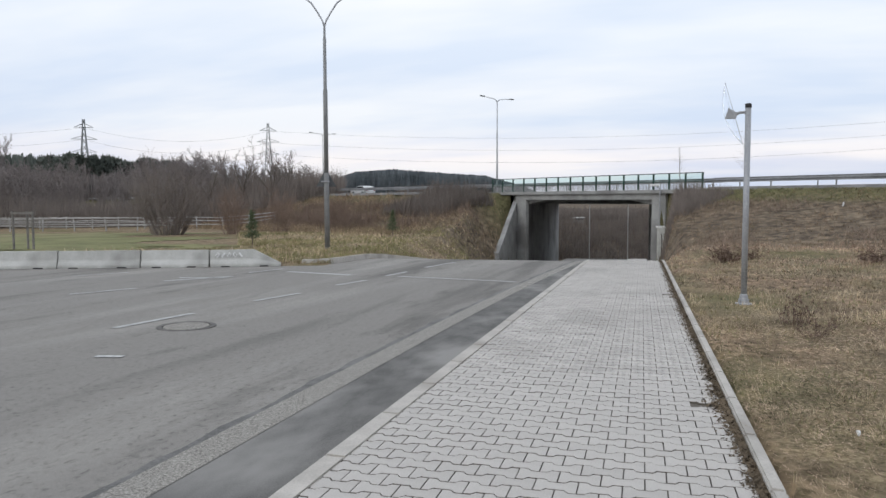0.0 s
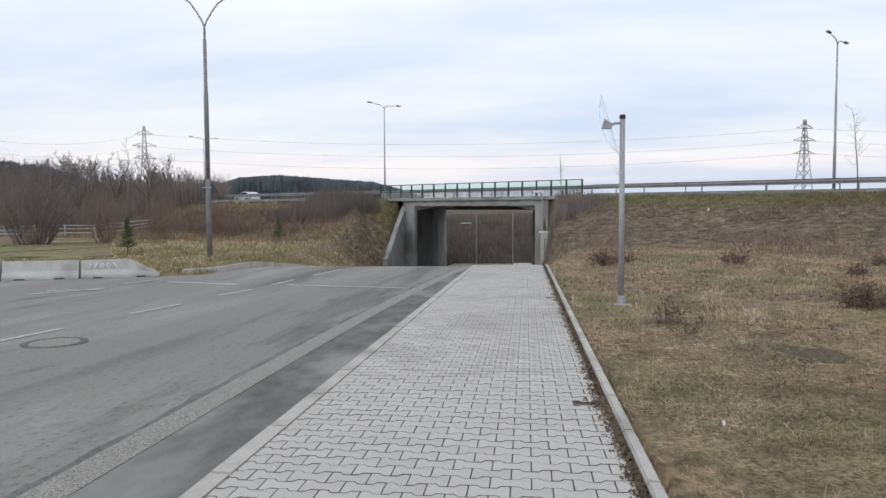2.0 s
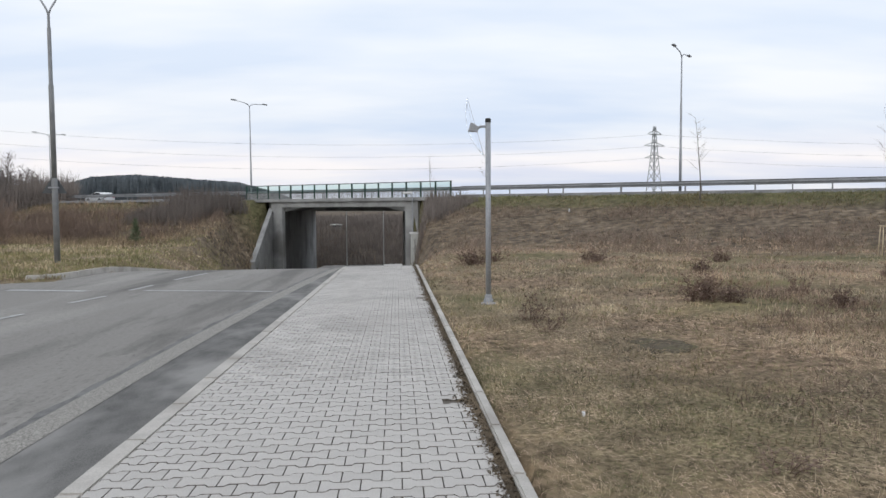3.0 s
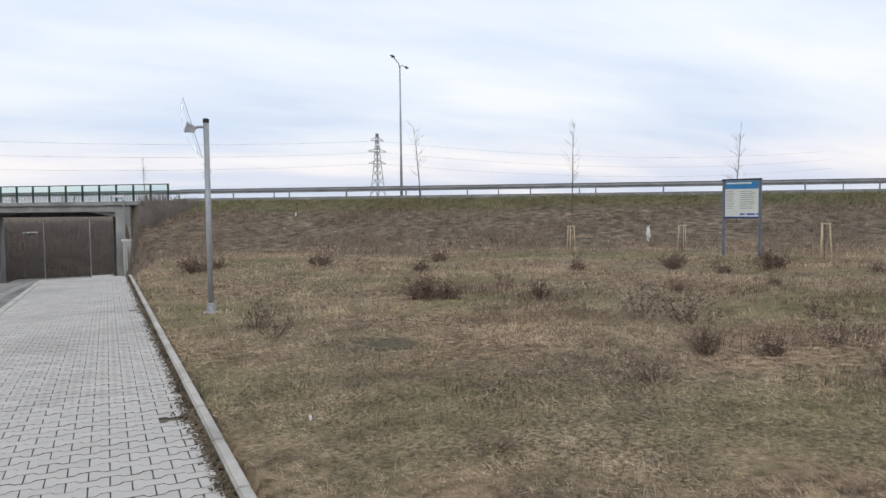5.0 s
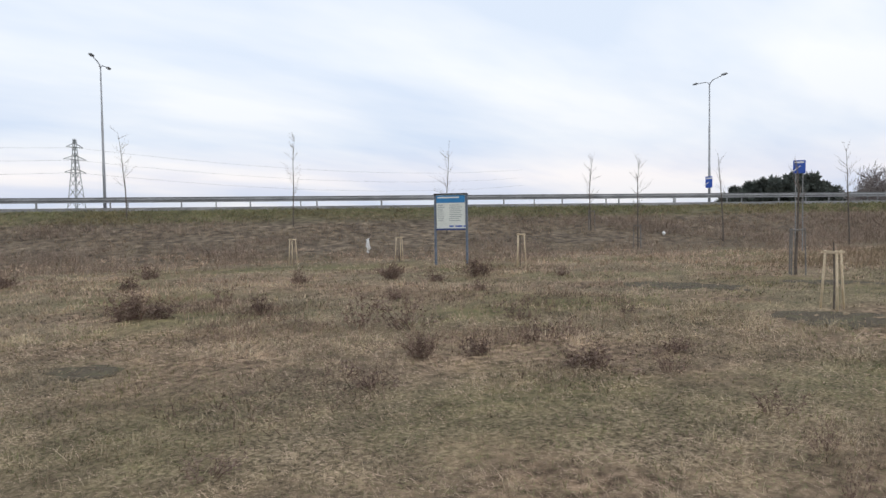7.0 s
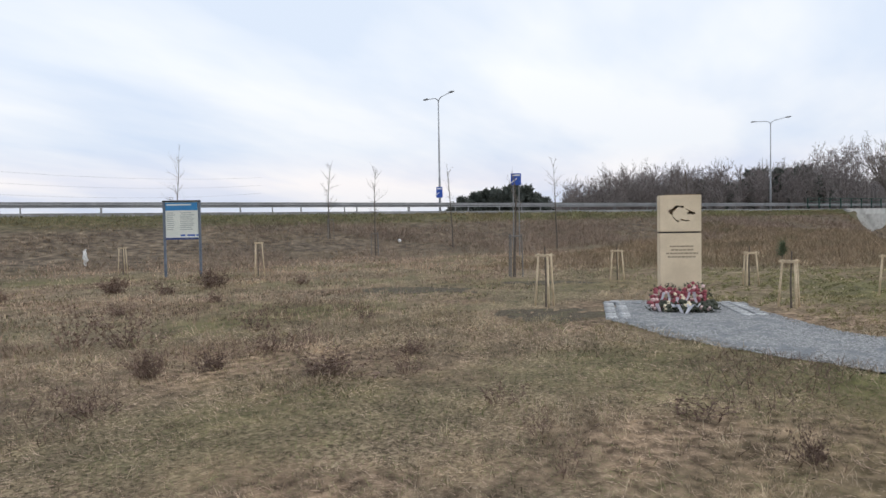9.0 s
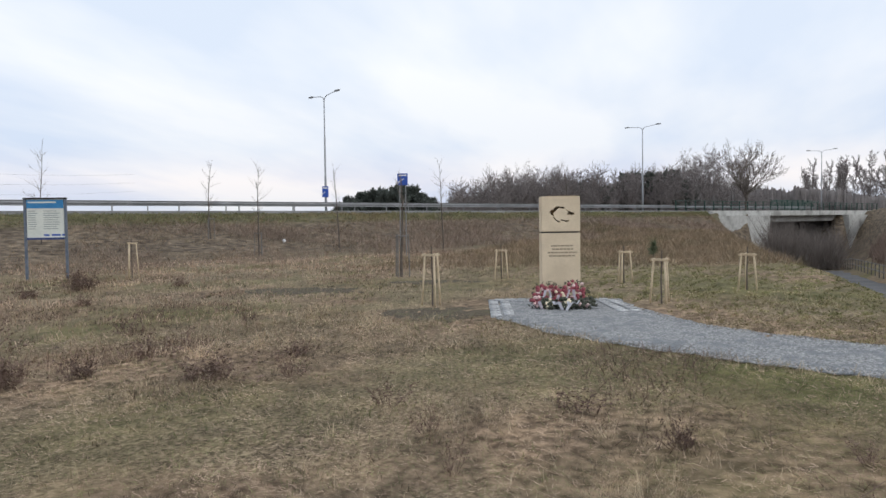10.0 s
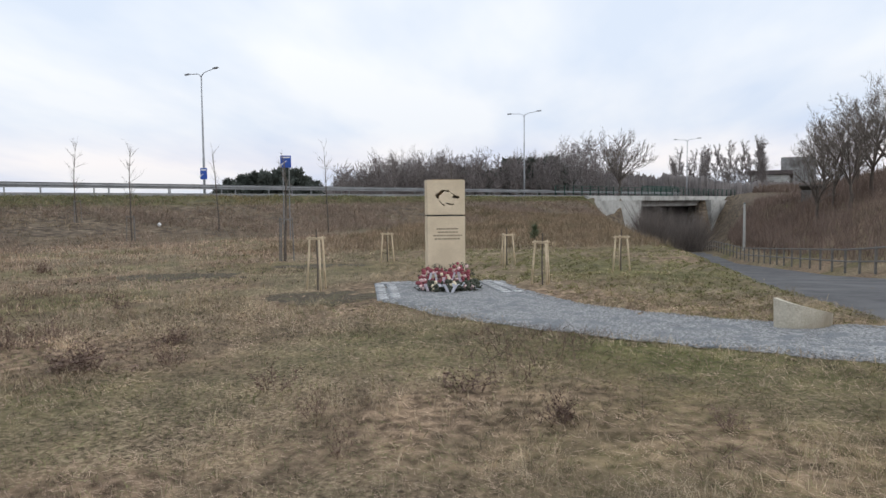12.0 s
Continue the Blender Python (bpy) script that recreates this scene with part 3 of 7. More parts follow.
def dash(x0, y0, x1, y1, w=0.11):
    x0, y0, x1, y1 = (v * 1.03 for v in (x0, y0, x1, y1))
    d = Vector((x1 - x0, y1 - y0)).normalized()
    o = Vector((-d.y, d.x)) * w / 2
    road_mark("road_marking", (((x0 - o.x, y0 - o.y), (x1 - o.x, y1 - o.y)), ((x0 + o.x, y0 + o.y), (x1 + o.x, y1 + o.y))))


for d in ((-6.64, 8.01, -6.51, 9.55), (-6.45, 11.25, -6.28, 12.64), (-6.26, 14.32, -6.1, 15.65), (-6.08, 17.0, -6.0, 18.35), (-6.0, 20.1, -5.8, 22.7),
          (-10.42, 11.35, -9.98, 12.69), (-9.94, 17.07, -9.77, 18.61), (-13.4, 10.6, -13.0, 12.2), (-13.6, 15.0, -13.1, 16.4)):
    dash(*d)
dash(-9.1, 17.66, -7.0, 16.96, 0.24)
dash(-5.74, 16.89, -2.7, 16.05, 0.15)
dash(-5.46, 6.30, -5.17, 6.36, 0.11)
dash(-10.5, 14.3, -9.7, 15.9, 0.18)
dash(-10.7, 15.2, -9.6, 15.5, 0.16)


# ---------------------------------------------------------------- highway on its embankment
def highway():
    s0, s1 = -330, 330
    me = bpy.data.meshes.new("highway")
    rows = [(46.3, 0.0), (66.0, 0.0), (67.2, -0.12)]
    me.from_pydata([tuple(hw(a, p, DECK_Z + dz)) for a in (s0, s1) for p, dz in rows], [], [(i, i + 1, i + 4, i + 3) for i in range(2)])
    for a, b in ((s0, -49.0), (-26.8, 78.0), (129.8, s1)):
        rows = [(44.5, -0.12), (45.1, 0.12), (46.15, 0.16), (46.5, 0.004)]
        side = bpy.data.meshes.new("highway_shoulder")
        side.from_pydata([tuple(hw(q, p, DECK_Z + dz)) for q in (a, b) for p, dz in rows], [], [(i, i + 1, i + 5, i + 4) for i in range(3)])
        structure(link_mesh("highway_shoulder", side, M_ASPHALT3), "raised grey shoulder along the highway edge", "road")
    structure(link_mesh("highway", me, M_ASPHALT3), "grey asphalt highway on an embankment", "road")


highway()


def wbeam(bm, a, b, z, off):
    """One length of corrugated guard rail from a to b."""
    d = (b - a).normalized()
    n = Vector((-d.y, d.x, 0))
    prof = [(0.0, -0.155), (0.05, -0.13), (0.05, -0.07), (0.0, -0.035), (0.0, 0.035), (0.05, 0.07), (0.05, 0.13), (0.0, 0.155), (-0.01, 0.15), (0.03, 0.1), (-0.012, 0.0), (0.03, -0.1), (-0.01, -0.15)]
    ra = [bm.verts.new(a + n * (off + u) + Vector((0, 0, z + v))) for u, v in prof]
    rb = [bm.verts.new(b + n * (off + u) + Vector((0, 0, z + v))) for u, v in prof]
    k = len(prof)
    for i in range(k):
        bm.faces.new((ra[i], ra[(i + 1) % k], rb[(i + 1) % k], rb[i]))


def guardrail(p, s0, s1, label, step=4.0, base=DECK_Z):
    rail = thing("guardrail", hw(s0, p, base), label, "guardrail", group="highway guardrails")
    inv = rail.matrix_world.inverted()
    bm = bmesh.new()
    wbeam(bm, hw(s0, p, base), hw(s1, p, base), 0.62, 0.05)
    bmesh.ops.transform(bm, matrix=inv, verts=bm.verts)
    part("rail_beam", bm, M_RAIL, rail)
    bm = bmesh.new()
    box(bm, -0.04, 0.04, -0.03, 0.03, -0.25, 0.7, 0.006)
    first = part("post", bm, M_RAIL, rail)
    s = s0
    k = 0
    while s < s1:
        o = first if k == 0 else first.copy()
        if k:
            scene.collection.objects.link(o)
        o.matrix_local = inv @ Matrix.Translation(hw(s, p + 0.08, base)) @ pose(0, 0, 0, 0, 0, -35.4)
        s += step
        k += 1


guardrail(46.0, -27.0, 72.0, "galvanised corrugated guardrail along the highway edge")
guardrail(46.0, -150.0, -49.0, "galvanised corrugated guardrail along the highway edge")
guardrail(47.2, -49.0, -27.0, "galvanised guardrail across the underpass bridge")
guardrail(55.0, -150.0, 130.0, "galvanised guardrail along the highway median", 6.0, DECK_Z + 0.22)


# ---------------------------------------------------------------- underpass
WALL_L, WALL_R, SOFFIT = -9.62, 0.70, 1.46


def cross(x, p):
    """The point with that x on the line p across the highway."""
    return (x, (p - x * NRM[0]) / NRM[1])


def underpass():
    bridge = thing("road_bridge", (WALL_L, 60, -3.7), "weathered concrete underpass bridge carrying a highway", "bridge")
    inv = bridge.matrix_world.inverted()

    def add(name, outline, z0, z1, material=M_CONC, bevel=0.0, label=""):
        bm = bmesh.new()
        prism(bm, outline, z0, z1, bevel)
        bmesh.ops.transform(bm, matrix=inv, verts=bm.verts)
        return part(name, bm, material, bridge, label)

    for name, xa, xb in (("abutment", WALL_L - 1.35, WALL_L), ("abutment", WALL_R, WALL_R + 1.2)):
        add(name, [cross(xa, 45.9), cross(xb, 45.9), cross(xb, 66.2), cross(xa, 66.2)], -7.5, SOFFIT + 0.002)
    add("deck_slab", [cross(WALL_L - 1.5, 46.2), cross(WALL_R + 1.5, 46.2), cross(WALL_R + 1.5, 66), cross(WALL_L - 1.5, 66)], SOFFIT, DECK_Z - 0.02)
    # sloping haunches under both slab edges
    for xa, xb in ((WALL_L, WALL_L + 1.9), (WALL_R, WALL_R - 1.9)):
        bm = bmesh.new()
        vs = []
        for p in (46.0, 66.0):
            (x0, y0), (x1, y1) = cross(xa, p), cross(xb, p)
            vs.append([bm.verts.new((x0, y0, SOFFIT)), bm.verts.new((x1, y1, SOFFIT)), bm.verts.new((x0, y0, SOFFIT - 0.37))])
        bm.faces.new(vs[0]), bm.faces.new(vs[1][::-1])
        for i in range(3):
            bm.faces.new((vs[0][i], vs[0][(i + 1) % 3], vs[1][(i + 1) % 3], vs[1][i]))
        bmesh.ops.transform(bm, matrix=inv, verts=bm.verts)
        part("haunch", bm, M_CONC, bridge)
    for p, q, o, low in ((45.3, 46.25, 0.0, SOFFIT), (65.9, 66.8, -14.4, 0.98)):
        add("edge_beam", [tuple(hw(a + o, r)[:2]) for a, r in ((-48.9, p), (-26.9, p), (-26.9, q), (-48.9, q))], DECK_Z - 0.26, DECK_Z + 0.02, M_CONC, 0.03)
        add("fascia", [tuple(hw(a + o, r)[:2]) for a, r in ((-45.5, p + 0.25), (-30.4, p + 0.25), (-30.4, q - 0.06), (-45.5, q - 0.06))], low, DECK_Z - 0.262, M_CONC)
    # portal cheeks, and the wing wall that runs down with the slope
    add("portal_cheek", [tuple(hw(q, p)[:2]) for q, p in ((-45.5, 45.55), (-44.24, 45.55), (-44.24, 45.88), (-45.5, 45.88))], -7, SOFFIT - 0.002, M_CONC)
    add("portal_cheek", [tuple(hw(q, p)[:2]) for q, p in ((-31.55, 45.55), (-30.4, 45.55), (-30.4, 45.88), (-31.55, 45.88))], -7, SOFFIT - 0.002, M_CONC)
    add("wing_wall", [(-10.56, 63.62), (-10.98, 57.2), (-11.4, 57.2), (-10.98, 63.9)], [-7] * 4, [1.40, -2.75, -2.75, 1.40], M_CONC, 0.02)
    rail = thing("bridge_railing", hw(-48.5, 45.62, DECK_Z + 0.02), "green steel bridge railing with clear green panels", "railing", turn=-35.4)
    n, pitch = 17, 20.95 / 16
    for k in range(n):
        bm = bmesh.new()
        box(bm, -0.055, 0.055, -0.05, 0.05, 0, 1.12, 0.008)
        o = part("post", bm, M_GREEN, rail)
        o.location = (k * pitch, 0, 0)
    for z, h in ((1.10, 0.06), (0.50, 0.03)):
        bm = bmesh.new()
        box(bm, -0.08, 21.03, -0.05, 0.05, z, z + h, 0.01)
        part("rail", bm, M_GREEN, rail)
    for k in range(n - 1):
        bm = bmesh.new()
        box(bm, k * pitch + 0.06, (k + 1) * pitch - 0.06, -0.008, 0.008, 0.54, 1.09)
        o = part("panel", bm, M_GLASS_GREEN, rail, "clear greenish panel")
        o.visible_shadow = False
        bm = bmesh.new()
        for j in range(10):
            u = k * pitch + 0.10 + j * (pitch - 0.2) / 9
            box(bm, u - 0.028, u + 0.028, -0.012, 0.012, 0.02, 0.50)
        part("baluster_bay", bm, M_CONC, rail, "grey upright bars")


underpass()


# ---------------------------------------------------------------- lamps
def highway_lamp(at, height, turn, name="street_lamp", label="tall galvanised twin-arm street lamp beside the highway", arm=2.0):
    lamp = thing(name, at, label, "street lamp", group="street lamps", turn=turn)
    bm = bmesh.new()
    tube(bm, [(0, 0, -0.3), (0, 0, height * 0.32), (0, 0, height * 0.33), (0, 0, height * 0.66), (0, 0, height * 0.67), (0, 0, height)], [0.11, 0.10, 0.085, 0.075, 0.062, 0.05], 10)
    part("pole", bm, M_GALV, lamp, smooth_faces=True)
    for sgn in (-1, 1):
        bm = bmesh.new()
        tube(bm, [(0, 0, height - 0.05), (sgn * 0.12, 0, height + 0.1), (sgn * 0.5, 0, height + 0.28), (sgn * arm, 0, height + 0.42)], [0.04, 0.04, 0.035, 0.03], 8)
        part("arm", bm, M_GALV, lamp, smooth_faces=True)
        bm = bmesh.new()
        box(bm, sgn * arm - 0.1 if sgn > 0 else sgn * arm - 0.55, sgn * arm + 0.55 if sgn > 0 else sgn * arm + 0.1, -0.13, 0.13, height + 0.38, height + 0.5, 0.04)
        part("lamp_head", bm, M_RAIL, lamp, "grey lamp head")
    return lamp


for x, y in ((-15.7, 80.6), (-52.0, 114.0), (-95.0, 163.0), (-120.0, 178.0), (21.1, 53.3), (60.3, 26.4), (93.2, -1.1), (137, -31)):
    highway_lamp((x, y, DECK_Z), 10.2, 54.6)


def concrete_barriers():
    pts = [(-21.0, 15.8), (-18.75, 16.85), (-16.62, 17.82), (-14.46, 18.72), (-12.64, 19.5), (-10.75, 20.45)]
    for k, ((ax, ay), (bx, by)) in enumerate(zip(pts, pts[1:])):
        L = math.hypot(bx - ax, by - ay) - 0.03
        ang = math.degrees(math.atan2(by - ay, bx - ax))
        last = k == len(pts) - 2
        ob = thing("concrete_barrier", (ax, ay, float(plane_z(ax, ay)) + ROAD_DROP - 0.01), "weathered concrete road barrier with tapered end" if last else "weathered pale concrete road barrier on the asphalt", "barrier", group="concrete barriers", turn=ang)
        bm = bmesh.new()
        prof = [(-0.24, 0.0), (-0.24, 0.09), (-0.13, 0.24), (-0.09, 0.52), (0.09, 0.52), (0.13, 0.24), (0.24, 0.09), (0.24, 0.0)]
        top = 0.18 if last else 1.0
        ra = [bm.verts.new((0, u, v)) for u, v in prof]
        mid = [bm.verts.new((L * 0.62, u, v)) for u, v in prof]
        rb = [bm.verts.new((L, u, v * top if v > 0.1 else v)) for u, v in prof]
        for r0, r1 in ((ra, mid), (mid, rb)):
            for i in range(len(prof)):
                bm.faces.new((r0[i], r0[(i + 1) % 8], r1[(i + 1) % 8], r1[i]))
        bm.faces.new(ra[::-1]), bm.faces.new(rb)
        bmesh.ops.recalc_face_normals(bm, faces=bm.faces)
        sharp = [e for e in bm.edges if e.calc_face_angle(0) > 0.3]
        bmesh.ops.bevel(bm, geom=sharp, offset=0.015, segments=2, affect="EDGES")
        part("body", bm, M_CONC_L, ob)
        # the slots are not cut: dark blocks imitate the shade in them
        for x in (0.45, L - 0.5):
            bm = bmesh.new()
            box(bm, x - 0.14, x + 0.14, -0.245, 0.245, 0.002, 0.055, 0.01)
            part("lifting_slot", bm, M_DARK, ob, "dark block for the shade in a lifting slot")


concrete_barriers()


def barrier_scrawl():
    """Illegible pale spray strokes on the last barrier."""
    a, b = Vector((-12.64, 19.5)), Vector((-10.75, 20.45))
    d = (b - a).normalized()
    n = Vector((d.y, -d.x))
    ob = thing("spray_marks", (a.x, a.y, float(plane_z(a.x, a.y)) + ROAD_DROP), "illegible pale spray strokes on a concrete barrier", "graffiti")
    rng = random.Random(5)
    for k in range(5):
        c = 0.22 + k * 0.17
        pts = []
        for j in range(6):
            u = c + 0.06 * math.cos(j * 1.5 + k)
            z = 0.36 + 0.075 * math.sin(j * 1.7 + k * 2)
            w = 0.112 + (0.52 - z) * 0.1 + 0.01
            p = d * u + n * w
            pts.append((p.x, p.y, z))
        bm = bmesh.new()
        tube(bm, [(q[0] + n.x * 0.02, q[1] + n.y * 0.02, q[2]) for q in pts], 0.013, 5)
        part("stroke", bm, M_WHITE, ob)


barrier_scrawl()


def dish_pole():
    x, y = 1.62, 12.75
    ob = thing("antenna_pole", (x, y, land_z(x, y)), "galvanised steel pole with a clear dish aerial, in the grass", "pole", turn=-8)
    bm = bmesh.new()
    tube(bm, [(0, 0, -0.1), (0, 0, 3.2)], 0.046, 16)
    part("pole", bm, M_GALV, ob, smooth_faces=True)
    bm = bmesh.new()
    lathe(bm, [(0.13, 0.0), (0.13, 0.02), (0.075, 0.03), (0.06, 0.16), (0.047, 0.17)], 16)
    part("foot_collar", bm, M_GALV, ob)
    for a in (45, 135, 225, 315):
        bm = bmesh.new()
        lathe(bm, [(0.012, 0.0), (0.012, 0.06), (0.006, 0.065)], 6, (0.1 * math.cos(radians(a)), 0.1 * math.sin(radians(a)), 0.02))
        part("bolt", bm, M_GALV, ob)
    bm = bmesh.new()
    lathe(bm, [(0.05, 3.18), (0.05, 3.235), (0.04, 3.25)], 16)
    part("cap", bm, M_DARK, ob)
    bm = bmesh.new()
    tube(bm, [(0, 0, 3.11), (-0.13, 0, 3.11), (-0.2, 0, 3.07)], 0.022, 8)
    part("bracket", bm, M_GALV, ob)
    bm = bmesh.new()
    horn = Matrix.Translation((-0.2, 0, 3.07)) @ pose(0, 0, 0, 0, -72, 0)
    vs = [[bm.verts.new(horn @ Vector((sx * w, sy * w, z))) for sx, sy in ((-1, -1), (1, -1), (1, 1), (-1, 1))] for w, z in ((0.05, -0.03), (0.055, 0.02), (0.08, 0.11), (0.09, 0.12))]
    for r0, r1 in zip(vs, vs[1:]):
        for k in range(4):
            bm.faces.new((r0[k], r0[(k + 1) % 4], r1[(k + 1) % 4], r1[k]))
    bm.faces.new(vs[0][::-1]), bm.faces.new(vs[-1])
    part("feed_horn", bm, M_GALV, ob, "grey aerial horn")
    # clear parabolic shell, seen nearly edge-on
    shell = Matrix.Translation((-0.36, 0.0, 3.05)) @ pose(0, 0, 0, 0, 74, 0)
    bm = bmesh.new()
    rings = [[bm.verts.new(shell @ Vector((r * math.cos(2 * math.pi * k / 32), r * math.sin(2 * math.pi * k / 32), 0.55 * r * r))) for k in range(32)] for r in (0.04, 0.15, 0.27, 0.38, 0.48, 0.53)]
    for r0, r1 in zip(rings, rings[1:]):
        for k in range(32):
            bm.faces.new((r0[k], r0[(k + 1) % 32], r1[(k + 1) % 32], r1[k]))
    bm.faces.new(rings[0])
    o = part("dish", bm, M_CLEAR, ob, "clear plastic dish shell")
    o.visible_shadow = False
    bm = bmesh.new()
    tube(bm, [shell @ Vector((0.53 * math.cos(2 * math.pi * k / 32), 0.53 * math.sin(2 * math.pi * k / 32), 0.155)) for k in range(33)], 0.0035, 5)
    part("dish_rim", bm, M_GALV, ob)


dish_pole()


M_POLE = mat("dull_grey_steel", (0.21, 0.215, 0.22), (0.29, 0.295, 0.30), 3, 0.6, 0.05, 40, metal=0.3)


M_DULL = mat("dull_sign_back", (0.09, 0.095, 0.10), (0.13, 0.135, 0.14), 3, 0.7, 0.0, 40)


def junction_lamp():
    x, y = -13.3, 29.5
    lamp = thing("street_lamp", (x, y, land_z(x, y)), "tall grey street lamp with curved twin arms in the verge", "street lamp", group="street lamps", turn=15)
    bm = bmesh.new()
    tube(bm, [(0, 0, -0.2), (0, 0, 3.3), (0, 0, 3.35)], [0.115, 0.11, 0.095], 12)
    part("pole_base", bm, M_POLE, lamp, smooth_faces=True)
    bm = bmesh.new()
    tube(bm, [(0, 0, 3.3), (0, 0, 6.9), (0, 0, 6.95), (0, 0, 9.1), (0, 0, 9.13), (0, 0, 9.7)], [0.10, 0.095, 0.075, 0.07, 0.05, 0.045], 12)
    part("pole", bm, M_POLE, lamp, smooth_faces=True)
    for sgn in (-1, 1):
        bm = bmesh.new()
        tube(bm, [(0, 0, 9.6), (sgn * 0.08, 0, 9.85), (sgn * 0.28, 0, 10.2), (sgn * 0.55, 0, 10.6), (sgn * 1.1, 0, 11.0), (sgn * 1.8, 0, 11.2)], 0.035, 8)
        part("arm", bm, M_GALV, lamp, smooth_faces=True)
        bm = bmesh.new()
        box(bm, sgn * 2.1 - 0.35, sgn * 2.1 + 0.35, -0.14, 0.14, 11.16, 11.28, 0.04)
        part("lamp_head", bm, M_GALV, lamp)
    sign = thing("traffic_sign", (x, y - 0.16, land_z(x, y) + 2.75), "grey back of a triangular traffic sign on a lamp post", "traffic sign", turn=15)
    bm = bmesh.new()
    prism(bm, [(-0.45, 0), (0.45, 0), (0, 0.78)], 0.0, 0.012)
    bmesh.ops.transform(bm, matrix=pose(0, 0.33, 0, 90), verts=bm.verts)
    part("plate", bm, M_DULL, sign)
    bm = bmesh.new()
    box(bm, -0.17, 0.17, 0.0, 0.32, 0.2, 0.25)
    part("bracket", bm, M_GALV, sign)


junction_lamp()


# ---------------------------------------------------------------- monument
def cut_with(ob, outlines, depth0, depth1):
    """Cuts upright outlines (x, z) right through a slab along y."""
    bm = bmesh.new()
    for line in outlines:
        a = [bm.verts.new((x, depth0, z)) for x, z in line]
        b = [bm.verts.new((x, depth1, z)) for x, z in line]
        n = len(line)
        bm.faces.new(a), bm.faces.new(b[::-1])
        for i in range(n):
            bm.faces.new((a[i], a[(i + 1) % n], b[(i + 1) % n], b[i]))
    bmesh.ops.recalc_face_normals(bm, faces=bm.faces)
    me = bpy.data.meshes.new("cutter")
    bm.to_mesh(me)
    bm.free()
    cutter = new("cutter", me)
    cutter.matrix_world = ob.matrix_world
    mod = ob.modifiers.new("cut", "BOOLEAN")
    mod.operation, mod.object, mod.solver = "DIFFERENCE", cutter, "EXACT"
    bpy.context.view_layer.update()
    dg = bpy.context.evaluated_depsgraph_get()
    result = bpy.data.meshes.new_from_object(ob.evaluated_get(dg))
    ob.modifiers.clear()
    ob.data = result
    bpy.data.objects.remove(cutter)


def monument():
    stele = thing("memorial_stele", (12.32, 1.21, land_z(12.32, 1.21)), "pale sandstone memorial stele with a pierced map outline", "memorial", turn=-74.0)
    w, d = 0.318, 0.13
    bm = bmesh.new()
    box(bm, -w, w, -d, d, -0.2, 1.155, 0.008)
    part("lower_slab", bm, M_STONE, stele)
    bm = bmesh.new()
    box(bm, -w + 0.025, w - 0.025, -d + 0.025, d - 0.025, 1.15, 1.185)
    part("joint", bm, M_HOLLOW, stele, "recessed joint with its shade in the colour")
    bm = bmesh.new()
    box(bm, -w, w, -d, d, 1.18, 1.755, 0.008)
    upper = part("upper_slab", bm, M_STONE, stele)
    bpy.context.view_layer.update()
    top, wide = 1.755, 0.636
    rng = random.Random(3)

    def ragged(pts):
        out = []
        for i, (u, v) in enumerate(pts):
            out.append((-w + wide * u + rng.uniform(-0.004, 0.004), top - 0.585 * v + rng.uniform(-0.004, 0.004)))
        return out

    pieces = [
        [(0.21, 0.44), (0.25, 0.38), (0.31, 0.36), (0.37, 0.29), (0.45, 0.275), (0.50, 0.30), (0.56, 0.285), (0.60, 0.33), (0.53, 0.35), (0.46, 0.325), (0.40, 0.36), (0.36, 0.42), (0.33, 0.43), (0.31, 0.50), (0.32, 0.545), (0.27, 0.53), (0.235, 0.49)],
        [(0.29, 0.575), (0.34, 0.58), (0.39, 0.66), (0.46, 0.69), (0.47, 0.725), (0.42, 0.725), (0.36, 0.66)],
        [(0.49, 0.645), (0.55, 0.66), (0.62, 0.68), (0.70, 0.665), (0.72, 0.70), (0.64, 0.715), (0.55, 0.69), (0.50, 0.68)],
        [(0.66, 0.48), (0.70, 0.45), (0.68, 0.405), (0.73, 0.41), (0.77, 0.45), (0.83, 0.45), (0.86, 0.50), (0.80, 0.53), (0.72, 0.52), (0.67, 0.53)],
        [(0.63, 0.36), (0.68, 0.38), (0.67, 0.40), (0.63, 0.385)],
    ]
    cut_with(upper, [ragged(p) for p in pieces], -d - 0.05, d - 0.03)
    bm = bmesh.new()
    box(bm, -w + 0.09, w - 0.02, -d + 0.02, d - 0.02, 1.756, 1.762, 0.003)
    part("weathered_top", bm, M_STONE_TOP, stele, "rusty brown weathered top")
    for z, a, b in ((0.935, 0.24, 0.82), (0.88, 0.27, 0.80), (0.825, 0.15, 0.92), (0.77, 0.19, 0.87)):
        u = a
        while u < b:
            L = min(rng.uniform(0.04, 0.11), b - u)
            bm = bmesh.new()
            box(bm, -w + wide * u, -w + wide * (u + L), -d - 0.004, -d + 0.003, z, z + 0.025)
            part("engraved_line", bm, M_INK_STONE, stele)
            u += L + 0.015


monument()


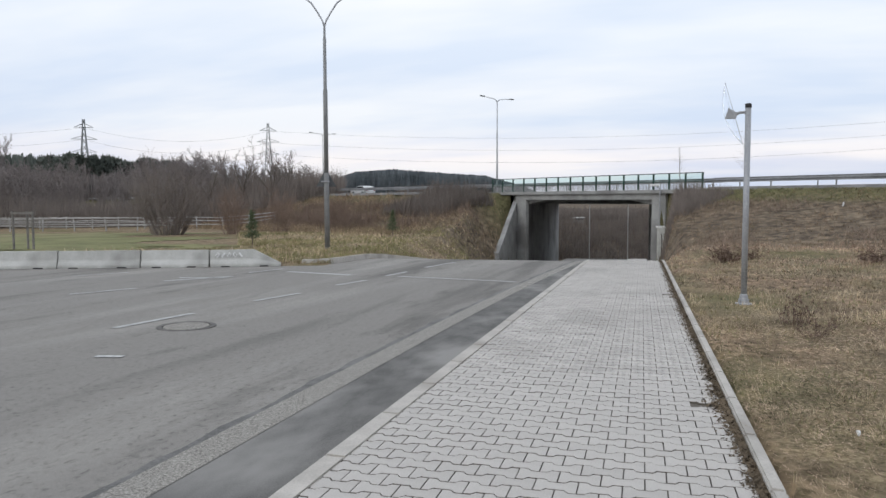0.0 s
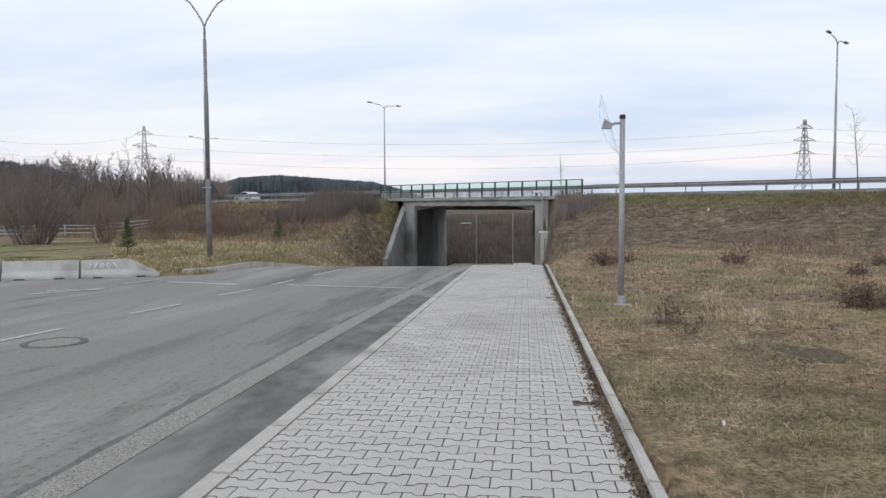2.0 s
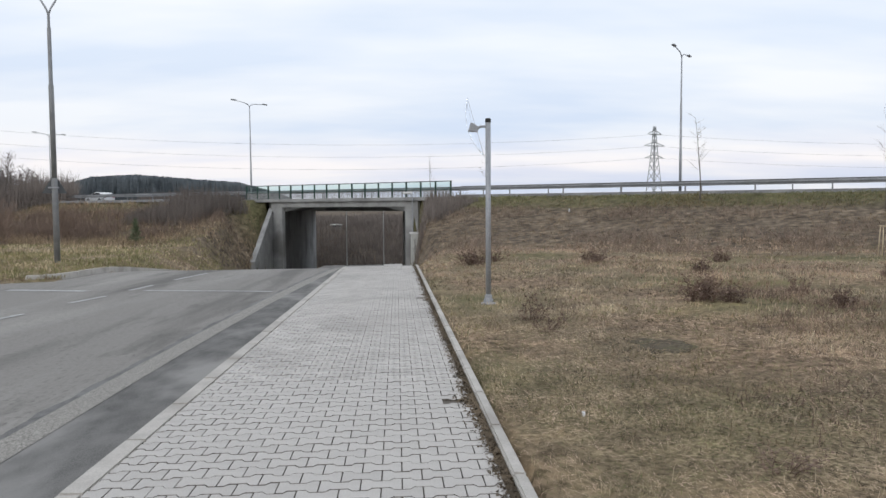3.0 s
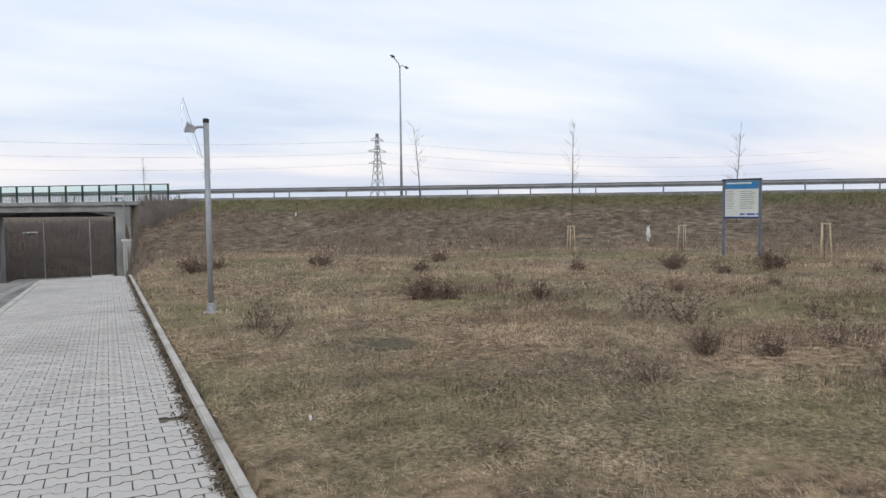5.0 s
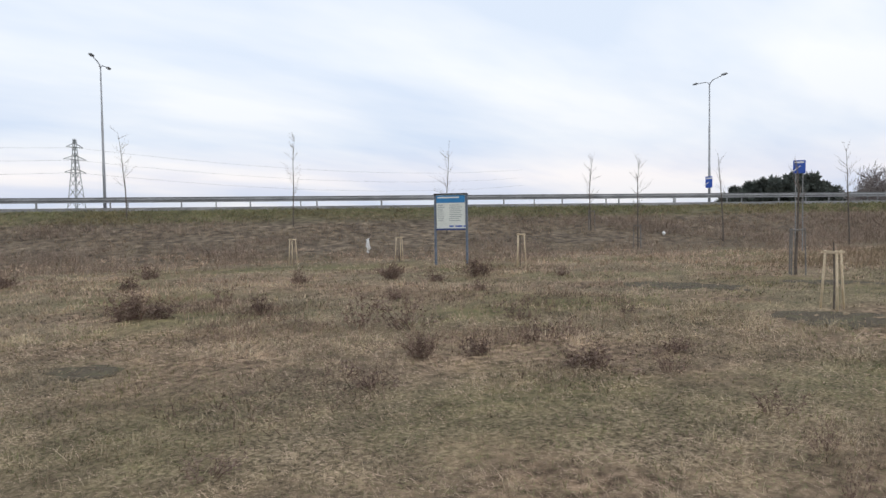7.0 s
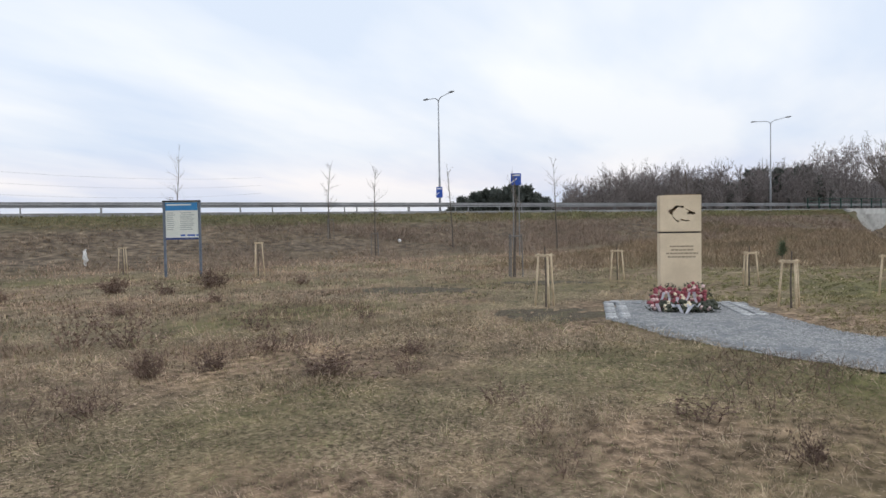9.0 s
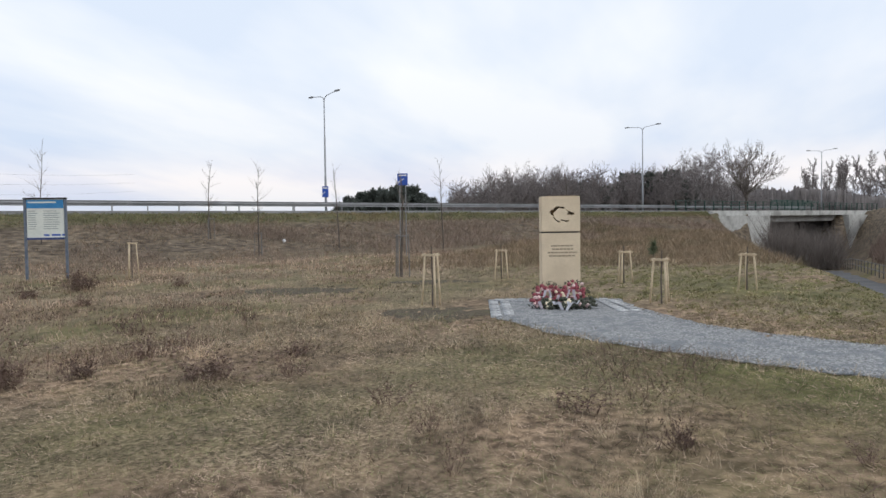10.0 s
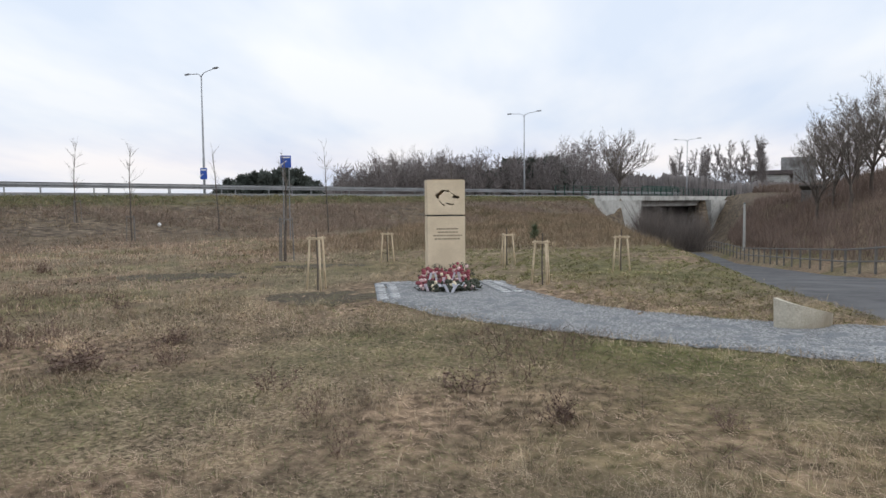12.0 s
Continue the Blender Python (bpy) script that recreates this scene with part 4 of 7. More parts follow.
def paved_pad():
    """Granite setts round the foot, gravel path out to the road."""
    pad = thing("memorial_pad", (0, 0, 0), "grey stone paved pad under the memorial", "paving", kind="structure")
    rng = random.Random(8)
    a, b, c, d = Vector((12.55, 2.38)), Vector((10.4, 1.92)), Vector((10.3, 0.5)), Vector((12.62, 0.42))
    bm0 = bmesh.new()
    box(bm0, -0.085, 0.085, -0.085, 0.085, -0.05, 0.02, 0.012)
    stone = part("sett", bm0, M_GRAVEL, pad)
    first = True

    def put(x, y, r, s):
        nonlocal first
        o = stone if first else stone.copy()
        if not first:
            scene.collection.objects.link(o)
        first = False
        o.matrix_local = Matrix.Translation((x, y, land_z(x, y) + 0.012 + rng.uniform(-0.004, 0.006))) @ pose(0, 0, 0, 0, 0, r) @ Matrix.Diagonal((s, s, 1, 1))

    for p, q in ((a, b), (a, d), (d, Vector((11.1, -0.02)))):
        for off in (0.0, 0.19):
            v = (q - p)
            n = int(v.length / 0.185)
            o = Vector((-v.y, v.x)).normalized() * off
            if (p + o - Vector((11.5, 1.0))).length > (p - o - Vector((11.5, 1.0))).length:
                o = -o
            for k in range(n):
                c2 = p + v * ((k + 0.5) / n) + o
                put(c2.x, c2.y, math.degrees(math.atan2(v.y, v.x)) + rng.uniform(-3, 3), rng.uniform(0.92, 1.03))


PATH_N = [(12.8, 2.3), (12.7, 0.3), (11.6, 0.02), (10.5, -0.45), (9.75, -0.85), (9.1, -1.5), (8.55, -2.2), (8.2, -2.9), (7.95, -3.8), (7.9, -5.2)]
PATH_S = [(10.4, 1.95), (9.8, 1.5), (9.2, 1.1), (8.65, 0.55), (8.1, -0.1), (7.65, -0.7), (7.36, -1.12), (6.95, -1.8), (6.6, -2.4), (5.9, -3.9)]


def in_path(x, y):
    d = np.full(np.shape(x), 1e9)
    hw_ = np.ones(np.shape(x))
    mids = [((n[0] + s[0]) / 2, (n[1] + s[1]) / 2, math.dist(n, s) / 2) for n, s in zip(PATH_N, PATH_S)]
    ok = np.zeros(np.shape(x), bool)
    for (ax, ay, aw), (bx, by, bw) in zip(mids, mids[1:]):
        dx, dy = bx - ax, by - ay
        t = np.clip(((x - ax) * dx + (y - ay) * dy) / (dx * dx + dy * dy), 0, 1)
        dist = np.hypot(x - ax - t * dx, y - ay - t * dy)
        ok |= dist < (aw + t * (bw - aw)) * 0.86
    return ok


def gravel_path():
    me = bpy.data.meshes.new("gravel_path")
    verts, faces, m = [], [], 8
    fine_n, fine_s = [], []
    rng = random.Random(4)
    for line, out in ((PATH_N, fine_n), (PATH_S, fine_s)):
        for (ax, ay), (bx, by) in zip(line, line[1:]):
            for k in range(5):
                t = k / 5
                out.append((ax + (bx - ax) * t + rng.uniform(-0.04, 0.04), ay + (by - ay) * t + rng.uniform(-0.04, 0.04)))
        out.append(line[-1])
    for (nx, ny), (sx, sy) in zip(fine_n, fine_s):
        for k in range(m + 1):
            t = k / m
            x, y = nx + (sx - nx) * t, ny + (sy - ny) * t
            edge = 0.02 if k in (0, m) else 0.0
            verts.append((x, y, land_z(x, y) + 0.022 - edge))
    k = m + 1
    for i in range(len(fine_n) - 1):
        for j in range(m):
            faces.append((i * k + j, i * k + j + 1, (i + 1) * k + j + 1, (i + 1) * k + j))
    me.from_pydata(verts, [], faces)
    structure(link_mesh("gravel_path", me, M_GRAVEL), "grey crushed stone footpath curving to the memorial", "path")
    # loose stones
    r = np.random.default_rng(11)
    n = 52000
    i = r.integers(0, len(fine_n) - 1, n)
    t, q = r.random(n), r.random(n)
    fn, fs = np.array(fine_n), np.array(fine_s)
    pn = fn[i] + (fn[i + 1] - fn[i]) * t[:, None]
    ps = fs[i] + (fs[i + 1] - fs[i]) * t[:, None]
    c = pn + (ps - pn) * (q * 1.04 - 0.02)[:, None]
    z = land(c[:, 0], c[:, 1]) + 0.02
    size = r.uniform(0.006, 0.017, n)
    base = np.array([(1, 0, 0), (-0.5, 0.87, 0), (-0.5, -0.87, 0), (0, 0, 1)])
    ang = r.uniform(0, 6.28, n)
    ca, sa = np.cos(ang), np.sin(ang)
    v = np.empty((n, 4, 3))
    for j in range(4):
        bx, by, bz = base[j]
        v[:, j, 0] = c[:, 0] + (bx * ca - by * sa) * size
        v[:, j, 1] = c[:, 1] + (bx * sa + by * ca) * size
        v[:, j, 2] = z + bz * size * 0.8 - 0.004
    f = np.array([(0, 1, 3), (1, 2, 3), (2, 0, 3)])
    faces = (np.arange(n)[:, None, None] * 4 + f).reshape(-1, 3)
    ob = mesh_arrays("loose_gravel", v.reshape(-1, 3), faces, M_GRAVEL)
    tagged(ob, "loose grey crushed stones scattered on the footpath", "gravel", kind="stuff")


gravel_path()
paved_pad()


def petal_mat(name, c1, c2):
    return mat(name, c1, c2, 30, 0.7, 0.2, 120, spread=0.2)


M_RED = petal_mat("red_carnation", (0.18, 0.04, 0.055), (0.36, 0.10, 0.12))
M_PINK = petal_mat("pale_rose", (0.62, 0.40, 0.40), (0.78, 0.62, 0.60))
M_CREAM = petal_mat("cream_blossom", (0.66, 0.56, 0.38), (0.80, 0.72, 0.58))
M_FIR = petal_mat("fir_sprigs", (0.03, 0.036, 0.026), (0.075, 0.08, 0.058))
M_RIBBON = mat("white_satin_ribbon", (0.60, 0.60, 0.66), (0.76, 0.76, 0.80), 12, 0.4, 0.05, 60)
M_LILAC = mat("tricolour_ribbon", (0.50, 0.45, 0.52), (0.74, 0.68, 0.72), 9, 0.45, 0.05, 30)


def blossom(bm, at, r, rng):
    bmesh.ops.create_icosphere(bm, subdivisions=2, radius=r, matrix=Matrix.Translation(at))
    for v in bm.verts:
        v.co += Vector((rng.uniform(-1, 1), rng.uniform(-1, 1), rng.uniform(-1, 1))) * r * 0.16


def wreath(at, turn, radius, petals, dots, label, lean=62, ribbon=M_RIBBON):
    rng = random.Random(hash((round(at[0] * 100), round(at[1] * 100))) % 999)
    ob = thing("wreath", at, label, "wreath", group="wreaths at the memorial", turn=turn)
    tilt = pose(0, 0, 0, lean, 0, 0)
    bm = bmesh.new()
    for k in range(240):
        a, b = rng.uniform(0, 6.283), rng.uniform(0, 6.283)
        rr = radius + 0.075 * math.cos(b)
        p = tilt @ Vector((rr * math.cos(a), rr * math.sin(a) + radius, 0.06 * math.sin(b)))
        dirn = Vector((rng.uniform(-1, 1), rng.uniform(-1, 1), rng.uniform(-0.2, 1))).normalized()
        side = dirn.orthogonal().normalized() * 0.012
        vs = [bm.verts.new(p + side), bm.verts.new(p - side), bm.verts.new(p + dirn * 0.05)]
        bm.faces.new(vs)
    tagged(part("fir_ring", bm, M_FIR, ob), kind="stuff")
    for k in range(46):
        a = k / 46 * 6.283 + rng.uniform(-0.1, 0.1)
        rr = radius * 0.85 + rng.uniform(-0.09, 0.07)
        p = tilt @ Vector((rr * math.cos(a), rr * math.sin(a) + radius, rng.uniform(0.03, 0.08)))
        bm = bmesh.new()
        blossom(bm, (0, 0, 0), rng.uniform(0.024, 0.04), rng)
        o = part("flower", bm, dots if k % 5 == 1 else petals, ob)
        o.location = p
    for sgn in (-1, 1) if radius > 0.15 else (rng.choice((-1, 1)),):
        bm = bmesh.new()
        pts = [Vector((sgn * 0.03, -0.09, radius * 1.5)), Vector((sgn * 0.05, -0.13, radius)), Vector((sgn * rng.uniform(0.03, 0.1), -0.19, 0.14)), Vector((sgn * rng.uniform(0.0, 0.16), -0.26, 0.03))]
        ws = rng.uniform(0.014, 0.024)
        row = [(bm.verts.new(p + Vector((-ws, 0, 0))), bm.verts.new(p + Vector((ws, -0.012, 0)))) for p in pts]
        for (p0, p1), (q0, q1) in zip(row, row[1:]):
            bm.faces.new((p0, p1, q1, q0))
        bmesh.ops.solidify(bm, geom=bm.faces[:], thickness=0.003)
        part("ribbon", bm, ribbon, ob, "pale printed ribbon")
    return ob


def bouquets():
    zf = land_z(12.0, 1.2) + 0.01
    t = -88
    wreath((11.80, 1.36, zf), t + 6, 0.17, M_RED, M_PINK, "round red carnation wreath with pale roses leaning on stone")
    wreath((11.80, 0.96, zf), t - 8, 0.18, M_RED, M_PINK, "round red carnation wreath with white ribbon leaning on stone", ribbon=M_LILAC)
    wreath((11.70, 1.13, zf), t, 0.13, M_RED, M_CREAM, "small red flower wreath leaning on the memorial", 50, M_LILAC)
    wreath((11.28, 1.25, zf), t + 12, 0.09, M_FIR, M_CREAM, "small fir spray with cream roses on the pad", 20)
    wreath((11.22, 1.0, zf), t - 6, 0.10, M_FIR, M_CREAM, "dark fir spray with white blossoms on the pad", 25)
    wreath((11.32, 0.76, zf), t - 20, 0.10, M_FIR, M_PINK, "dark fir spray with red blossoms on the pad", 30)
    wreath((11.38, 1.42, zf), t + 18, 0.08, M_RED, M_PINK, "small red carnation bouquet on the paved pad", 35, M_LILAC)


bouquets()


M_POST_BLUE = mat("weathered_blue_grey_paint", (0.10, 0.125, 0.17), (0.17, 0.195, 0.24), 8, 0.6, 0.1, 50)


def info_board():
    ax, ay, bx, by = 18.02, 17.48, 18.03, 16.04
    x, y = (ax + bx) / 2, (ay + by) / 2
    z = land_z(x, y)
    ob = thing("notice_board", (x, y, z), "blue framed notice board on two posts in the grass", "notice board", turn=-64)
    w, top, low = 0.55, 2.37, 1.24
    for sx in (-w, w):
        bm = bmesh.new()
        box(bm, sx - 0.035, sx + 0.035, -0.035, 0.035, -0.2, top, 0.006)
        part("post", bm, M_POST_BLUE, ob)
    bm = bmesh.new()
    box(bm, -w - 0.045, w + 0.045, -0.06, 0.05, top, top + 0.045, 0.01)
    part("roof_cap", bm, M_DARK, ob, "dark cap rail")
    bm = bmesh.new()
    box(bm, -w + 0.05, w - 0.05, -0.02, 0.02, low, top)
    part("panel", bm, M_PAPER, ob)
    bm = bmesh.new()
    box(bm, -w + 0.05, w - 0.05, -0.026, -0.021, top - 0.27, top - 0.02)
    part("header_banner", bm, M_BANNER, ob, "blue printed header")
    bm = bmesh.new()
    box(bm, -w + 0.09, w - 0.25, -0.031, -0.027, top - 0.115, top - 0.07)
    part("header_title", bm, M_PAPER, ob)
    bm = bmesh.new()
    box(bm, -w + 0.04, w - 0.04, -0.05, 0.03, low - 0.06, low, 0.006)
    part("lower_rail", bm, M_BLUE, ob)
    rng = random.Random(2)
    for k in range(9):
        zz = top - 0.36 - k * 0.065
        for u0, u1 in ((-w + 0.09, -w + 0.34), (-w + 0.5, w - 0.14)):
            bm = bmesh.new()
            box(bm, u0, u1 - rng.uniform(0, 0.25) * (u1 - u0), -0.025, -0.021, zz, zz + 0.022)
            part("print_line", bm, M_INK, ob)
    for u0, u1 in ((-0.05, 0.1), (0.16, 0.4), (0.44, 0.55)):
        bm = bmesh.new()
        box(bm, u0, u1, -0.025, -0.021, low + 0.05, low + 0.1)
        part("logo_bar", bm, M_BLUE_SIGN, ob)


info_board()


# ---------------------------------------------------------------- young trees in timber frames
def segs_mesh(segs, sides=4):
    """Tapered sticks: rows of x0 y0 z0 x1 y1 z1 r0 r1."""
    s = np.asarray(segs, float)
    a, b = s[:, 0:3], s[:, 3:6]
    d = b - a
    d /= np.maximum(np.linalg.norm(d, axis=1, keepdims=True), 1e-9)
    ref = np.where(np.abs(d[:, 2:3]) > 0.9, np.array([[1.0, 0, 0]]), np.array([[0, 0, 1.0]]))
    u = np.cross(d, ref)
    u /= np.linalg.norm(u, axis=1, keepdims=True)
    v = np.cross(d, u)
    n = len(s)
    verts = np.empty((n, 2 * sides, 3))
    for k in range(sides):
        c, q = math.cos(2 * math.pi * k / sides), math.sin(2 * math.pi * k / sides)
        o = u * c + v * q
        verts[:, k] = a + o * s[:, 6:7]
        verts[:, sides + k] = b + o * s[:, 7:8]
    f = np.array([(k, (k + 1) % sides, sides + (k + 1) % sides, sides + k) for k in range(sides)])
    faces = (np.arange(n)[:, None, None] * 2 * sides + f).reshape(-1, 4)
    return verts.reshape(-1, 3), faces


def grow(rng, p, d, length, radius, depth, out, kids=4, wander=0.25, lift=0.12, angle=0.8, thin=0.55):
    """A limb in three pieces, with side shoots, down to twigs."""
    p, d = np.array(p, float), np.array(d, float)
    pieces = 3
    r = radius
    for k in range(pieces):
        d = d + rng.normal(0, wander, 3) * 0.5 + np.array([0, 0, lift * 0.4])
        d /= np.linalg.norm(d)
        q = p + d * length / pieces
        r2 = radius * (1 - 0.75 * (k + 1) / pieces)
        out.append((*p, *q, r, max(r2, radius * 0.2)))
        if depth > 0:
            for _ in range(kids if k else max(1, kids // 2)):
                t = rng.random()
                side = rng.normal(0, 1, 3)
                side -= d * side.dot(d)
                side /= np.linalg.norm(side)
                e = d * math.cos(angle) + side * math.sin(angle) + np.array([0, 0, lift])
                e /= np.linalg.norm(e)
                grow(rng, p + (q - p) * t, e, length * thin * rng.uniform(0.6, 1.1), r * 0.5, depth - 1, out, kids, wander, lift, angle, thin)
        p, r = q, r2


def sticks(name, segs, material, parent=None, sides=4):
    v, f = segs_mesh(segs, sides)
    return mesh_arrays(name, v, f, material, parent)


def slivers(name, segs, material, parent=None, seed=1, least=0.0):
    """Countless far twigs: each a slim tapered sliver."""
    q = np.asarray(segs, float)
    rng = np.random.default_rng(seed)
    a, b = q[:, 0:3], q[:, 3:6]
    d = b - a
    d /= np.maximum(np.linalg.norm(d, axis=1, keepdims=True), 1e-9)
    u = np.cross(d, rng.normal(0, 1, (len(q), 3)))
    u /= np.maximum(np.linalg.norm(u, axis=1, keepdims=True), 1e-9)
    w = np.maximum(q[:, 6:7], least) * 1.5
    v = np.stack([a - u * w, a + u * w, b + d * w], 1)
    return mesh_arrays(name, v.reshape(-1, 3), np.arange(3 * len(q)).reshape(-1, 3), material, parent)


def sapling(x, y, height, seed, stakes=True, dense=1):
    rng = np.random.default_rng(seed)
    z = land_z(x, y)
    ob = thing("sapling", (x, y, z), "bare young roadside tree tied in a dark timber frame" if stakes else "bare slender young tree on the grassy embankment", "tree", group="young trees")
    trunk, twigs = [], []
    p = np.array([0.0, 0, -0.1])
    d = np.array([0, 0, 1.0])
    n = 9
    for k in range(n):
        d = d + rng.normal(0, 0.03, 3)
        d /= np.linalg.norm(d)
        q = p + d * height / n
        trunk.append((*p, *q, 0.035 * (1 - k / n) + 0.006, 0.035 * (1 - (k + 1) / n) + 0.006))
        if k >= 3:
            for _ in range(3 * dense):
                side = rng.normal(0, 1, 3)
                side[2] = abs(side[2]) * 0.5 + 1.0
                side /= np.linalg.norm(side)
                grow(rng, p + (q - p) * rng.random(), side, height * 0.16 * rng.uniform(0.5, 1.2) * (1.25 - 0.5 * k / n), 0.010, 1, twigs, 2, 0.2, 0.2, 0.6, 0.5)
        p = q
    bm = bmesh.new()
    tube(bm, [trunk[0][:3]] + [t[3:6] for t in trunk], [trunk[0][6]] + [t[7] for t in trunk], 6)
    part("trunk", bm, M_BARK, ob)
    sticks("crown", twigs, M_TWIG, ob, 3)
    if stakes:
        for k in range(3):
            a = k * 2.09 + seed
            bm = bmesh.new()
            tube(bm, [(0.22 * math.cos(a), 0.22 * math.sin(a), -0.1), (0.19 * math.cos(a), 0.19 * math.sin(a), 1.1)], 0.017, 8)
            part("stake", bm, M_WOOD_OLD, ob)
        bm = bmesh.new()
        tube(bm, [(0.195 * math.cos(a), 0.195 * math.sin(a), 1.05) for a in (seed, seed + 2.09, seed + 4.18, seed)], 0.016, 6)
        part("crossbar", bm, M_WOOD_OLD, ob)


for k, (x, y, h, st) in enumerate(((34.0, 21.4, 4.0, True), (30.0, 16.4, 4.2, True), (35.2, 14.7, 4.1, False), (35.0, 9.1, 4.2, False), (17.92, 5.77, 2.6, True),
                                   (27.7, 26.1, 4.6, False), (22.9, 32.9, 5.0, False), (17.2, 40.5, 4.8, False), (2.85, 60.0, 3.4, False), (6.5, 51.6, 3.8, False), (41.0, 3.5, 4.0, False))):
    sapling(x, y, h, 20 + k, st)


def tree_tripod(x, y, height, turn, label, trunk=True):
    ob = thing("tree_stakes", (x, y, land_z(x, y)), label, "tree stakes", group="timber tree supports", turn=turn)
    for a in (90, 210, 330):
        ca, sa = math.cos(radians(a)), math.sin(radians(a))
        bm = bmesh.new()
        tube(bm, [(0.19 * ca, 0.19 * sa, -0.1), (0.12 * ca, 0.12 * sa, height)], 0.0165, 10)
        part("stake", bm, M_WOOD, ob, smooth_faces=True)
    pts = [(0.135 * math.cos(radians(a)), 0.135 * math.sin(radians(a))) for a in (90, 210, 330)]
    for (ax, ay), (bx, by) in zip(pts, pts[1:] + pts[:1]):
        L = math.dist((ax, ay), (bx, by))
        bm = bmesh.new()
        box(bm, -L / 2 - 0.04, L / 2 + 0.04, -0.01, 0.01, -0.018, 0.018, 0.004, Matrix.Translation(((ax + bx) / 2, (ay + by) / 2, height - 0.03)) @ pose(0, 0, 0, 0, 0, math.degrees(math.atan2(by - ay, bx - ax))))
        part("crossbar", bm, M_WOOD, ob)
    if trunk:
        bm = bmesh.new()
        tube(bm, [(0, 0, -0.05), (0.01, 0, height * 0.5), (0, 0.01, height + 0.12)], [0.015, 0.013, 0.010], 8)
        part("young_trunk", bm, M_BARK, ob, "slim dark trunk")


TRI = "peeled timber tripod supporting a young tree in grass"
for k, (x, y, h) in enumerate(((11.78, 3.25, 0.88), (17.2, 3.05, 0.70), (15.9, 0.22, 0.68), (12.15, -0.4, 0.73), (14.25, -1.95, 0.68), (18.98, 20.35, 0.95), (18.06, 13.88, 1.05), (15.73, 22.64, 1.0))):
    tree_tripod(x, y, h, k * 37, TRI)


# ---------------------------------------------------------------- small things
def manhole():
    x, y = -5.98, 8.62
    ob = thing("manhole_cover", (x, y, float(road_z(y)) + 0.0049 * x + ROAD_DROP), "round cast iron manhole cover in the asphalt", "manhole cover")
    bm = bmesh.new()
    lathe(bm, [(0.39, 0.001), (0.39, 0.012), (0.32, 0.012), (0.32, 0.004)], 40)
    part("frame", bm, M_IRON, ob)
    bm = bmesh.new()
    lathe(bm, [(0.30, 0.004), (0.30, 0.013), (0.29, 0.0145), (0.0, 0.0145)], 40)
    part("lid", bm, M_GUTTER, ob, "grey concrete filled lid")
    bm = bmesh.new()
    for r in (0.1, 0.2):
        for k in range(int(r * 80)):
            a = k / int(r * 80) * 6.283
            box(bm, -0.02, 0.02, -0.012, 0.012, 0.012, 0.017, 0, Matrix.Translation((r * math.cos(a), r * math.sin(a), 0)) @ pose(0, 0, 0, 0, 0, math.degrees(a)))
    part("studs", bm, M_GUTTER, ob)


manhole()


def litter():
    rng = random.Random(6)
    for x, y, s, label in ((1.37, 5.2, 0.02, "crumpled white paper scrap in the grass"), (19.59, 22.88, 0.15, "torn white plastic sheet caught on weeds"), (10.0, 41.8, 0.09, "crumpled white paper scrap on the embankment"), (34.6, 17.5, 0.09, "crumpled white paper scrap on the embankment")):
        z = land_z(x, y) + (0.03 if s < 0.05 else 0.22 if s < 0.1 else 0.6)
        ob = thing("litter", (x, y, z), label, "litter")
        bm = bmesh.new()
        bmesh.ops.create_icosphere(bm, subdivisions=2, radius=s)
        for v in bm.verts:
            v.co.x *= 0.5
            v.co.y *= 0.5 if s > 0.1 else 1.0
            v.co.z *= 2.0 if s > 0.1 else 1.0
            v.co += Vector((rng.uniform(-1, 1), rng.uniform(-1, 1), rng.uniform(-1, 1))) * s * 0.3
        part("sheet", bm, M_WHITE, ob)
        if s > 0.1:
            bm = bmesh.new()
            tube(bm, [(0, 0, -0.6), (0.02, 0, 0)], 0.012, 5)
            part("stalk", bm, M_WEED, ob)


litter()


M_PALE_WARM = mat("warm_pale_concrete", (0.44, 0.395, 0.31), (0.62, 0.57, 0.47), 5, 0.9, 0.4, 60, c3=(0.28, 0.24, 0.18))


def concrete_trough():
    x, y = 8.16, -2.92
    ob = thing("concrete_planter", (x, y, land_z(x, y) - 0.02), "slanting half-ring of pale concrete beside the footpath", "planter", turn=-60)
    bm = bmesh.new()
    n = 14
    rows = []
    for k in range(n + 1):
        a = math.pi * (1.02 + 0.96 * k / n)
        h = 0.36 - 0.26 * (k / n)
        for r, z in ((0.42, -0.1), (0.44, h), (0.37, h), (0.35, -0.1)):
            rows.append(bm.verts.new((r * math.cos(a), r * math.sin(a) * 0.7, z)))
    for k in range(n):
        for j in range(4):
            a, b = rows[4 * k + j], rows[4 * k + (j + 1) % 4]
            c, d = rows[4 * k + 4 + (j + 1) % 4], rows[4 * k + 4 + j]
            bm.faces.new((a, b, c, d))
    bm.faces.new(rows[:4]), bm.faces.new(rows[-4:][::-1])
    bmesh.ops.transform(bm, matrix=Matrix.Diagonal((0.86, 1, 0.95, 1)), verts=bm.verts)
    part("shell", bm, M_PALE_WARM, ob)
    bm = bmesh.new()
    prism(bm, [(0.31 * math.cos(math.pi * (1 + k / 12)), 0.36 * 0.7 * math.sin(math.pi * (1 + k / 12))) for k in range(13)], -0.05, 0.08)
    part("soil_fill", bm, M_SOIL, ob)


concrete_trough()


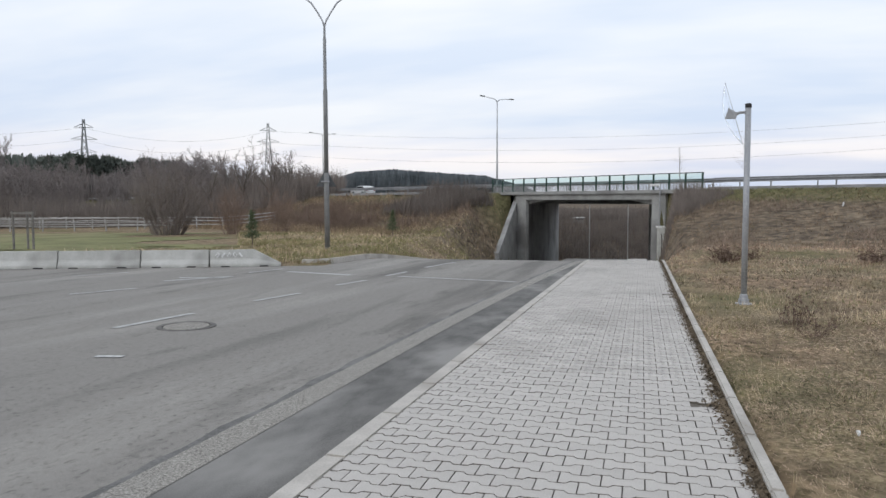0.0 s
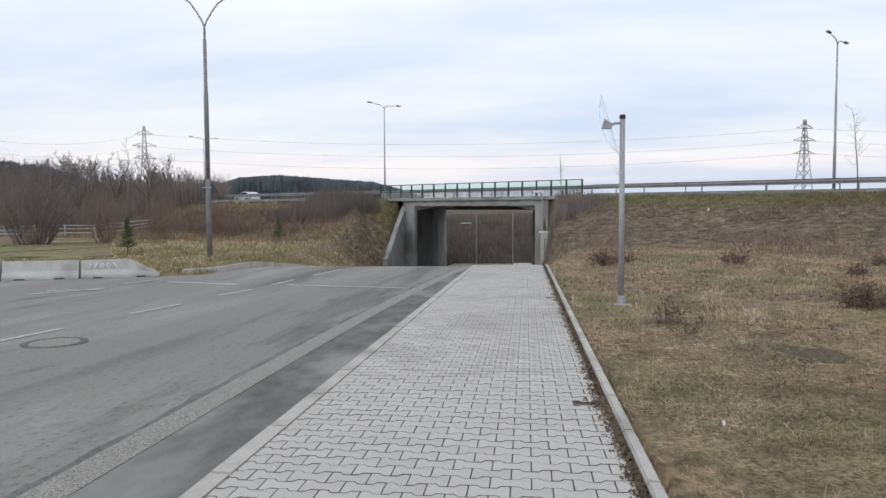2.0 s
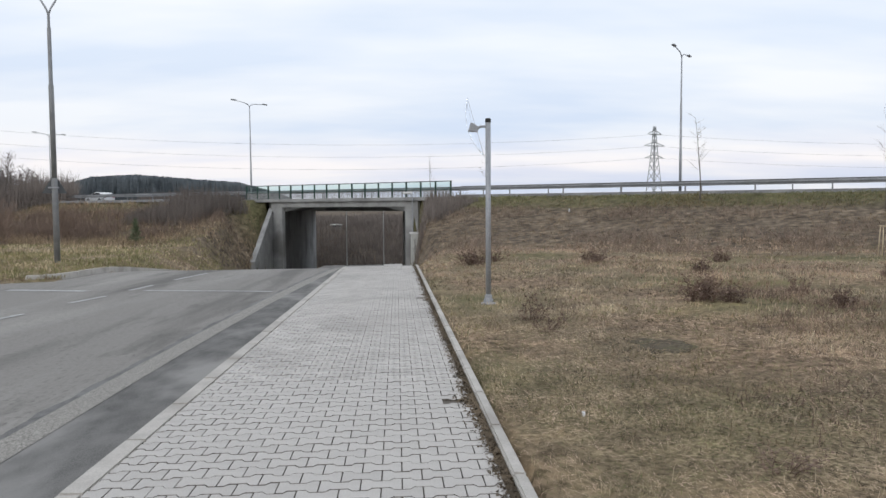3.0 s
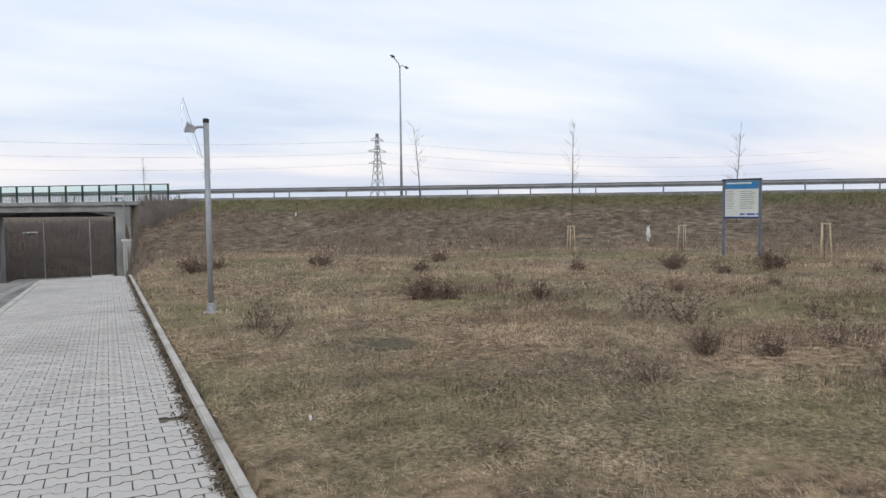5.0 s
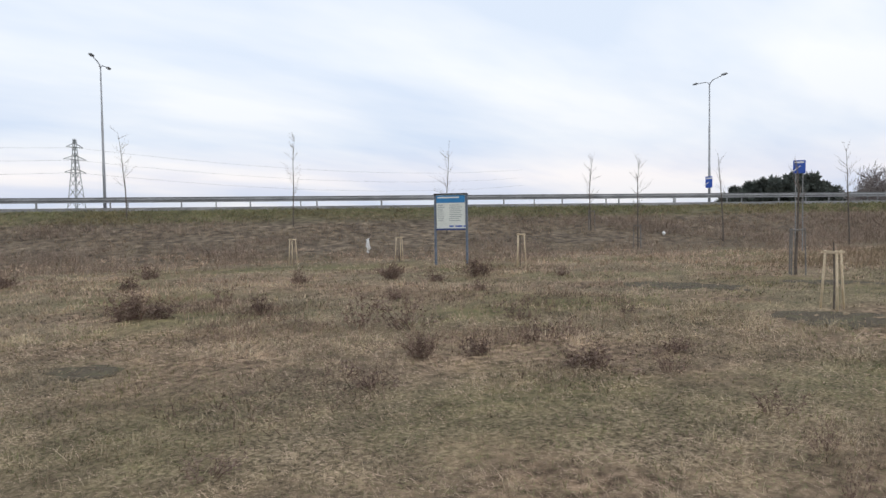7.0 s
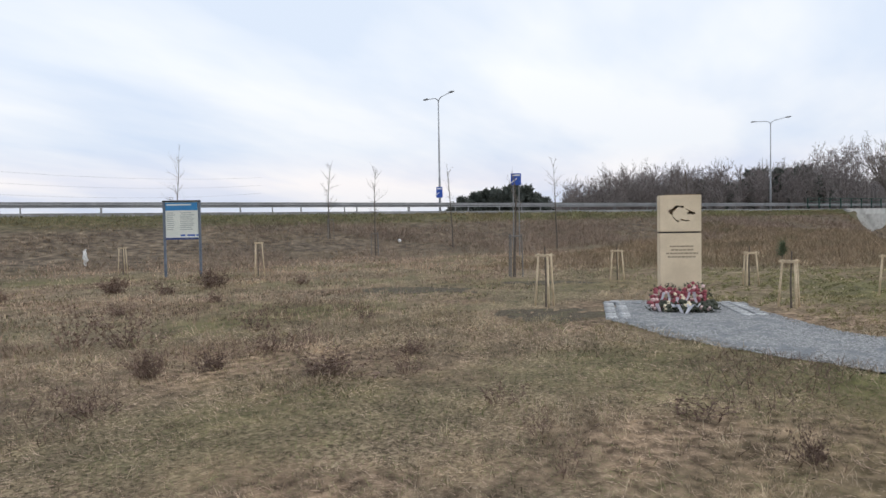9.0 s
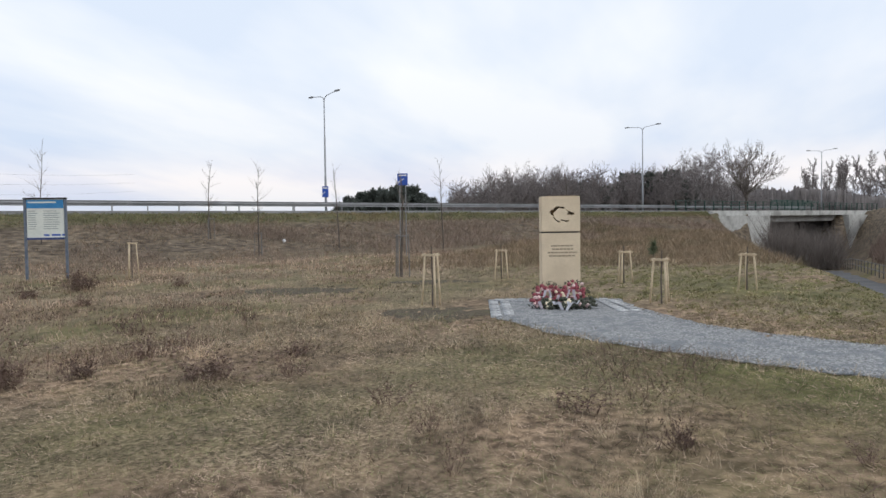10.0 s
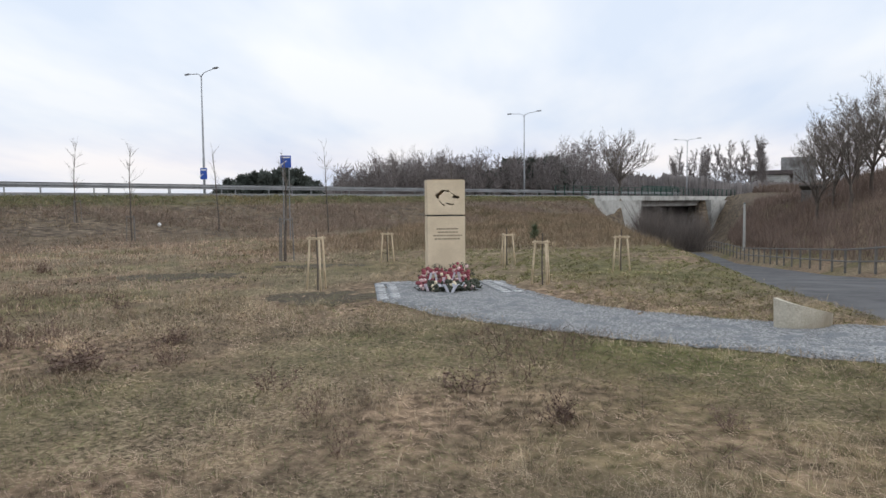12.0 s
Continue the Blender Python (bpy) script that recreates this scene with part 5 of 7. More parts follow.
def blue_sign(x, y, z, w, h, posts, label):
    ob = thing("traffic_sign", (x, y, z), label, "traffic sign", turn=-75)
    bm = bmesh.new()
    box(bm, -w / 2, w / 2, -0.02, 0.0, 0, h, 0.004)
    part("plate", bm, M_BLUE_SIGN, ob)
    bm = bmesh.new()
    box(bm, -w / 2, w / 2, -0.008, 0.008, h * 0.42, h * 0.5, 0, Matrix.Translation((0, -0.025, 0)) @ pose(0, 0, 0, 0, -35, 0) @ Matrix.Translation((0, 0, -h * 0.0)))
    bmesh.ops.transform(bm, matrix=Matrix.Diagonal((0.8, 1, 0.9, 1)), verts=bm.verts)
    part("stripe", bm, M_WHITE, ob, "white diagonal bar")
    bm = bmesh.new()
    box(bm, -w * 0.38, w * 0.38, -0.026, -0.02, h * 0.78, h * 0.9)
    part("text_bar", bm, M_WHITE, ob)
    drop = z - land_z(x, y)
    for sx in posts:
        bm = bmesh.new()
        tube(bm, [(sx, 0.03, -drop - 0.2), (sx, 0.03, h)], 0.02, 8)
        part("post", bm, M_POLE, ob)


blue_sign(28.77, 9.17, 2.92, 0.42, 0.48, (-0.12, 0.12), "blue town-limit traffic sign on twin steel posts")
blue_sign(60.0, 26.3, 3.7, 0.55, 0.95, (0.0,), "small blue traffic sign fixed at a lamp post")


def portal_fittings():
    x, y = 1.35, 54.6
    ob = thing("utility_cabinet", (x, y, float(road_z(y)) - 0.15), "white concrete utility cabinet beside the underpass mouth", "cabinet")
    bm = bmesh.new()
    box(bm, -0.3, 0.3, -0.25, 0.25, 0, 3.0, 0.02)
    part("body", bm, M_CONC_L, ob)
    bm = bmesh.new()
    box(bm, -0.4, 0.4, -0.32, 0.32, 3.0, 3.15, 0.02)
    part("cap", bm, M_WHITE, ob)
    bm = bmesh.new()
    box(bm, -0.02, 0.02, -0.262, -0.252, 0.2, 2.6)
    part("door_joint", bm, M_DARK, ob)
    lamp = thing("wall_lamp", (1.2, 54.4, land_z(1.2, 54.4)), "short street lamp beside the underpass mouth", "street lamp", group="street lamps")
    top = 2.4 - land_z(1.2, 54.4)
    bm = bmesh.new()
    tube(bm, [(0, 0, -0.3), (0, 0, top - 0.2), (-0.15, 0, top)], [0.06, 0.045, 0.03], 8)
    part("pole", bm, M_GALV, lamp)
    bm = bmesh.new()
    box(bm, -0.75, 0.0, -0.14, 0.14, top, top + 0.16, 0.05)
    part("lamp_head", bm, M_WHITE, lamp, "white lamp head")
    for x, y in ((-6.1, 89.5), (-1.6, 88.5)):
        o = thing("street_lamp", (x, y, land_z(x, y)), "slim grey lamp post beyond the underpass", "street lamp", group="street lamps")
        bm = bmesh.new()
        tube(bm, [(0, 0, -0.2), (0, 0, 8.0)], [0.065, 0.05], 8)
        part("pole", bm, M_CONC_L, o)
        bm = bmesh.new()
        box(bm, -0.6, 0.1, -0.14, 0.14, 7.9, 8.05, 0.03)
        part("lamp_head", bm, M_WHITE, o)


portal_fittings()


def verge_kerb():
    """Low kerb of the grassed corner left of the road."""
    kerb = thing("kerb", (0, 0, 0), "low weathered concrete kerb round the grassed corner", "kerb", kind="structure")
    pts = [(-10.3, 20.9), (-10.0, 21.2), (-9.8, 21.7), (-9.75, 22.6)] + [(-9.75, 22.6 + k) for k in range(1, 34)]
    for (ax, ay), (bx, by) in zip(pts, pts[1:]):
        v = Vector((bx - ax, by - ay))
        n = Vector((v.y, -v.x)).normalized() * 0.14
        za, zb = (float(road_z(y)) - 0.05 for y in (ay, by))
        bm = bmesh.new()
        prism(bm, [(ax, ay), (ax + n.x, ay + n.y), (bx + n.x, by + n.y), (bx, by)], [za - 0.2, za - 0.2, zb - 0.2, zb - 0.2], [za + 0.13, za + 0.13, zb + 0.13, zb + 0.13], 0.012)
        part("kerbstone", bm, M_KERB, kerb)


verge_kerb()


def soil_patch(x, y, rx, ry, seed, label="patch of dark bare soil in the grass"):
    rng = np.random.default_rng(seed)
    n, m = 36, 5
    verts = [(x, y, land_z(x, y) + 0.012)]
    rag = 1 + 0.25 * np.convolve(rng.normal(0, 1, n + 2), np.ones(3) / 3, "valid")
    for j in range(1, m + 1):
        for k in range(n):
            a = 2 * math.pi * k / n
            r = rag[k] * j / m
            px, py = x + rx * r * math.cos(a), y + ry * r * math.sin(a)
            verts.append((px, py, land_z(px, py) + (0.012 if j < m else -0.01)))
    faces = [(0, 1 + k, 1 + (k + 1) % n) for k in range(n)]
    for j in range(m - 1):
        for k in range(n):
            a, b = 1 + j * n + k, 1 + j * n + (k + 1) % n
            faces.append((a, a + n, b + n, b))
    me = bpy.data.meshes.new("soil_patch")
    me.from_pydata(verts, [], faces)
    structure(link_mesh("soil_patch", me, M_SOIL), label, "soil")


SOIL = ((10.9, 2.95, 0.85, 1.1), (3.0, 8.0, 0.35, 0.5), (16.4, 4.6, 0.5, 1.2), (14.4, 6.9, 0.9, 1.5))
for k, spot in enumerate(SOIL):
    soil_patch(*spot, 40 + k)


def paddock_lawn():
    az = np.radians(np.arange(-56, -28.0, 0.25))
    rr = np.linspace(34, 66, 34)
    r2, a2 = np.meshgrid(rr, az, indexing="ij")
    r2 = r2 + 2.2 * np.sin(a2 * 37) * (r2 < 36) + 1.5 * np.sin(a2 * 61) * (r2 > 64)
    x, y = r2 * np.sin(a2), r2 * np.cos(a2)
    ok = ((x * NRM[0] + y * NRM[1]) < 30) & (np.degrees(a2) < -33.5 + 4.0 * np.sin(r2 * 0.55) - 0.08 * np.maximum(r2 - 34, 0))
    z = land(x, y) + 0.02
    verts = np.stack([x, y, z], -1).reshape(-1, 3)
    n = len(az)
    i, j = np.meshgrid(np.arange(len(rr) - 1), np.arange(n - 1), indexing="ij")
    a = (i * n + j)
    good = (ok[:-1, :-1] & ok[1:, 1:])
    faces = np.stack([a, a + n, a + n + 1, a + 1], -1)[good].reshape(-1, 4)
    structure(mesh_arrays("lawn", verts, faces, M_LAWN), "short green paddock grass", "lawn")


M_LAWN = mat("paddock_grass", (0.12, 0.125, 0.05), (0.22, 0.215, 0.095), 0.5, 0.95, 0.3, 9, c3=(0.24, 0.205, 0.11))
paddock_lawn()


# ---------------------------------------------------------------- second road and its bridge
def road2_line(off, dz, n=90):
    """Points along the second road at a sideways offset (positive: south)."""
    pts = []
    P = [Vector(p) for p in ROAD2]
    for (a, b) in zip(P, P[1:]):
        d = Vector((b.x - a.x, b.y - a.y, 0))
        k = max(2, int(d.length / 2))
        side = Vector((d.y, -d.x, 0)).normalized()
        for i in range(k):
            q = a.lerp(b, i / k)
            pts.append(q + side * off + Vector((0, 0, dz)))
    return pts


structure(strip("side_road", [p for p in road2_line(-3.3, -0.075) if p.x < 82], [p for p in road2_line(3.3, -0.075) if p.x < 82][:len([p for p in road2_line(-3.3, -0.075) if p.x < 82])], M_ASPHALT2), "narrow dark asphalt road dipping to a second bridge", "road")


def side_fence():
    pts = road2_line(3.9, 0.0)
    pts = [p for p in pts if 8 < p.x < 90]
    ob = thing("fence", tuple(pts[0]), "dark steel post and rail fence beside the side road", "fence")
    base = pts[0].copy()
    for i, p in enumerate(pts):
        z = max(land_z(p.x, p.y), p.z - 0.3)
        bm = bmesh.new()
        o = p - base
        box(bm, o.x - 0.04, o.x + 0.04, o.y - 0.04, o.y + 0.04, z - base.z - 0.2, z - base.z + 1.08, 0.006)
        part("post", bm, M_WOOD_OLD, ob)
    for h in (1.02, 0.5):
        bm = bmesh.new()
        tube(bm, [(p.x - base.x, p.y - base.y, max(land_z(p.x, p.y), p.z - 0.3) - base.z + h) for p in pts], 0.035, 6)
        part("rail", bm, M_WOOD_OLD, ob)


side_fence()


def second_bridge():
    ob = thing("road_bridge", hw(102, 46, -4.8), "pale concrete highway bridge over the side road", "bridge")
    inv = Matrix.Translation(-ob.matrix_world.translation)

    def done(name, bm, material, label=""):
        bmesh.ops.transform(bm, matrix=inv, verts=bm.verts)
        return part(name, bm, material, ob, label)

    skew = 41.4
    for s0, s1 in ((84.5, 91.6), (116.4, 122.5)):
        bm = bmesh.new()
        prism(bm, [hw(s, p)[:2] for s, p in ((s0, 46.1), (s1, 46.1), (s1 + skew, 66), (s0 + skew, 66))], -5.6, 1.30)
        done("abutment", bm, M_CONC)
    bm = bmesh.new()
    prism(bm, [hw(s, p)[:2] for s, p in ((79, 46.15), (129, 46.15), (129 + skew, 66), (79 + skew, 66))], 1.28, DECK_Z - 0.03)
    done("deck_slab", bm, M_CONC)
    for p in (46.3, 51.0, 56.0, 61.0, 65.0):
        o = (p - 46.1) / 19.9 * skew
        bm = bmesh.new()
        prism(bm, [hw(s, q)[:2] for s, q in ((89.8 + o, p), (117.5 + o, p), (117.5 + o, p + 0.55), (89.8 + o, p + 0.55))], 0.82, 1.284)
        done("girder", bm, M_CONC)
    bm = bmesh.new()
    prism(bm, [hw(s, p)[:2] for s, p in ((78.2, 45.2), (129.6, 45.2), (129.6, 46.12), (78.2, 46.12))], DECK_Z - 0.52, DECK_Z + 0.14, 0.03)
    done("edge_beam", bm, M_CONC_L)
    for poly in ([(91.6, 1.62), (91.6, -3.8), (86.0, -3.2), (78.6, 0.2), (78.6, 1.62)], [(116.3, 1.62), (128.9, 1.62), (118.2, -5.2), (116.3, -5.2)]):
        bm = bmesh.new()
        n = len(poly)
        a = [bm.verts.new(hw(s, 44.5, z)) for s, z in poly]
        b = [bm.verts.new(hw(s, 46.08, z)) for s, z in poly]
        bm.faces.new(a), bm.faces.new(b[::-1])
        for i in range(n):
            bm.faces.new((a[i], a[(i + 1) % n], b[(i + 1) % n], b[i]))
        done("wing_wall", bm, M_CONC_L)
    rail = thing("bridge_railing", hw(72, 45.6, DECK_Z + 0.2), "dark green steel railing on the second bridge", "railing", turn=-35.4)
    for k in range(30):
        bm = bmesh.new()
        box(bm, -0.05, 0.05, -0.05, 0.05, 0, 1.05)
        part("post", bm, M_GREEN, rail).location = (k * 2.0, 0, 0)
    for z in (0.3, 0.65, 1.02):
        bm = bmesh.new()
        box(bm, 0, 58, -0.04, 0.04, z, z + 0.06)
        part("rail", bm, M_GREEN, rail)
    screen = thing("bridge_screen", hw(124, 60, DECK_Z), "dark green slatted screen on the highway median", "screen", turn=-35.4)
    for k in range(13):
        bm = bmesh.new()
        box(bm, -0.08, 0.08, -0.08, 0.08, -0.1, 2.3)
        part("post", bm, M_GREEN, screen).location = (k * 2.0, 0, 0)
    for k in range(9):
        bm = bmesh.new()
        box(bm, 0, 24, -0.03, 0.03, 0.25 + k * 0.23, 0.25 + k * 0.23 + 0.15)
        part("slat", bm, M_GREEN, screen)


second_bridge()


# ---------------------------------------------------------------- vehicles on the highway
M_CAR_WHITE = mat("white_car_paint", (0.66, 0.67, 0.68), (0.74, 0.75, 0.76), 2, 0.35, 0.0, 20)
M_CAR_GLASS = mat("dark_car_glass", (0.02, 0.025, 0.03), (0.035, 0.04, 0.045), 2, 0.1, 0.0, 20)


def vehicle(s, p, turn, paint, label, length=4.6, height=1.65, boxy=False):
    car = thing("van" if boxy else "car", hw(s, p, DECK_Z), label, "van" if boxy else "car", turn=turn)
    L, H = length / 2, height
    if boxy:
        side = [(-L, 0.35), (L, 0.35), (L, 1.0), (L - 0.7, 1.2), (L - 1.1, H), (-L, H)]
        win = [(L - 1.75, 1.15), (L - 0.85, 1.15), (L - 1.2, H - 0.2), (L - 1.75, H - 0.2)]
    else:
        side = [(-L, 0.35), (L, 0.33), (L, 0.72), (L - 0.25, 0.92), (L - 1.25, 1.05), (L - 2.0, H - 0.06), (L - 2.7, H), (-L + 0.7, H - 0.06), (-L + 0.15, 1.05), (-L, 0.85)]
        win = [(L - 1.45, 1.06), (L - 2.08, H - 0.14), (L - 2.7, H - 0.1), (-L + 0.8, H - 0.16), (-L + 0.42, 1.06)]

    def slab(pts, w0, w1):
        bm = bmesh.new()
        a = [bm.verts.new((x, -w0, z)) for x, z in pts]
        b = [bm.verts.new((x, w1, z)) for x, z in pts]
        n = len(pts)
        bm.faces.new(a), bm.faces.new(b[::-1])
        for i in range(n):
            bm.faces.new((a[i], a[(i + 1) % n], b[(i + 1) % n], b[i]))
        return bm

    bm = slab(side, 0.88, 0.88)
    bmesh.ops.recalc_face_normals(bm, faces=bm.faces)
    bmesh.ops.bevel(bm, geom=bm.edges[:], offset=0.07, segments=2, affect="EDGES")
    body = part("body", bm, paint, car)
    part("side_glass", slab(win, 0.89, 0.89), M_CAR_GLASS, car, "dark side windows")
    for x in (-L + 0.85, L - 0.85):
        for sy in (-1, 1):
            bm = bmesh.new()
            lathe(bm, [(0.2, -0.1), (0.33, -0.1), (0.34, 0.0), (0.33, 0.1), (0.2, 0.1)], 20)
            bmesh.ops.transform(bm, matrix=pose(x, sy * 0.8, 0.34, 90), verts=bm.verts)
            wheel = part("wheel", bm, M_DARK, car)
            bm = bmesh.new()
            lathe(bm, [(0.2, -0.105), (0.19, 0.105)], 14)
            bmesh.ops.transform(bm, matrix=pose(x, sy * 0.8, 0.34, 90), verts=bm.verts)
            part("rim", bm, M_GALV, wheel)
    for x, m2 in ((L - 0.02, M_WHITE), (-L + 0.02, M_RED)):
        for sy in (-0.65, 0.65):
            bm = bmesh.new()
            box(bm, x - 0.03, x + 0.03, sy - 0.15, sy + 0.15, 0.72, 0.86, 0.01)
            part("light", bm, m2, car)


vehicle(-103.0, 60.0, 144.6, M_CAR_WHITE, "white delivery van on the distant highway", 6.0, 2.5, True)
vehicle(-113.0, 61.0, -35.4, M_CAR_WHITE, "white estate car on the distant highway", 4.6, 1.5)
vehicle(-92.0, 60.0, 144.6, M_CAR_WHITE, "pale hatchback on the distant highway", 4.2, 1.5)

# ---------------------------------------------------------------- paddock fence, stakes and bushes left of the road


def rail_fence(a, b, label, lean_seed, height=1.25):
    a, b = Vector(a), Vector(b)
    n = int((b - a).length / 2.6)
    rng = random.Random(lean_seed)
    za = land_z(a.x, a.y)
    ob = thing("paddock_fence", (a.x, a.y, za), label, "fence", group="paddock fences")
    pts = []
    for k in range(n + 1):
        p = a.lerp(b, k / n)
        pts.append(Vector((p.x - a.x, p.y - a.y, land_z(p.x, p.y) - za)))
        bm = bmesh.new()
        q = pts[-1]
        tube(bm, [q - Vector((0, 0, 0.2)), q + Vector((rng.uniform(-0.12, 0.12), 0, height))], 0.06, 6)
        part("post", bm, M_FENCE_W, ob)
    for h in (0.45, 0.8, 1.12):
        bm = bmesh.new()
        tube(bm, [p + Vector((0, -0.06, h + rng.uniform(-0.05, 0.05))) for p in pts], 0.05, 5)
        part("rail", bm, M_FENCE_W, ob)


rail_fence((-68, 45), (-42, 58), "pale weathered timber paddock fence", 1)
rail_fence((-76, 55), (-36, 67), "pale weathered timber paddock fence", 2)


def horse_stakes():
    ob = thing("tree_stakes", (-27.0, 26.9, land_z(-27.0, 26.9)), "dark timber stakes round a young roadside tree", "tree stakes", group="timber tree supports")
    for x, y in ((-0.6, 0), (-0.1, 0.3), (0.5, 0.0)):
        bm = bmesh.new()
        tube(bm, [(x, y, -0.1), (x, y, 1.75)], 0.05, 8)
        part("stake", bm, M_WOOD_OLD, ob)
    bm = bmesh.new()
    box(bm, -0.7, 0.6, -0.03, 0.03, 1.6, 1.7, 0.005)
    part("crossbar", bm, M_WOOD_OLD, ob)


horse_stakes()


def bush(name, x, y, height, width, seed, label, material=None, stems=26, depth=2):
    rng = np.random.default_rng(seed)
    z = land_z(x, y)
    ob = thing(name, (x, y, z), label, "bush")
    segs = []
    for _ in range(stems):
        a, r = rng.uniform(0, 6.283), rng.random() ** 0.5
        tip = np.array([math.cos(a) * r * width / 2, math.sin(a) * r * width / 2, height * rng.uniform(0.75, 1.0) * (1 - 0.35 * r)])
        base = np.array([math.cos(a) * r * width * 0.16, math.sin(a) * r * width * 0.16, -0.1])
        d = tip - base
        L = np.linalg.norm(d)
        grow(rng, base, d / L, L * 0.95, 0.008 * height, depth, segs, 4, 0.22, 0.15, 0.6, 0.42)
    slivers("crown", segs, material or M_TWIG, ob, seed, 0.00009 * math.hypot(x, y))


bush("bush", -33.6, 46.5, 5.3, 6.6, 5, "large bare leafless bush in the paddock grass", M_TWIG, 64)
bush("bush", -29.6, 48.5, 3.6, 3.0, 6, "bare reddish leafless bush in the paddock grass", M_BARK_RED, 30)
bush("bush", -27.5, 52.0, 3.6, 3.0, 7, "bare reddish leafless bush in the paddock grass", M_BARK_RED, 22)
bush("bush", -23.0, 53.0, 3.2, 3.0, 8, "bare reddish leafless bush in the paddock grass", M_BARK_RED, 22)
bush("bush", 3.4, 27.5, 0.8, 1.5, 9, "low dark bramble bush at the embankment foot", M_WEED, 24, 1)


def young_conifer(x, y, h, seed):
    rng = np.random.default_rng(seed)
    ob = thing("young_conifer", (x, y, land_z(x, y)), "small green young pine in the rough grass", "conifer", group="young conifers")
    sticks("trunk", [(0, 0, -0.1, 0, 0, h, 0.03, 0.006)], M_BARK, ob, 6)
    needles = []
    for k in range(int(60 + 120 * (h - 0.5))):
        t = rng.uniform(0.22, 1.0)
        a = rng.uniform(0, 6.283)
        r = (1.05 - t) * h * 0.42 * rng.uniform(0.5, 1.1)
        p = np.array([0, 0, t * h])
        q = p + np.array([math.cos(a) * r, math.sin(a) * r, 0.1 * h * rng.uniform(0.2, 1)])
        needles.append((*p, *q, 0.006, 0.003))
        for _ in range(5):
            c = p + (q - p) * rng.uniform(0.3, 1)
            e = c + rng.normal(0, 0.09, 3) + np.array([0, 0, 0.05])
            needles.append((*c, *e, 0.010, 0.002))
    sticks("needles", needles, M_PINE_YOUNG, ob, 3)


young_conifer(-18.0, 31.3, 1.6, 1)
young_conifer(-16.2, 46.5, 1.6, 2)
young_conifer(24.5, -0.6, 0.5, 3)


# ---------------------------------------------------------------- woods and distance
def broad_tree(height, seed, spread=1.0, limbs=8, kids=3):
    """A full-crowned old tree: trunk and limbs, then twigs."""
    rng = np.random.default_rng(seed)
    wood, twigs = [], []
    r0 = height * 0.02
    fork = height * rng.uniform(0.26, 0.34)
    p = np.array([0, 0, -0.4])
    for k in range(4):
        q = np.array([rng.normal(0, 0.02) * height * 0.3, rng.normal(0, 0.02) * height * 0.3, fork * (k + 1) / 4])
        wood.append((*p, *q, r0 * (1.15 - 0.1 * k), r0 * (1.05 - 0.1 * k)))
        p = q
    for k in range(limbs):
        a = 2 * math.pi * (k + rng.uniform(-0.3, 0.3)) / limbs
        tilt = 0.18 if k == 0 else rng.uniform(0.35, 1.0) * spread
        d = np.array([math.cos(a) * math.sin(tilt), math.sin(a) * math.sin(tilt), math.cos(tilt)])
        L = height * (0.66 if k == 0 else rng.uniform(0.46, 0.62))
        out = []
        grow(rng, p * rng.uniform(0.75, 1.0), d, L, r0 * 0.55, 3, out, kids, 0.28, 0.10, 0.62, 0.52)
        out = np.array(out)
        thick = out[:, 6] > r0 * 0.13
        wood += [tuple(r) for r in out[thick]]
        twigs += [tuple(r) for r in out[~thick]]
    return np.array(wood), np.array(twigs)


def leafless_tree(height, seed, slim=False, depth=3):
    rng = np.random.default_rng(seed)
    segs = []
    trunk_h = height * (0.35 if not slim else 0.5)
    p, d = np.array([0, 0, -0.3]), np.array([0, 0, 1.0])
    r0 = height * 0.018
    n = 7
    for k in range(n):
        d = d + rng.normal(0, 0.06, 3)
        d /= np.linalg.norm(d)
        q = p + d * height * 0.9 / n
        segs.append((*p, *q, r0 * (1 - k / n) + 0.02, r0 * (1 - (k + 1) / n) + 0.015))
        if k >= (2 if not slim else 1):
            for _ in range(4):
                side = rng.normal(0, 1, 3)
                side[2] = 0
                side /= np.linalg.norm(side)
                e = side * (0.85 if not slim else 0.35) + np.array([0, 0, 0.75])
                e /= np.linalg.norm(e)
                grow(rng, p + (q - p) * rng.random(), e, height * (0.42 if not slim else 0.2) * (1.1 - 0.6 * k / n) * rng.uniform(0.7, 1.1), r0 * 0.42 * (1 - 0.6 * k / n), depth - 1, segs, 2, 0.3, 0.16, 0.7, 0.58)
        p = q
    return np.array(segs)


def conifer_segs(height, seed):
    """A pine with a ragged, rounded crown of needle clumps."""
    rng = np.random.default_rng(seed)
    segs = [(0, 0, -0.3, 0, 0, height * 0.95, height * 0.02, 0.03)]
    lumps = [(rng.normal(0, 0.10, 2) * height, rng.uniform(0.38, 0.94) * height) for _ in range(11)]
    for (ox, oy), oz in lumps:
        rad = height * rng.uniform(0.09, 0.17) * (1.25 - 0.5 * oz / height)
        segs.append((0, 0, oz - rad, ox, oy, oz, height * 0.008, height * 0.004))
        for _ in range(26):
            d = rng.normal(0, 1, 3)
            d /= np.linalg.norm(d)
            c = np.array([ox, oy, oz]) + d * rad * rng.uniform(0.3, 0.9) * np.array([1, 1, 0.7])
            e = c + (d + np.array([0, 0, 0.5])) * rad * 0.5
            segs.append((*c, *e, height * 0.026, height * 0.006))
    return np.array(segs)


TEMPLATES = [leafless_tree(1.0 * 10, 100 + k, k % 3 == 2, 3) for k in range(6)]
CONIFERS = [conifer_segs(10, 200 + k) for k in range(3)]


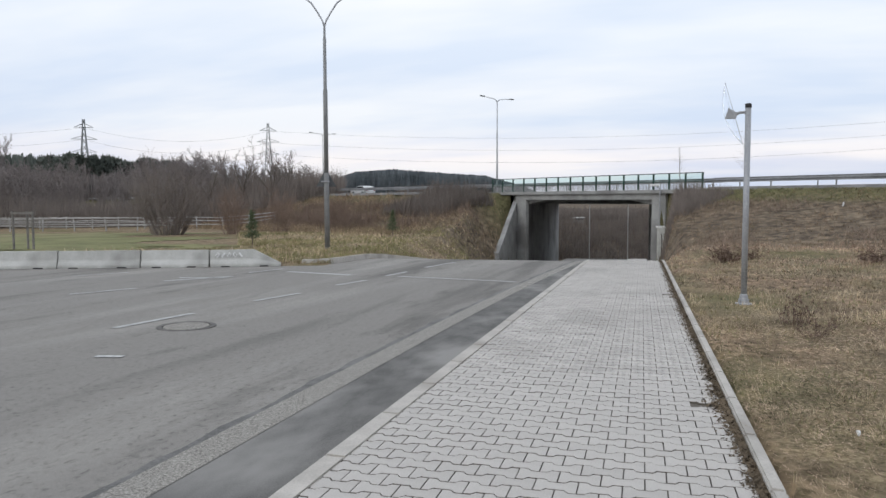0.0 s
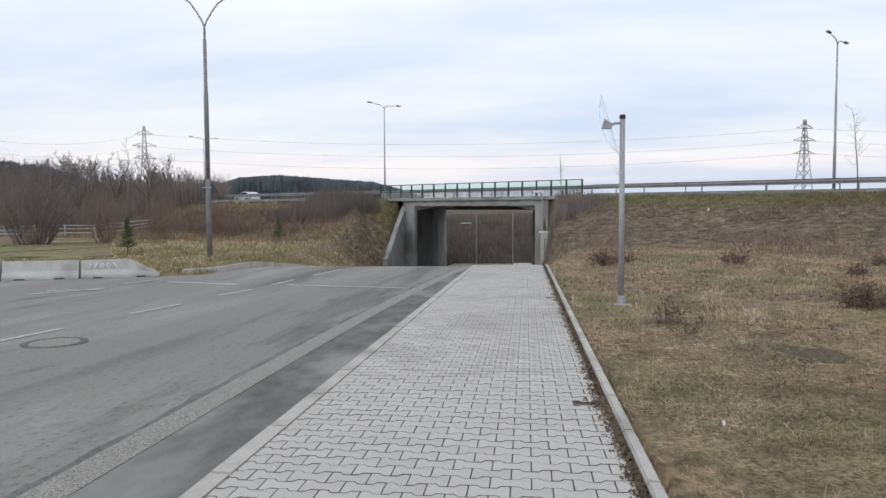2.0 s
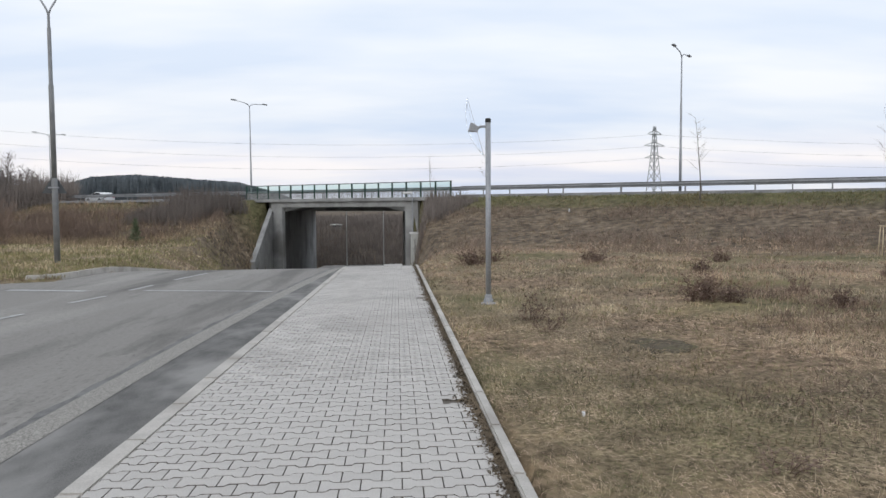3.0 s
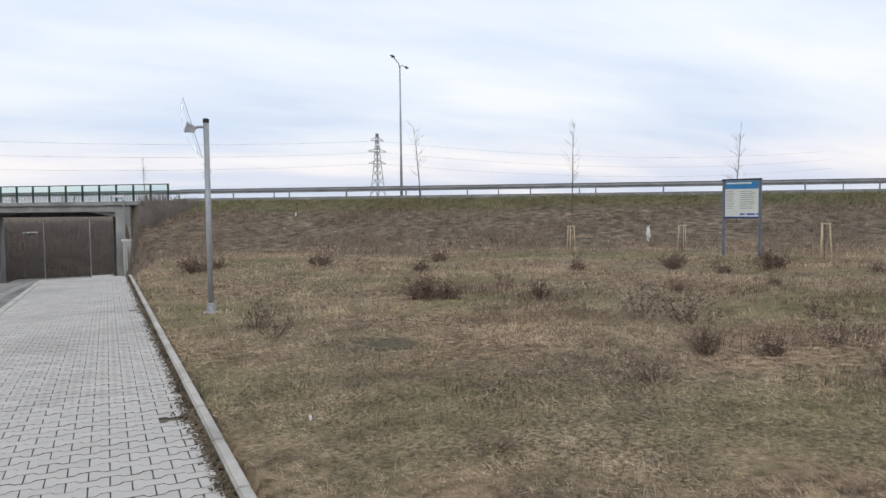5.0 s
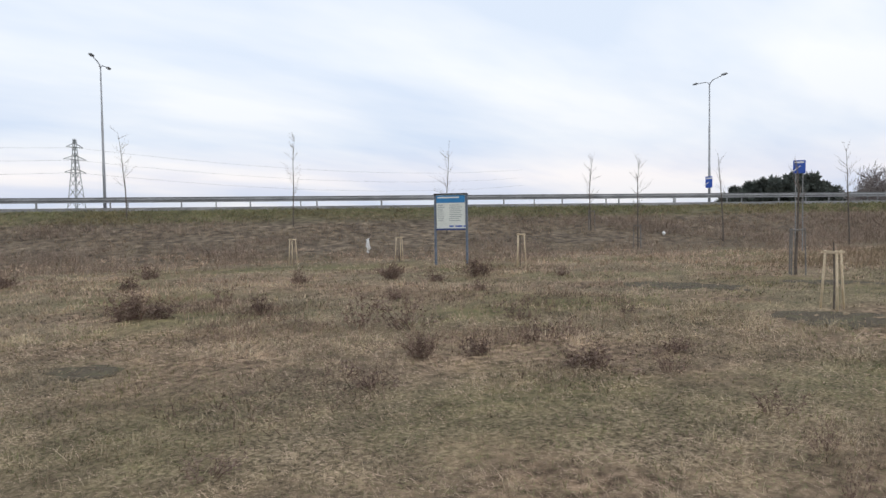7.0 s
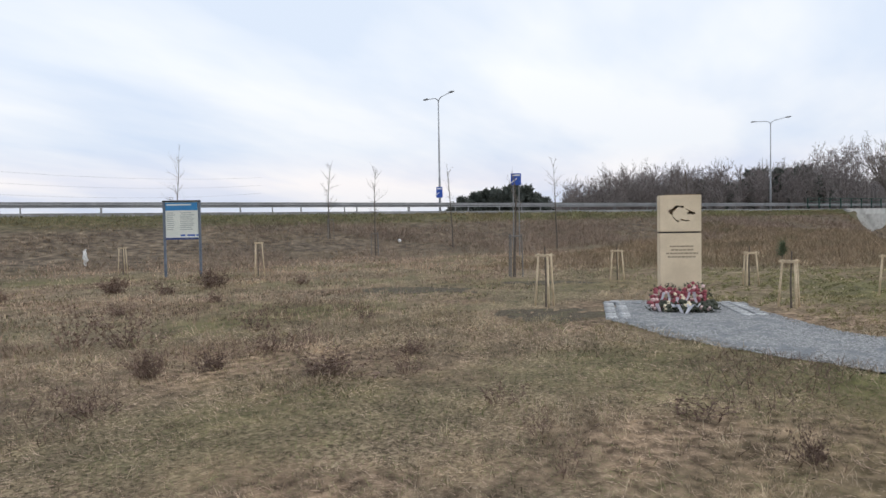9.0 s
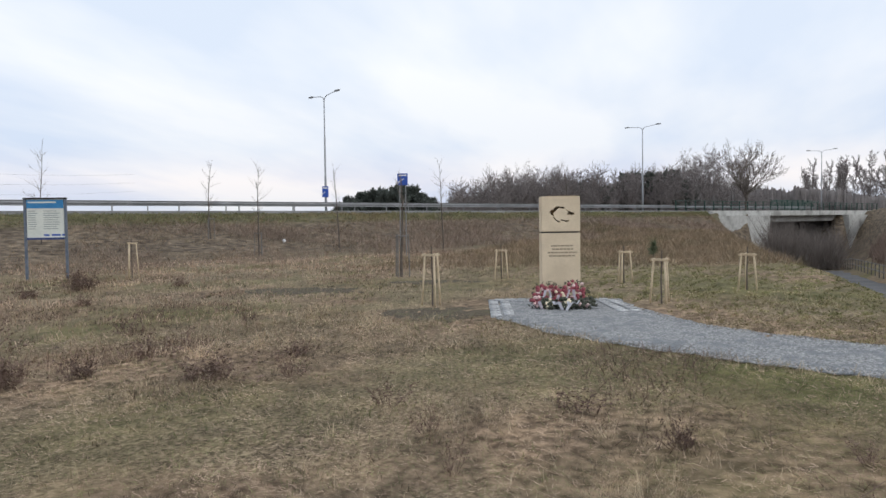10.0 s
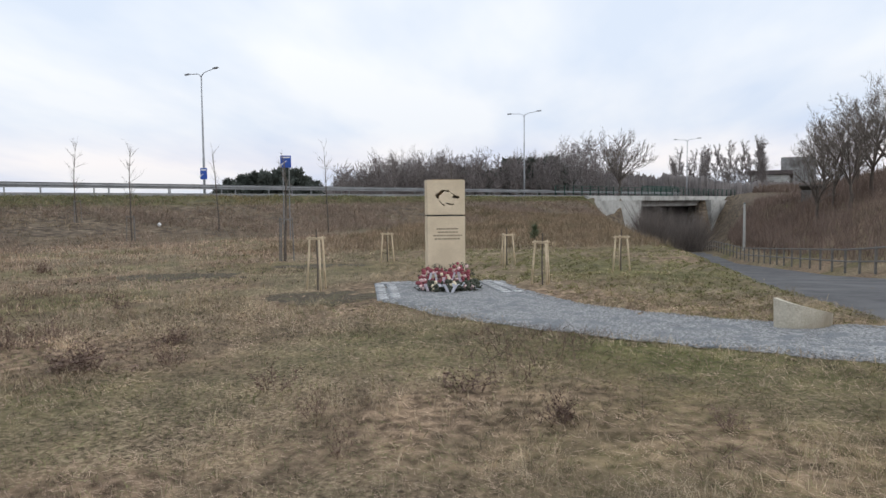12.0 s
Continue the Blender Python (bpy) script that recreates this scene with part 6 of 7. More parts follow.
def stand(name, spots, templates, seed, material, label):
    """Many trees far off, as one mass; spots: x, y, height."""
    rng = np.random.default_rng(seed)
    allsegs = []
    for x, y, h in spots:
        t = templates[rng.integers(len(templates))].copy()
        a = rng.uniform(0, 6.283)
        k = h / 10
        c, s = math.cos(a) * k, math.sin(a) * k
        for o in (0, 3):
            xx, yy = t[:, o].copy(), t[:, o + 1].copy()
            t[:, o], t[:, o + 1], t[:, o + 2] = x + xx * c - yy * s, y + xx * s + yy * c, land_z(x, y) + t[:, o + 2] * k
        far = math.hypot(x, y)
        t[:, 6:8] = np.maximum(t[:, 6:8] * k, 0.00019 * far)
        allsegs.append(t)
    tagged(slivers(name, np.concatenate(allsegs), material, None, seed), label, "trees", kind="stuff")


def polar(az, r):
    return r * math.sin(radians(az)), r * math.cos(radians(az))


def spots(seed, n, az0, az1, r0, r1, h):
    rng = random.Random(seed)
    out = []
    for _ in range(n):
        az = rng.uniform(az0, az1)
        r = rng.uniform(r0, r1)
        x, y = polar(az, r)
        out.append((x, y, (h(az) * r / r1 + 1.5) * rng.uniform(0.72, 1.0)))
    return out


def lerp_h(table):
    xs, hs = zip(*table)
    return lambda az: float(np.interp(az, xs, hs))


LEFT_H = lerp_h([(-50, 10.6), (-46, 10.6), (-39, 9.8), (-34, 8.6), (-30, 6.8), (-26, 5.0)])
RIGHT_H = lerp_h([(73, 7.0), (77, 9.0), (80, 10.5), (86, 11.0), (90, 10.5), (95, 11.0), (99, 9.0), (103, 8.0)])
stand("bare_woodland", spots(1, 120, -50, -25, 105, 185, LEFT_H), TEMPLATES, 1, M_TWIG_HAZED, "dense grey-brown leafless woodland beyond the paddock")
stand("conifer_woodland", spots(2, 300, -50, -30, 200, 212, lambda az: LEFT_H(az) * 1.06), CONIFERS, 2, M_CONIFER_HAZED, "dark conifers along the woodland skyline")
stand("bare_woodland", spots(3, 120, 76, 103, 125, 160, RIGHT_H), TEMPLATES, 3, M_TWIG_HAZED, "dense brown leafless woodland beyond the highway")
stand("conifer_woodland", spots(4, 90, 67, 74.5, 140, 150, lerp_h([(66.5, 4.0), (69, 7.0), (72.5, 8.6), (74.5, 5.5)])), CONIFERS, 4, M_CONIFER_HAZED, "dark green conifers beyond the highway")
stand("conifer_woodland", spots(41, 12, 84, 94, 150, 158, RIGHT_H), CONIFERS, 5, M_CONIFER_HAZED, "scattered dark conifers in the far woodland")
stand("poplar_row", spots(5, 26, 102, 108, 190, 230, lambda az: 16.0), [TEMPLATES[2], TEMPLATES[5]], 5, M_TWIG_HAZED, "distant row of slim bare poplars")
stand("bare_woodland", spots(6, 26, -49, -46.5, 90, 120, lambda az: 13.0), [TEMPLATES[2], TEMPLATES[5]], 6, M_TWIG_HAZED, "slim bare poplars at the woodland edge")


def backing(name, az0, az1, r, table, seed, material, label, step=0.05, jag=0.06):
    """The solid dark mass of a far wood, with a ragged top."""
    rng = np.random.default_rng(seed)
    az = np.arange(az0, az1, step)
    h = np.interp(az, *zip(*table))
    n = len(az)
    rough = np.convolve(rng.normal(0, 1, n + 8), np.ones(4) / 4, "valid")[:n] + rng.normal(0, 0.5, n)
    top = h * (1 + jag * rough)
    rows = []
    for dr, k in ((0, -0.4), (4, 0.55), (9, 0.85), (14, 1.0), (40, 0.9)):
        rr = r + dr + rng.uniform(-1.5, 1.5, n)
        x, y = rr * np.sin(np.radians(az)), rr * np.cos(np.radians(az))
        rows.append(np.stack([x, y, top * k - 3 * (k < 0)], -1))
    verts = np.concatenate(rows)
    i, j = np.meshgrid(np.arange(len(rows) - 1), np.arange(n - 1), indexing="ij")
    a = i * n + j
    faces = np.stack([a, a + 1, a + n + 1, a + n], -1).reshape(-1, 4)
    tagged(mesh_arrays(name, verts, faces, material), label, "woods", kind="stuff")


# skyline hills: the blue-grey of distant air is put into the base colour
M_HAZE_WOOD = mat("haze_tinted_far_conifers", (0.075, 0.090, 0.10), (0.12, 0.135, 0.145), 0.08, 0.95, 0.0, 0.6)
# brown of the far woods, paled in the colour to imitate haze
M_BROWN_WOOD = mat("haze_paled_brown_wood", (0.145, 0.127, 0.12), (0.21, 0.187, 0.177), 0.12, 0.95, 0.0, 1.1)
backing("far_woods", -52, -24, 190, [(-52, 10.0), (-46, 10.0), (-39, 9.4), (-34, 7.6), (-29, 4.8), (-24, 3.2)], 1, M_BROWN_WOOD, "brown mass of the wood beyond the paddock")
backing("far_hill", -26, -7, 420, [(-26, 7), (-25, 10), (-23.4, 15), (-22, 18.6), (-19, 20.0), (-15, 17.6), (-12, 16.2), (-9, 10.0), (-7, 3)], 2, M_HAZE_WOOD, "wooded hill on the skyline with haze painted into its colour", 0.03, 0.015)
backing("far_woods", -50, -30, 214, [(-50, 14.0), (-46, 14.2), (-39, 13.2), (-34, 10.8), (-30, 7.6)], 8, M_CONIFER_HAZED, "dark conifer skyline of the far wood", 0.04, 0.05)
backing("far_woods", 67, 74.6, 150, [(67, 1.5), (68.5, 4.5), (70, 6.2), (72.5, 7.2), (74.0, 5.0), (74.6, 2.0)], 9, M_CONIFER_HAZED, "dark mass of conifers beyond the highway", 0.04, 0.06)
backing("far_hill", -34, -24, 350, [(-34, 9), (-29, 9), (-26, 8), (-24, 6)], 4, M_HAZE_WOOD, "wooded hill on the skyline with haze painted into its colour", 0.03, 0.03)
backing("far_woods", 72.5, 103, 165, [(72.5, 3.5), (75, 5.5), (78, 8.0), (81, 9.8), (87, 10.2), (92, 9.4), (95, 9.8), (99, 8.0), (103, 6.5)], 3, M_BROWN_WOOD, "brown mass of the wood beyond the highway")
backing("far_woods", 101, 150, 150, [(101, 7.6), (104, 6.4), (106, 5.2), (112, 5.4), (120, 6.0), (150, 6)], 5, M_BROWN_WOOD, "brown mass of the wood behind the side road")


def big_tree(x, y, h, seed, label, spread=1.0, limbs=8, kids=3):
    far = math.hypot(x, y)
    wood, twigs = broad_tree(h, seed, spread, limbs, kids)
    ob = thing("bare_tree", (x, y, land_z(x, y)), label, "tree", group="bare trees")
    sticks("trunk", wood, M_BARK, ob, 5)
    slivers("crown", twigs, M_TWIG, ob, seed, 0.00016 * far)


x, y = polar(97.9, 118)
big_tree(x, y, 9.8, 61, "broad bare old tree behind the highway bridge", 1.15, 10)
for k, (az, r, h) in enumerate(((111.4, 66, 6.6), (112.4, 70, 7.0), (113.4, 64, 6.8), (114.6, 68, 7.8), (115.8, 66, 7.8), (117.4, 70, 8.0), (111.8, 78, 7.0), (113.8, 80, 8.0))):
    x, y = polar(az, r)
    big_tree(x, y, h, 70 + k, "tall bare tree standing above the side road", 0.8, 7)
for k, (az, r, h) in enumerate(((-28.5, 92, 7.0), (-30.5, 96, 7.5), (-33.0, 98, 7.0), (-36.0, 92, 6.5), (-27.0, 100, 5.5))):
    x, y = polar(az, r)
    big_tree(x, y, h, 90 + k, "bare leafless tree at the paddock edge", 0.8, 5, 2)


def pylon(x, y, top, seed):
    ob = thing("power_pylon", (x, y, -2.0), "steel lattice power pylon on the skyline", "pylon", group="power pylons", turn=seed)
    H = top + 2.0
    w = lambda t: 2.6 * (1 - t) ** 1.25 + 0.35
    legs, braces, arms = [], [], []
    lev = [0, 0.14, 0.27, 0.38, 0.48, 0.57, 0.65, 0.72, 0.79, 0.86, 0.93, 1.0]
    cs = ((-1, -1), (1, -1), (1, 1), (-1, 1))
    for a, b in zip(lev, lev[1:]):
        for i, (sx, sy) in enumerate(cs):
            tx, ty = cs[(i + 1) % 4]
            legs.append((sx * w(a), sy * w(a), a * H, sx * w(b), sy * w(b), b * H, 0.16, 0.15))
            braces.append((sx * w(a), sy * w(a), a * H, tx * w(b), ty * w(b), b * H, 0.085, 0.085))
            braces.append((tx * w(a), ty * w(a), a * H, sx * w(b), sy * w(b), b * H, 0.085, 0.085))
    for t, L in ((0.64, 4.6), (0.78, 4.9), (0.91, 3.6)):
        for sx in (-1, 1):
            for sy in (-0.5, 0.5):
                arms.append((sx * 0.4, sy, t * H, sx * L, 0, t * H, 0.11, 0.08))
                arms.append((sx * 0.4, sy, t * H + 1.4, sx * L, 0, t * H, 0.09, 0.08))
    sticks("tower_frame", legs, M_PYLON, ob, 4)
    tagged(sticks("lattice_bracing", braces, M_PYLON, ob, 3), kind="stuff")
    for k in range(6):
        sticks("cross_arm", arms[4 * k:4 * k + 4], M_PYLON, ob, 4)


# lattice steel with the distance haze already in its grey
M_PYLON = mat("haze_tinted_lattice", (0.22, 0.24, 0.25), (0.30, 0.32, 0.33), 0.5, 0.7, 0.0, 4)
pylon(-217.5, 248, 34.6, 30)
pylon(-158, 289.8, 35.4, 30)
pylon(101.2, 282.4, 32.3, 20)


def power_lines():
    towers = [(-330, 170, 34.0), (-217.5, 248, 34.6), (-158, 289.8, 35.4), (101.2, 282.4, 32.3), (360, 275, 34)]
    segs = []
    for (ax, ay, az), (bx, by, bz) in zip(towers, towers[1:]):
        for t in (0.62, 0.76, 0.9):
            n = 14
            pts = [(ax + (bx - ax) * k / n, ay + (by - ay) * k / n, (az + (bz - az) * k / n) * t - 5.0 * 4 * (k / n) * (1 - k / n)) for k in range(n + 1)]
            segs += [(*p, *q, 0.03, 0.03) for p, q in zip(pts, pts[1:])]
    ob = sticks("power_lines", segs, M_DARK, None, 3)
    tagged(ob, "thin dark overhead power lines between pylons", "cables")


power_lines()


def distant_buildings():
    ob = thing("factory_building", (*polar(108.5, 290), -2.0), "long low factory with a dull brown roof far off", "building", turn=-20)
    bm = bmesh.new()
    box(bm, -22, 20, -6, 6, -4, 12.2, 0.2)
    part("wall", bm, M_CONC_L, ob)
    bm = bmesh.new()
    box(bm, -23, 21, -7, 7, 12.2, 13.6, 0.2)
    part("roof", bm, M_BRICK, ob, "dull brown roof edge")
    for k in range(14):
        bm = bmesh.new()
        box(bm, -20 + k * 2.8, -18.4 + k * 2.8, -6.1, -6.0, 7.6, 10.6)
        part("window", bm, M_CAR_GLASS, ob)
    block = thing("office_block", (*polar(110.2, 320), 0.6), "pale grey flat-roofed office block far off", "building", turn=-20)
    bm = bmesh.new()
    box(bm, -9.8, 9.8, -6, 6, -6, 17.5, 0.2)
    part("wall", bm, M_CONC, block)
    for j in range(3):
        for k in range(7):
            bm = bmesh.new()
            box(bm, -9.2 + k * 2.7, -7.4 + k * 2.7, -6.1, -6.0, 8.2 + j * 3.0, 9.8 + j * 3.0)
            part("window", bm, M_CAR_GLASS, block)
    hut = thing("shed", (*polar(111.0, 84), land_z(*polar(111.0, 84))), "old timber shed with a lean-to roof among bushes", "shed", turn=-25)
    bm = bmesh.new()
    box(bm, -1.5, 1.5, -0.8, 0.8, -0.3, 0.95, 0.03)
    part("wall", bm, M_WOOD_OLD, hut)
    bm = bmesh.new()
    prism(bm, [(-1.8, -1.1), (1.7, -1.1), (1.7, 1.0), (-1.8, 1.0)], [1.35, 0.952, 0.952, 1.35], [1.47, 1.07, 1.07, 1.47])
    part("roof", bm, M_WOOD_OLD, hut)
    px_, py_ = polar(106.7, 70)
    pole = thing("utility_pole", (px_, py_, land_z(px_, py_)), "slim grey utility pole on the brown bank", "utility pole")
    bm = bmesh.new()
    tube(bm, [(0, 0, -0.3), (0, 0, 1.2 - land_z(px_, py_))], [0.13, 0.09], 8)
    part("shaft", bm, M_CONC_L, pole)
    bm = bmesh.new()
    lathe(bm, [(0.0, 0.1), (0.11, 0.06), (0.11, 0.0)], 8)
    bmesh.ops.translate(bm, vec=(0, 0, 1.2 - land_z(px_, py_)), verts=bm.verts)
    part("cap", bm, M_DULL, pole)
    house = thing("hut", (-9.2, 112.0, land_z(-9.2, 112.0) + 0.25), "small pale hut on the bank beyond the underpass", "hut")
    house.scale = (0.6, 0.6, 0.4)
    bm = bmesh.new()
    box(bm, -1.3, 1.3, -1, 1, -2.6, 0.35, 0.05)
    part("wall", bm, M_CONC, house)
    bm = bmesh.new()
    prism(bm, [(-1.5, -1.2), (1.5, -1.2), (1.5, 1.2), (-1.5, 1.2)], 0.35, [0.45, 0.45, 0.75, 0.75])
    part("roof", bm, M_CONC_L, house)
    for k in range(3):
        bm = bmesh.new()
        box(bm, -1.0 + k * 0.75, -0.5 + k * 0.75, -1.03, -1.0, -0.25, 0.15)
        part("window", bm, M_CAR_GLASS, house)


M_BRICK = mat("dull_brown_cladding", (0.10, 0.085, 0.085), (0.15, 0.125, 0.12), 0.6, 0.85, 0.0, 6)
distant_buildings()


# ---------------------------------------------------------------- grass, weeds and thickets
def lattice(x, y, scale, seed):
    """Smooth value noise from 0 to 1."""
    rng = np.random.default_rng(seed)
    tab = rng.random((256, 256))
    u, v = x * scale + 1000, y * scale + 1000
    i, j = np.floor(u).astype(int), np.floor(v).astype(int)
    fu, fv = u - i, v - j
    fu, fv = fu * fu * (3 - 2 * fu), fv * fv * (3 - 2 * fv)
    g = lambda a, b: tab[a % 256, b % 256]
    return (g(i, j) * (1 - fu) + g(i + 1, j) * fu) * (1 - fv) + (g(i, j + 1) * (1 - fu) + g(i + 1, j + 1) * fu) * fv


def patch(x, y, scale, seed):
    return 0.55 * lattice(x, y, scale, seed) + 0.3 * lattice(x, y, scale * 2.3, seed + 1) + 0.15 * lattice(x, y, scale * 5.1, seed + 2)


def is_grass(x, y):
    d2, _ = road2_near(x, y)
    p = x * NRM[0] + y * NRM[1]
    ok = ~on_asphalt(x, y) & ~((x > -2.0) & (x < 0.76)) & ~in_path(x, y) & (d2 > 2.9) & (p < 44.5)
    ok &= ~((x > -10.0) & (x < 0.8) & (y > 22))
    ok &= ~((x > 11.0) & (x < 12.9) & (y > 0.2) & (y < 2.2))
    for sx, sy, ax, ay in SOIL:
        ok &= (lattice(x, y, 15.0, 78) > 0.5) | (((x - sx) / ax) ** 2 + ((y - sy) / ay) ** 2 > 0.6 + 0.7 * lattice(x, y, 6.0, 77))
    return ok


M_MATTED = mat("dark_matted_grass", (0.085, 0.066, 0.045), (0.17, 0.13, 0.088), 1.0, 0.9, 0.0, 9, spread=0.3)


def blades(name, count, seed, r0, r1, keep, height, width, material, label, az0=-52, az1=140, lean=0.5, power=1.0):
    """Blades of grass as slim bent leaves; keep(x, y) gives the chance of each."""
    rng = np.random.default_rng(seed)
    u = rng.random(count)
    r = (r0 ** power + u * (r1 ** power - r0 ** power)) ** (1 / power)
    a = np.radians(rng.uniform(az0, az1, count))
    # tufts: blades gather round shared roots
    x, y = r * np.sin(a), r * np.cos(a)
    ix, iy = np.round(x / 0.22 + rng.normal(0, 0.2, count)).astype(int), np.round(y / 0.22 + rng.normal(0, 0.2, count)).astype(int)
    shift_x, shift_y = rng.uniform(-0.5, 0.5, (509, 509)), rng.uniform(-0.5, 0.5, (509, 509))
    tx, ty = (ix + shift_x[ix % 509, iy % 509]) * 0.22, (iy + shift_y[ix % 509, iy % 509]) * 0.22
    pull = rng.random(count) * 0.75
    x, y = x + (tx - x) * pull, y + (ty - y) * pull
    ok = is_grass(x, y) & (rng.random(count) < keep(x, y))
    x, y, r = x[ok], y[ok], np.hypot(x[ok], y[ok])
    n = len(x)
    z = land(x, y) - 0.01
    h = height(x, y) * rng.uniform(0.45, 1.25, n)
    w = width * np.maximum(1.0, r / 4.5) * rng.uniform(0.7, 1.3, n)
    ang = rng.uniform(0, 6.283, n)
    dx, dy = np.cos(ang), np.sin(ang)
    ln = np.abs(rng.normal(0, lean, n)) + 0.1
    face = rng.uniform(0, 6.283, n)
    wx, wy = np.cos(face) * w, np.sin(face) * w
    v = np.empty((n, 5, 3))
    v[:, 0] = np.stack([x - wx, y - wy, z], -1)
    v[:, 1] = np.stack([x + wx, y + wy, z], -1)
    mx, my, mz = x + dx * h * ln * 0.35, y + dy * h * ln * 0.35, z + h * 0.62
    v[:, 2] = np.stack([mx + wx * 0.7, my + wy * 0.7, mz], -1)
    v[:, 3] = np.stack([mx - wx * 0.7, my - wy * 0.7, mz], -1)
    v[:, 4] = np.stack([x + dx * h * ln, y + dy * h * ln, z + h * np.clip(1.05 - 0.35 * ln, 0.45, 1)], -1)
    tri = np.array([(0, 1, 2), (0, 2, 3), (3, 2, 4)])
    faces = (np.arange(n)[:, None, None] * 5 + tri).reshape(-1, 3)
    tagged(mesh_arrays(name, v.reshape(-1, 3), faces, material), label, "grass", kind="stuff")


def bed_zone(x, y):
    """Trodden, half-bare ground round the newly planted trees."""
    return np.exp(-(((x - 14.5) / 4.5) ** 2 + ((y - 5.0) / 3.0) ** 2))


def brown_zone(x, y):
    """Where tall brown dead grass stands."""
    return (1 - 0.85 * bed_zone(x, y)) * np.clip(smooth(3.0, 7.0, x) * smooth(2.0, 6.5, y) * 1.0 + 0.6 * smooth(16, 22, y), 0, 1) * smooth(0.22, 0.42, patch(x, y, 0.16, 31))


def lawn_zone(x, y):
    """The short grass between the path and the side road."""
    return smooth(0.4, -0.3, y - 0.77 * (x - 9.8) + 1.24) * smooth(2.0, 0.6, y - 0.1 * (x - 12)) * smooth(24, 17, x)


def green_zone(x, y):
    base = 0.95 * smooth(0.46, 0.64, patch(x, y, 0.45, 51)) * (1 - 0.92 * brown_zone(x, y)) * (1 - 0.6 * smooth(10, 15, y)) * (1 - 0.35 * smooth(5.5, 7, x))
    strip_ = 0.95 * np.exp(-((x - 21.6 + 0.15 * (y - 19)) / 1.5) ** 2) * smooth(13.5, 16, y) * smooth(25, 22, y)
    return np.clip(base + strip_ + 0.55 * bed_zone(x, y) * smooth(0.4, 0.6, patch(x, y, 0.6, 53)) + 0.95 * lawn_zone(x, y), 0, 1)


def clumps(x, y):
    """Tufts and hollows about a hand to a step across."""
    return (0.2 + 0.8 * smooth(0.40, 0.60, patch(x, y, 1.7, 131))) * (0.25 + 0.75 * smooth(0.36, 0.52, patch(x, y, 0.55, 135)))


blades("dead_grass", 210000, 1, 1.7, 30, lambda x, y: 0.8 * clumps(x, y) * (1 - 0.6 * green_zone(x, y)) * (1 - 0.7 * bed_zone(x, y)) * (1 - 0.92 * lawn_zone(x, y)) * (0.22 + 0.78 * smooth(0.40, 0.60, patch(x, y, 0.4, 61))), lambda x, y: 0.05 + 0.11 * patch(x, y, 0.5, 71), 0.0016, M_STRAW, "straw-coloured dead grass in tufts", lean=0.95)
blades("brown_grass", 300000, 2, 3.0, 34, lambda x, y: (0.06 + 0.8 * brown_zone(x, y)) * clumps(x, y) * (1 - 0.9 * lawn_zone(x, y)), lambda x, y: 0.06 + 0.09 * brown_zone(x, y), 0.0016, M_STRAW3, "pale brown dead grass in soft drifts", lean=0.85)
blades("green_grass", 190000, 3, 1.7, 33, lambda x, y: 0.08 + 0.85 * green_zone(x, y) * clumps(x, y), lambda x, y: 0.04 + 0.045 * patch(x, y, 0.8, 91), 0.0019, M_GREEN_GRASS, "short green winter grass in patches", lean=1.0)
blades("lawn_grass", 160000, 9, 6.5, 25, lambda x, y: 0.9 * lawn_zone(x, y), lambda x, y: 0.022 + 0.016 * patch(x, y, 0.8, 97), 0.0036, M_LAWN_BLADES, "short dull green grass between path and side road", az0=78, az1=125, lean=1.2)
blades("lawn_straw", 50000, 10, 6.5, 25, lambda x, y: 0.4 * lawn_zone(x, y) * smooth(0.42, 0.6, patch(x, y, 0.7, 98)), lambda x, y: 0.025 + 0.02 * patch(x, y, 0.8, 99), 0.0024, M_STRAW, "dead straw mixed into the short lawn", az0=78, az1=125, lean=1.3)
blades("verge_grass", 24000, 4, 18, 60, lambda x, y: (x < -8) * 0.9 * ((np.hypot(x, y) < 34) | (x > -0.6 * y)), lambda x, y: 0.12 + 0.3 * patch(x, y, 0.35, 93) ** 2, 0.0018, M_STRAW, "rough yellow-green verge grass", az0=-52, az1=-8, lean=0.7)
blades("verge_grass", 95000, 14, 18, 60, lambda x, y: (x < -8) * 0.9 * ((np.hypot(x, y) < 34) | (x > -0.6 * y)) * smooth(0.3, 0.5, patch(x, y, 0.3, 94)), lambda x, y: 0.10 + 0.12 * patch(x, y, 0.35, 95), 0.0018, M_LAWN_BLADES, "rough green verge grass", az0=-52, az1=-8, lean=0.7)
blades("long_dead_grass", 110000, 6, 1.7, 13, lambda x, y: clumps(x, y) * (0.12 + 0.88 * smooth(0.42, 0.62, patch(x, y, 0.8, 41))), lambda x, y: 0.08 + 0.08 * patch(x, y, 0.7, 42), 0.0011, M_STRAW, "long pale bent dead grass blades", lean=1.4)
blades("matted_grass", 170000, 7, 2.0, 24, lambda x, y: 0.95 * smooth(0.48, 0.58, patch(x, y, 0.75, 45)) * (1 - lawn_zone(x, y)), lambda x, y: 0.05 + 0 * x, 0.0017, M_MATTED, "dark matted wet grass in patches", lean=1.3)


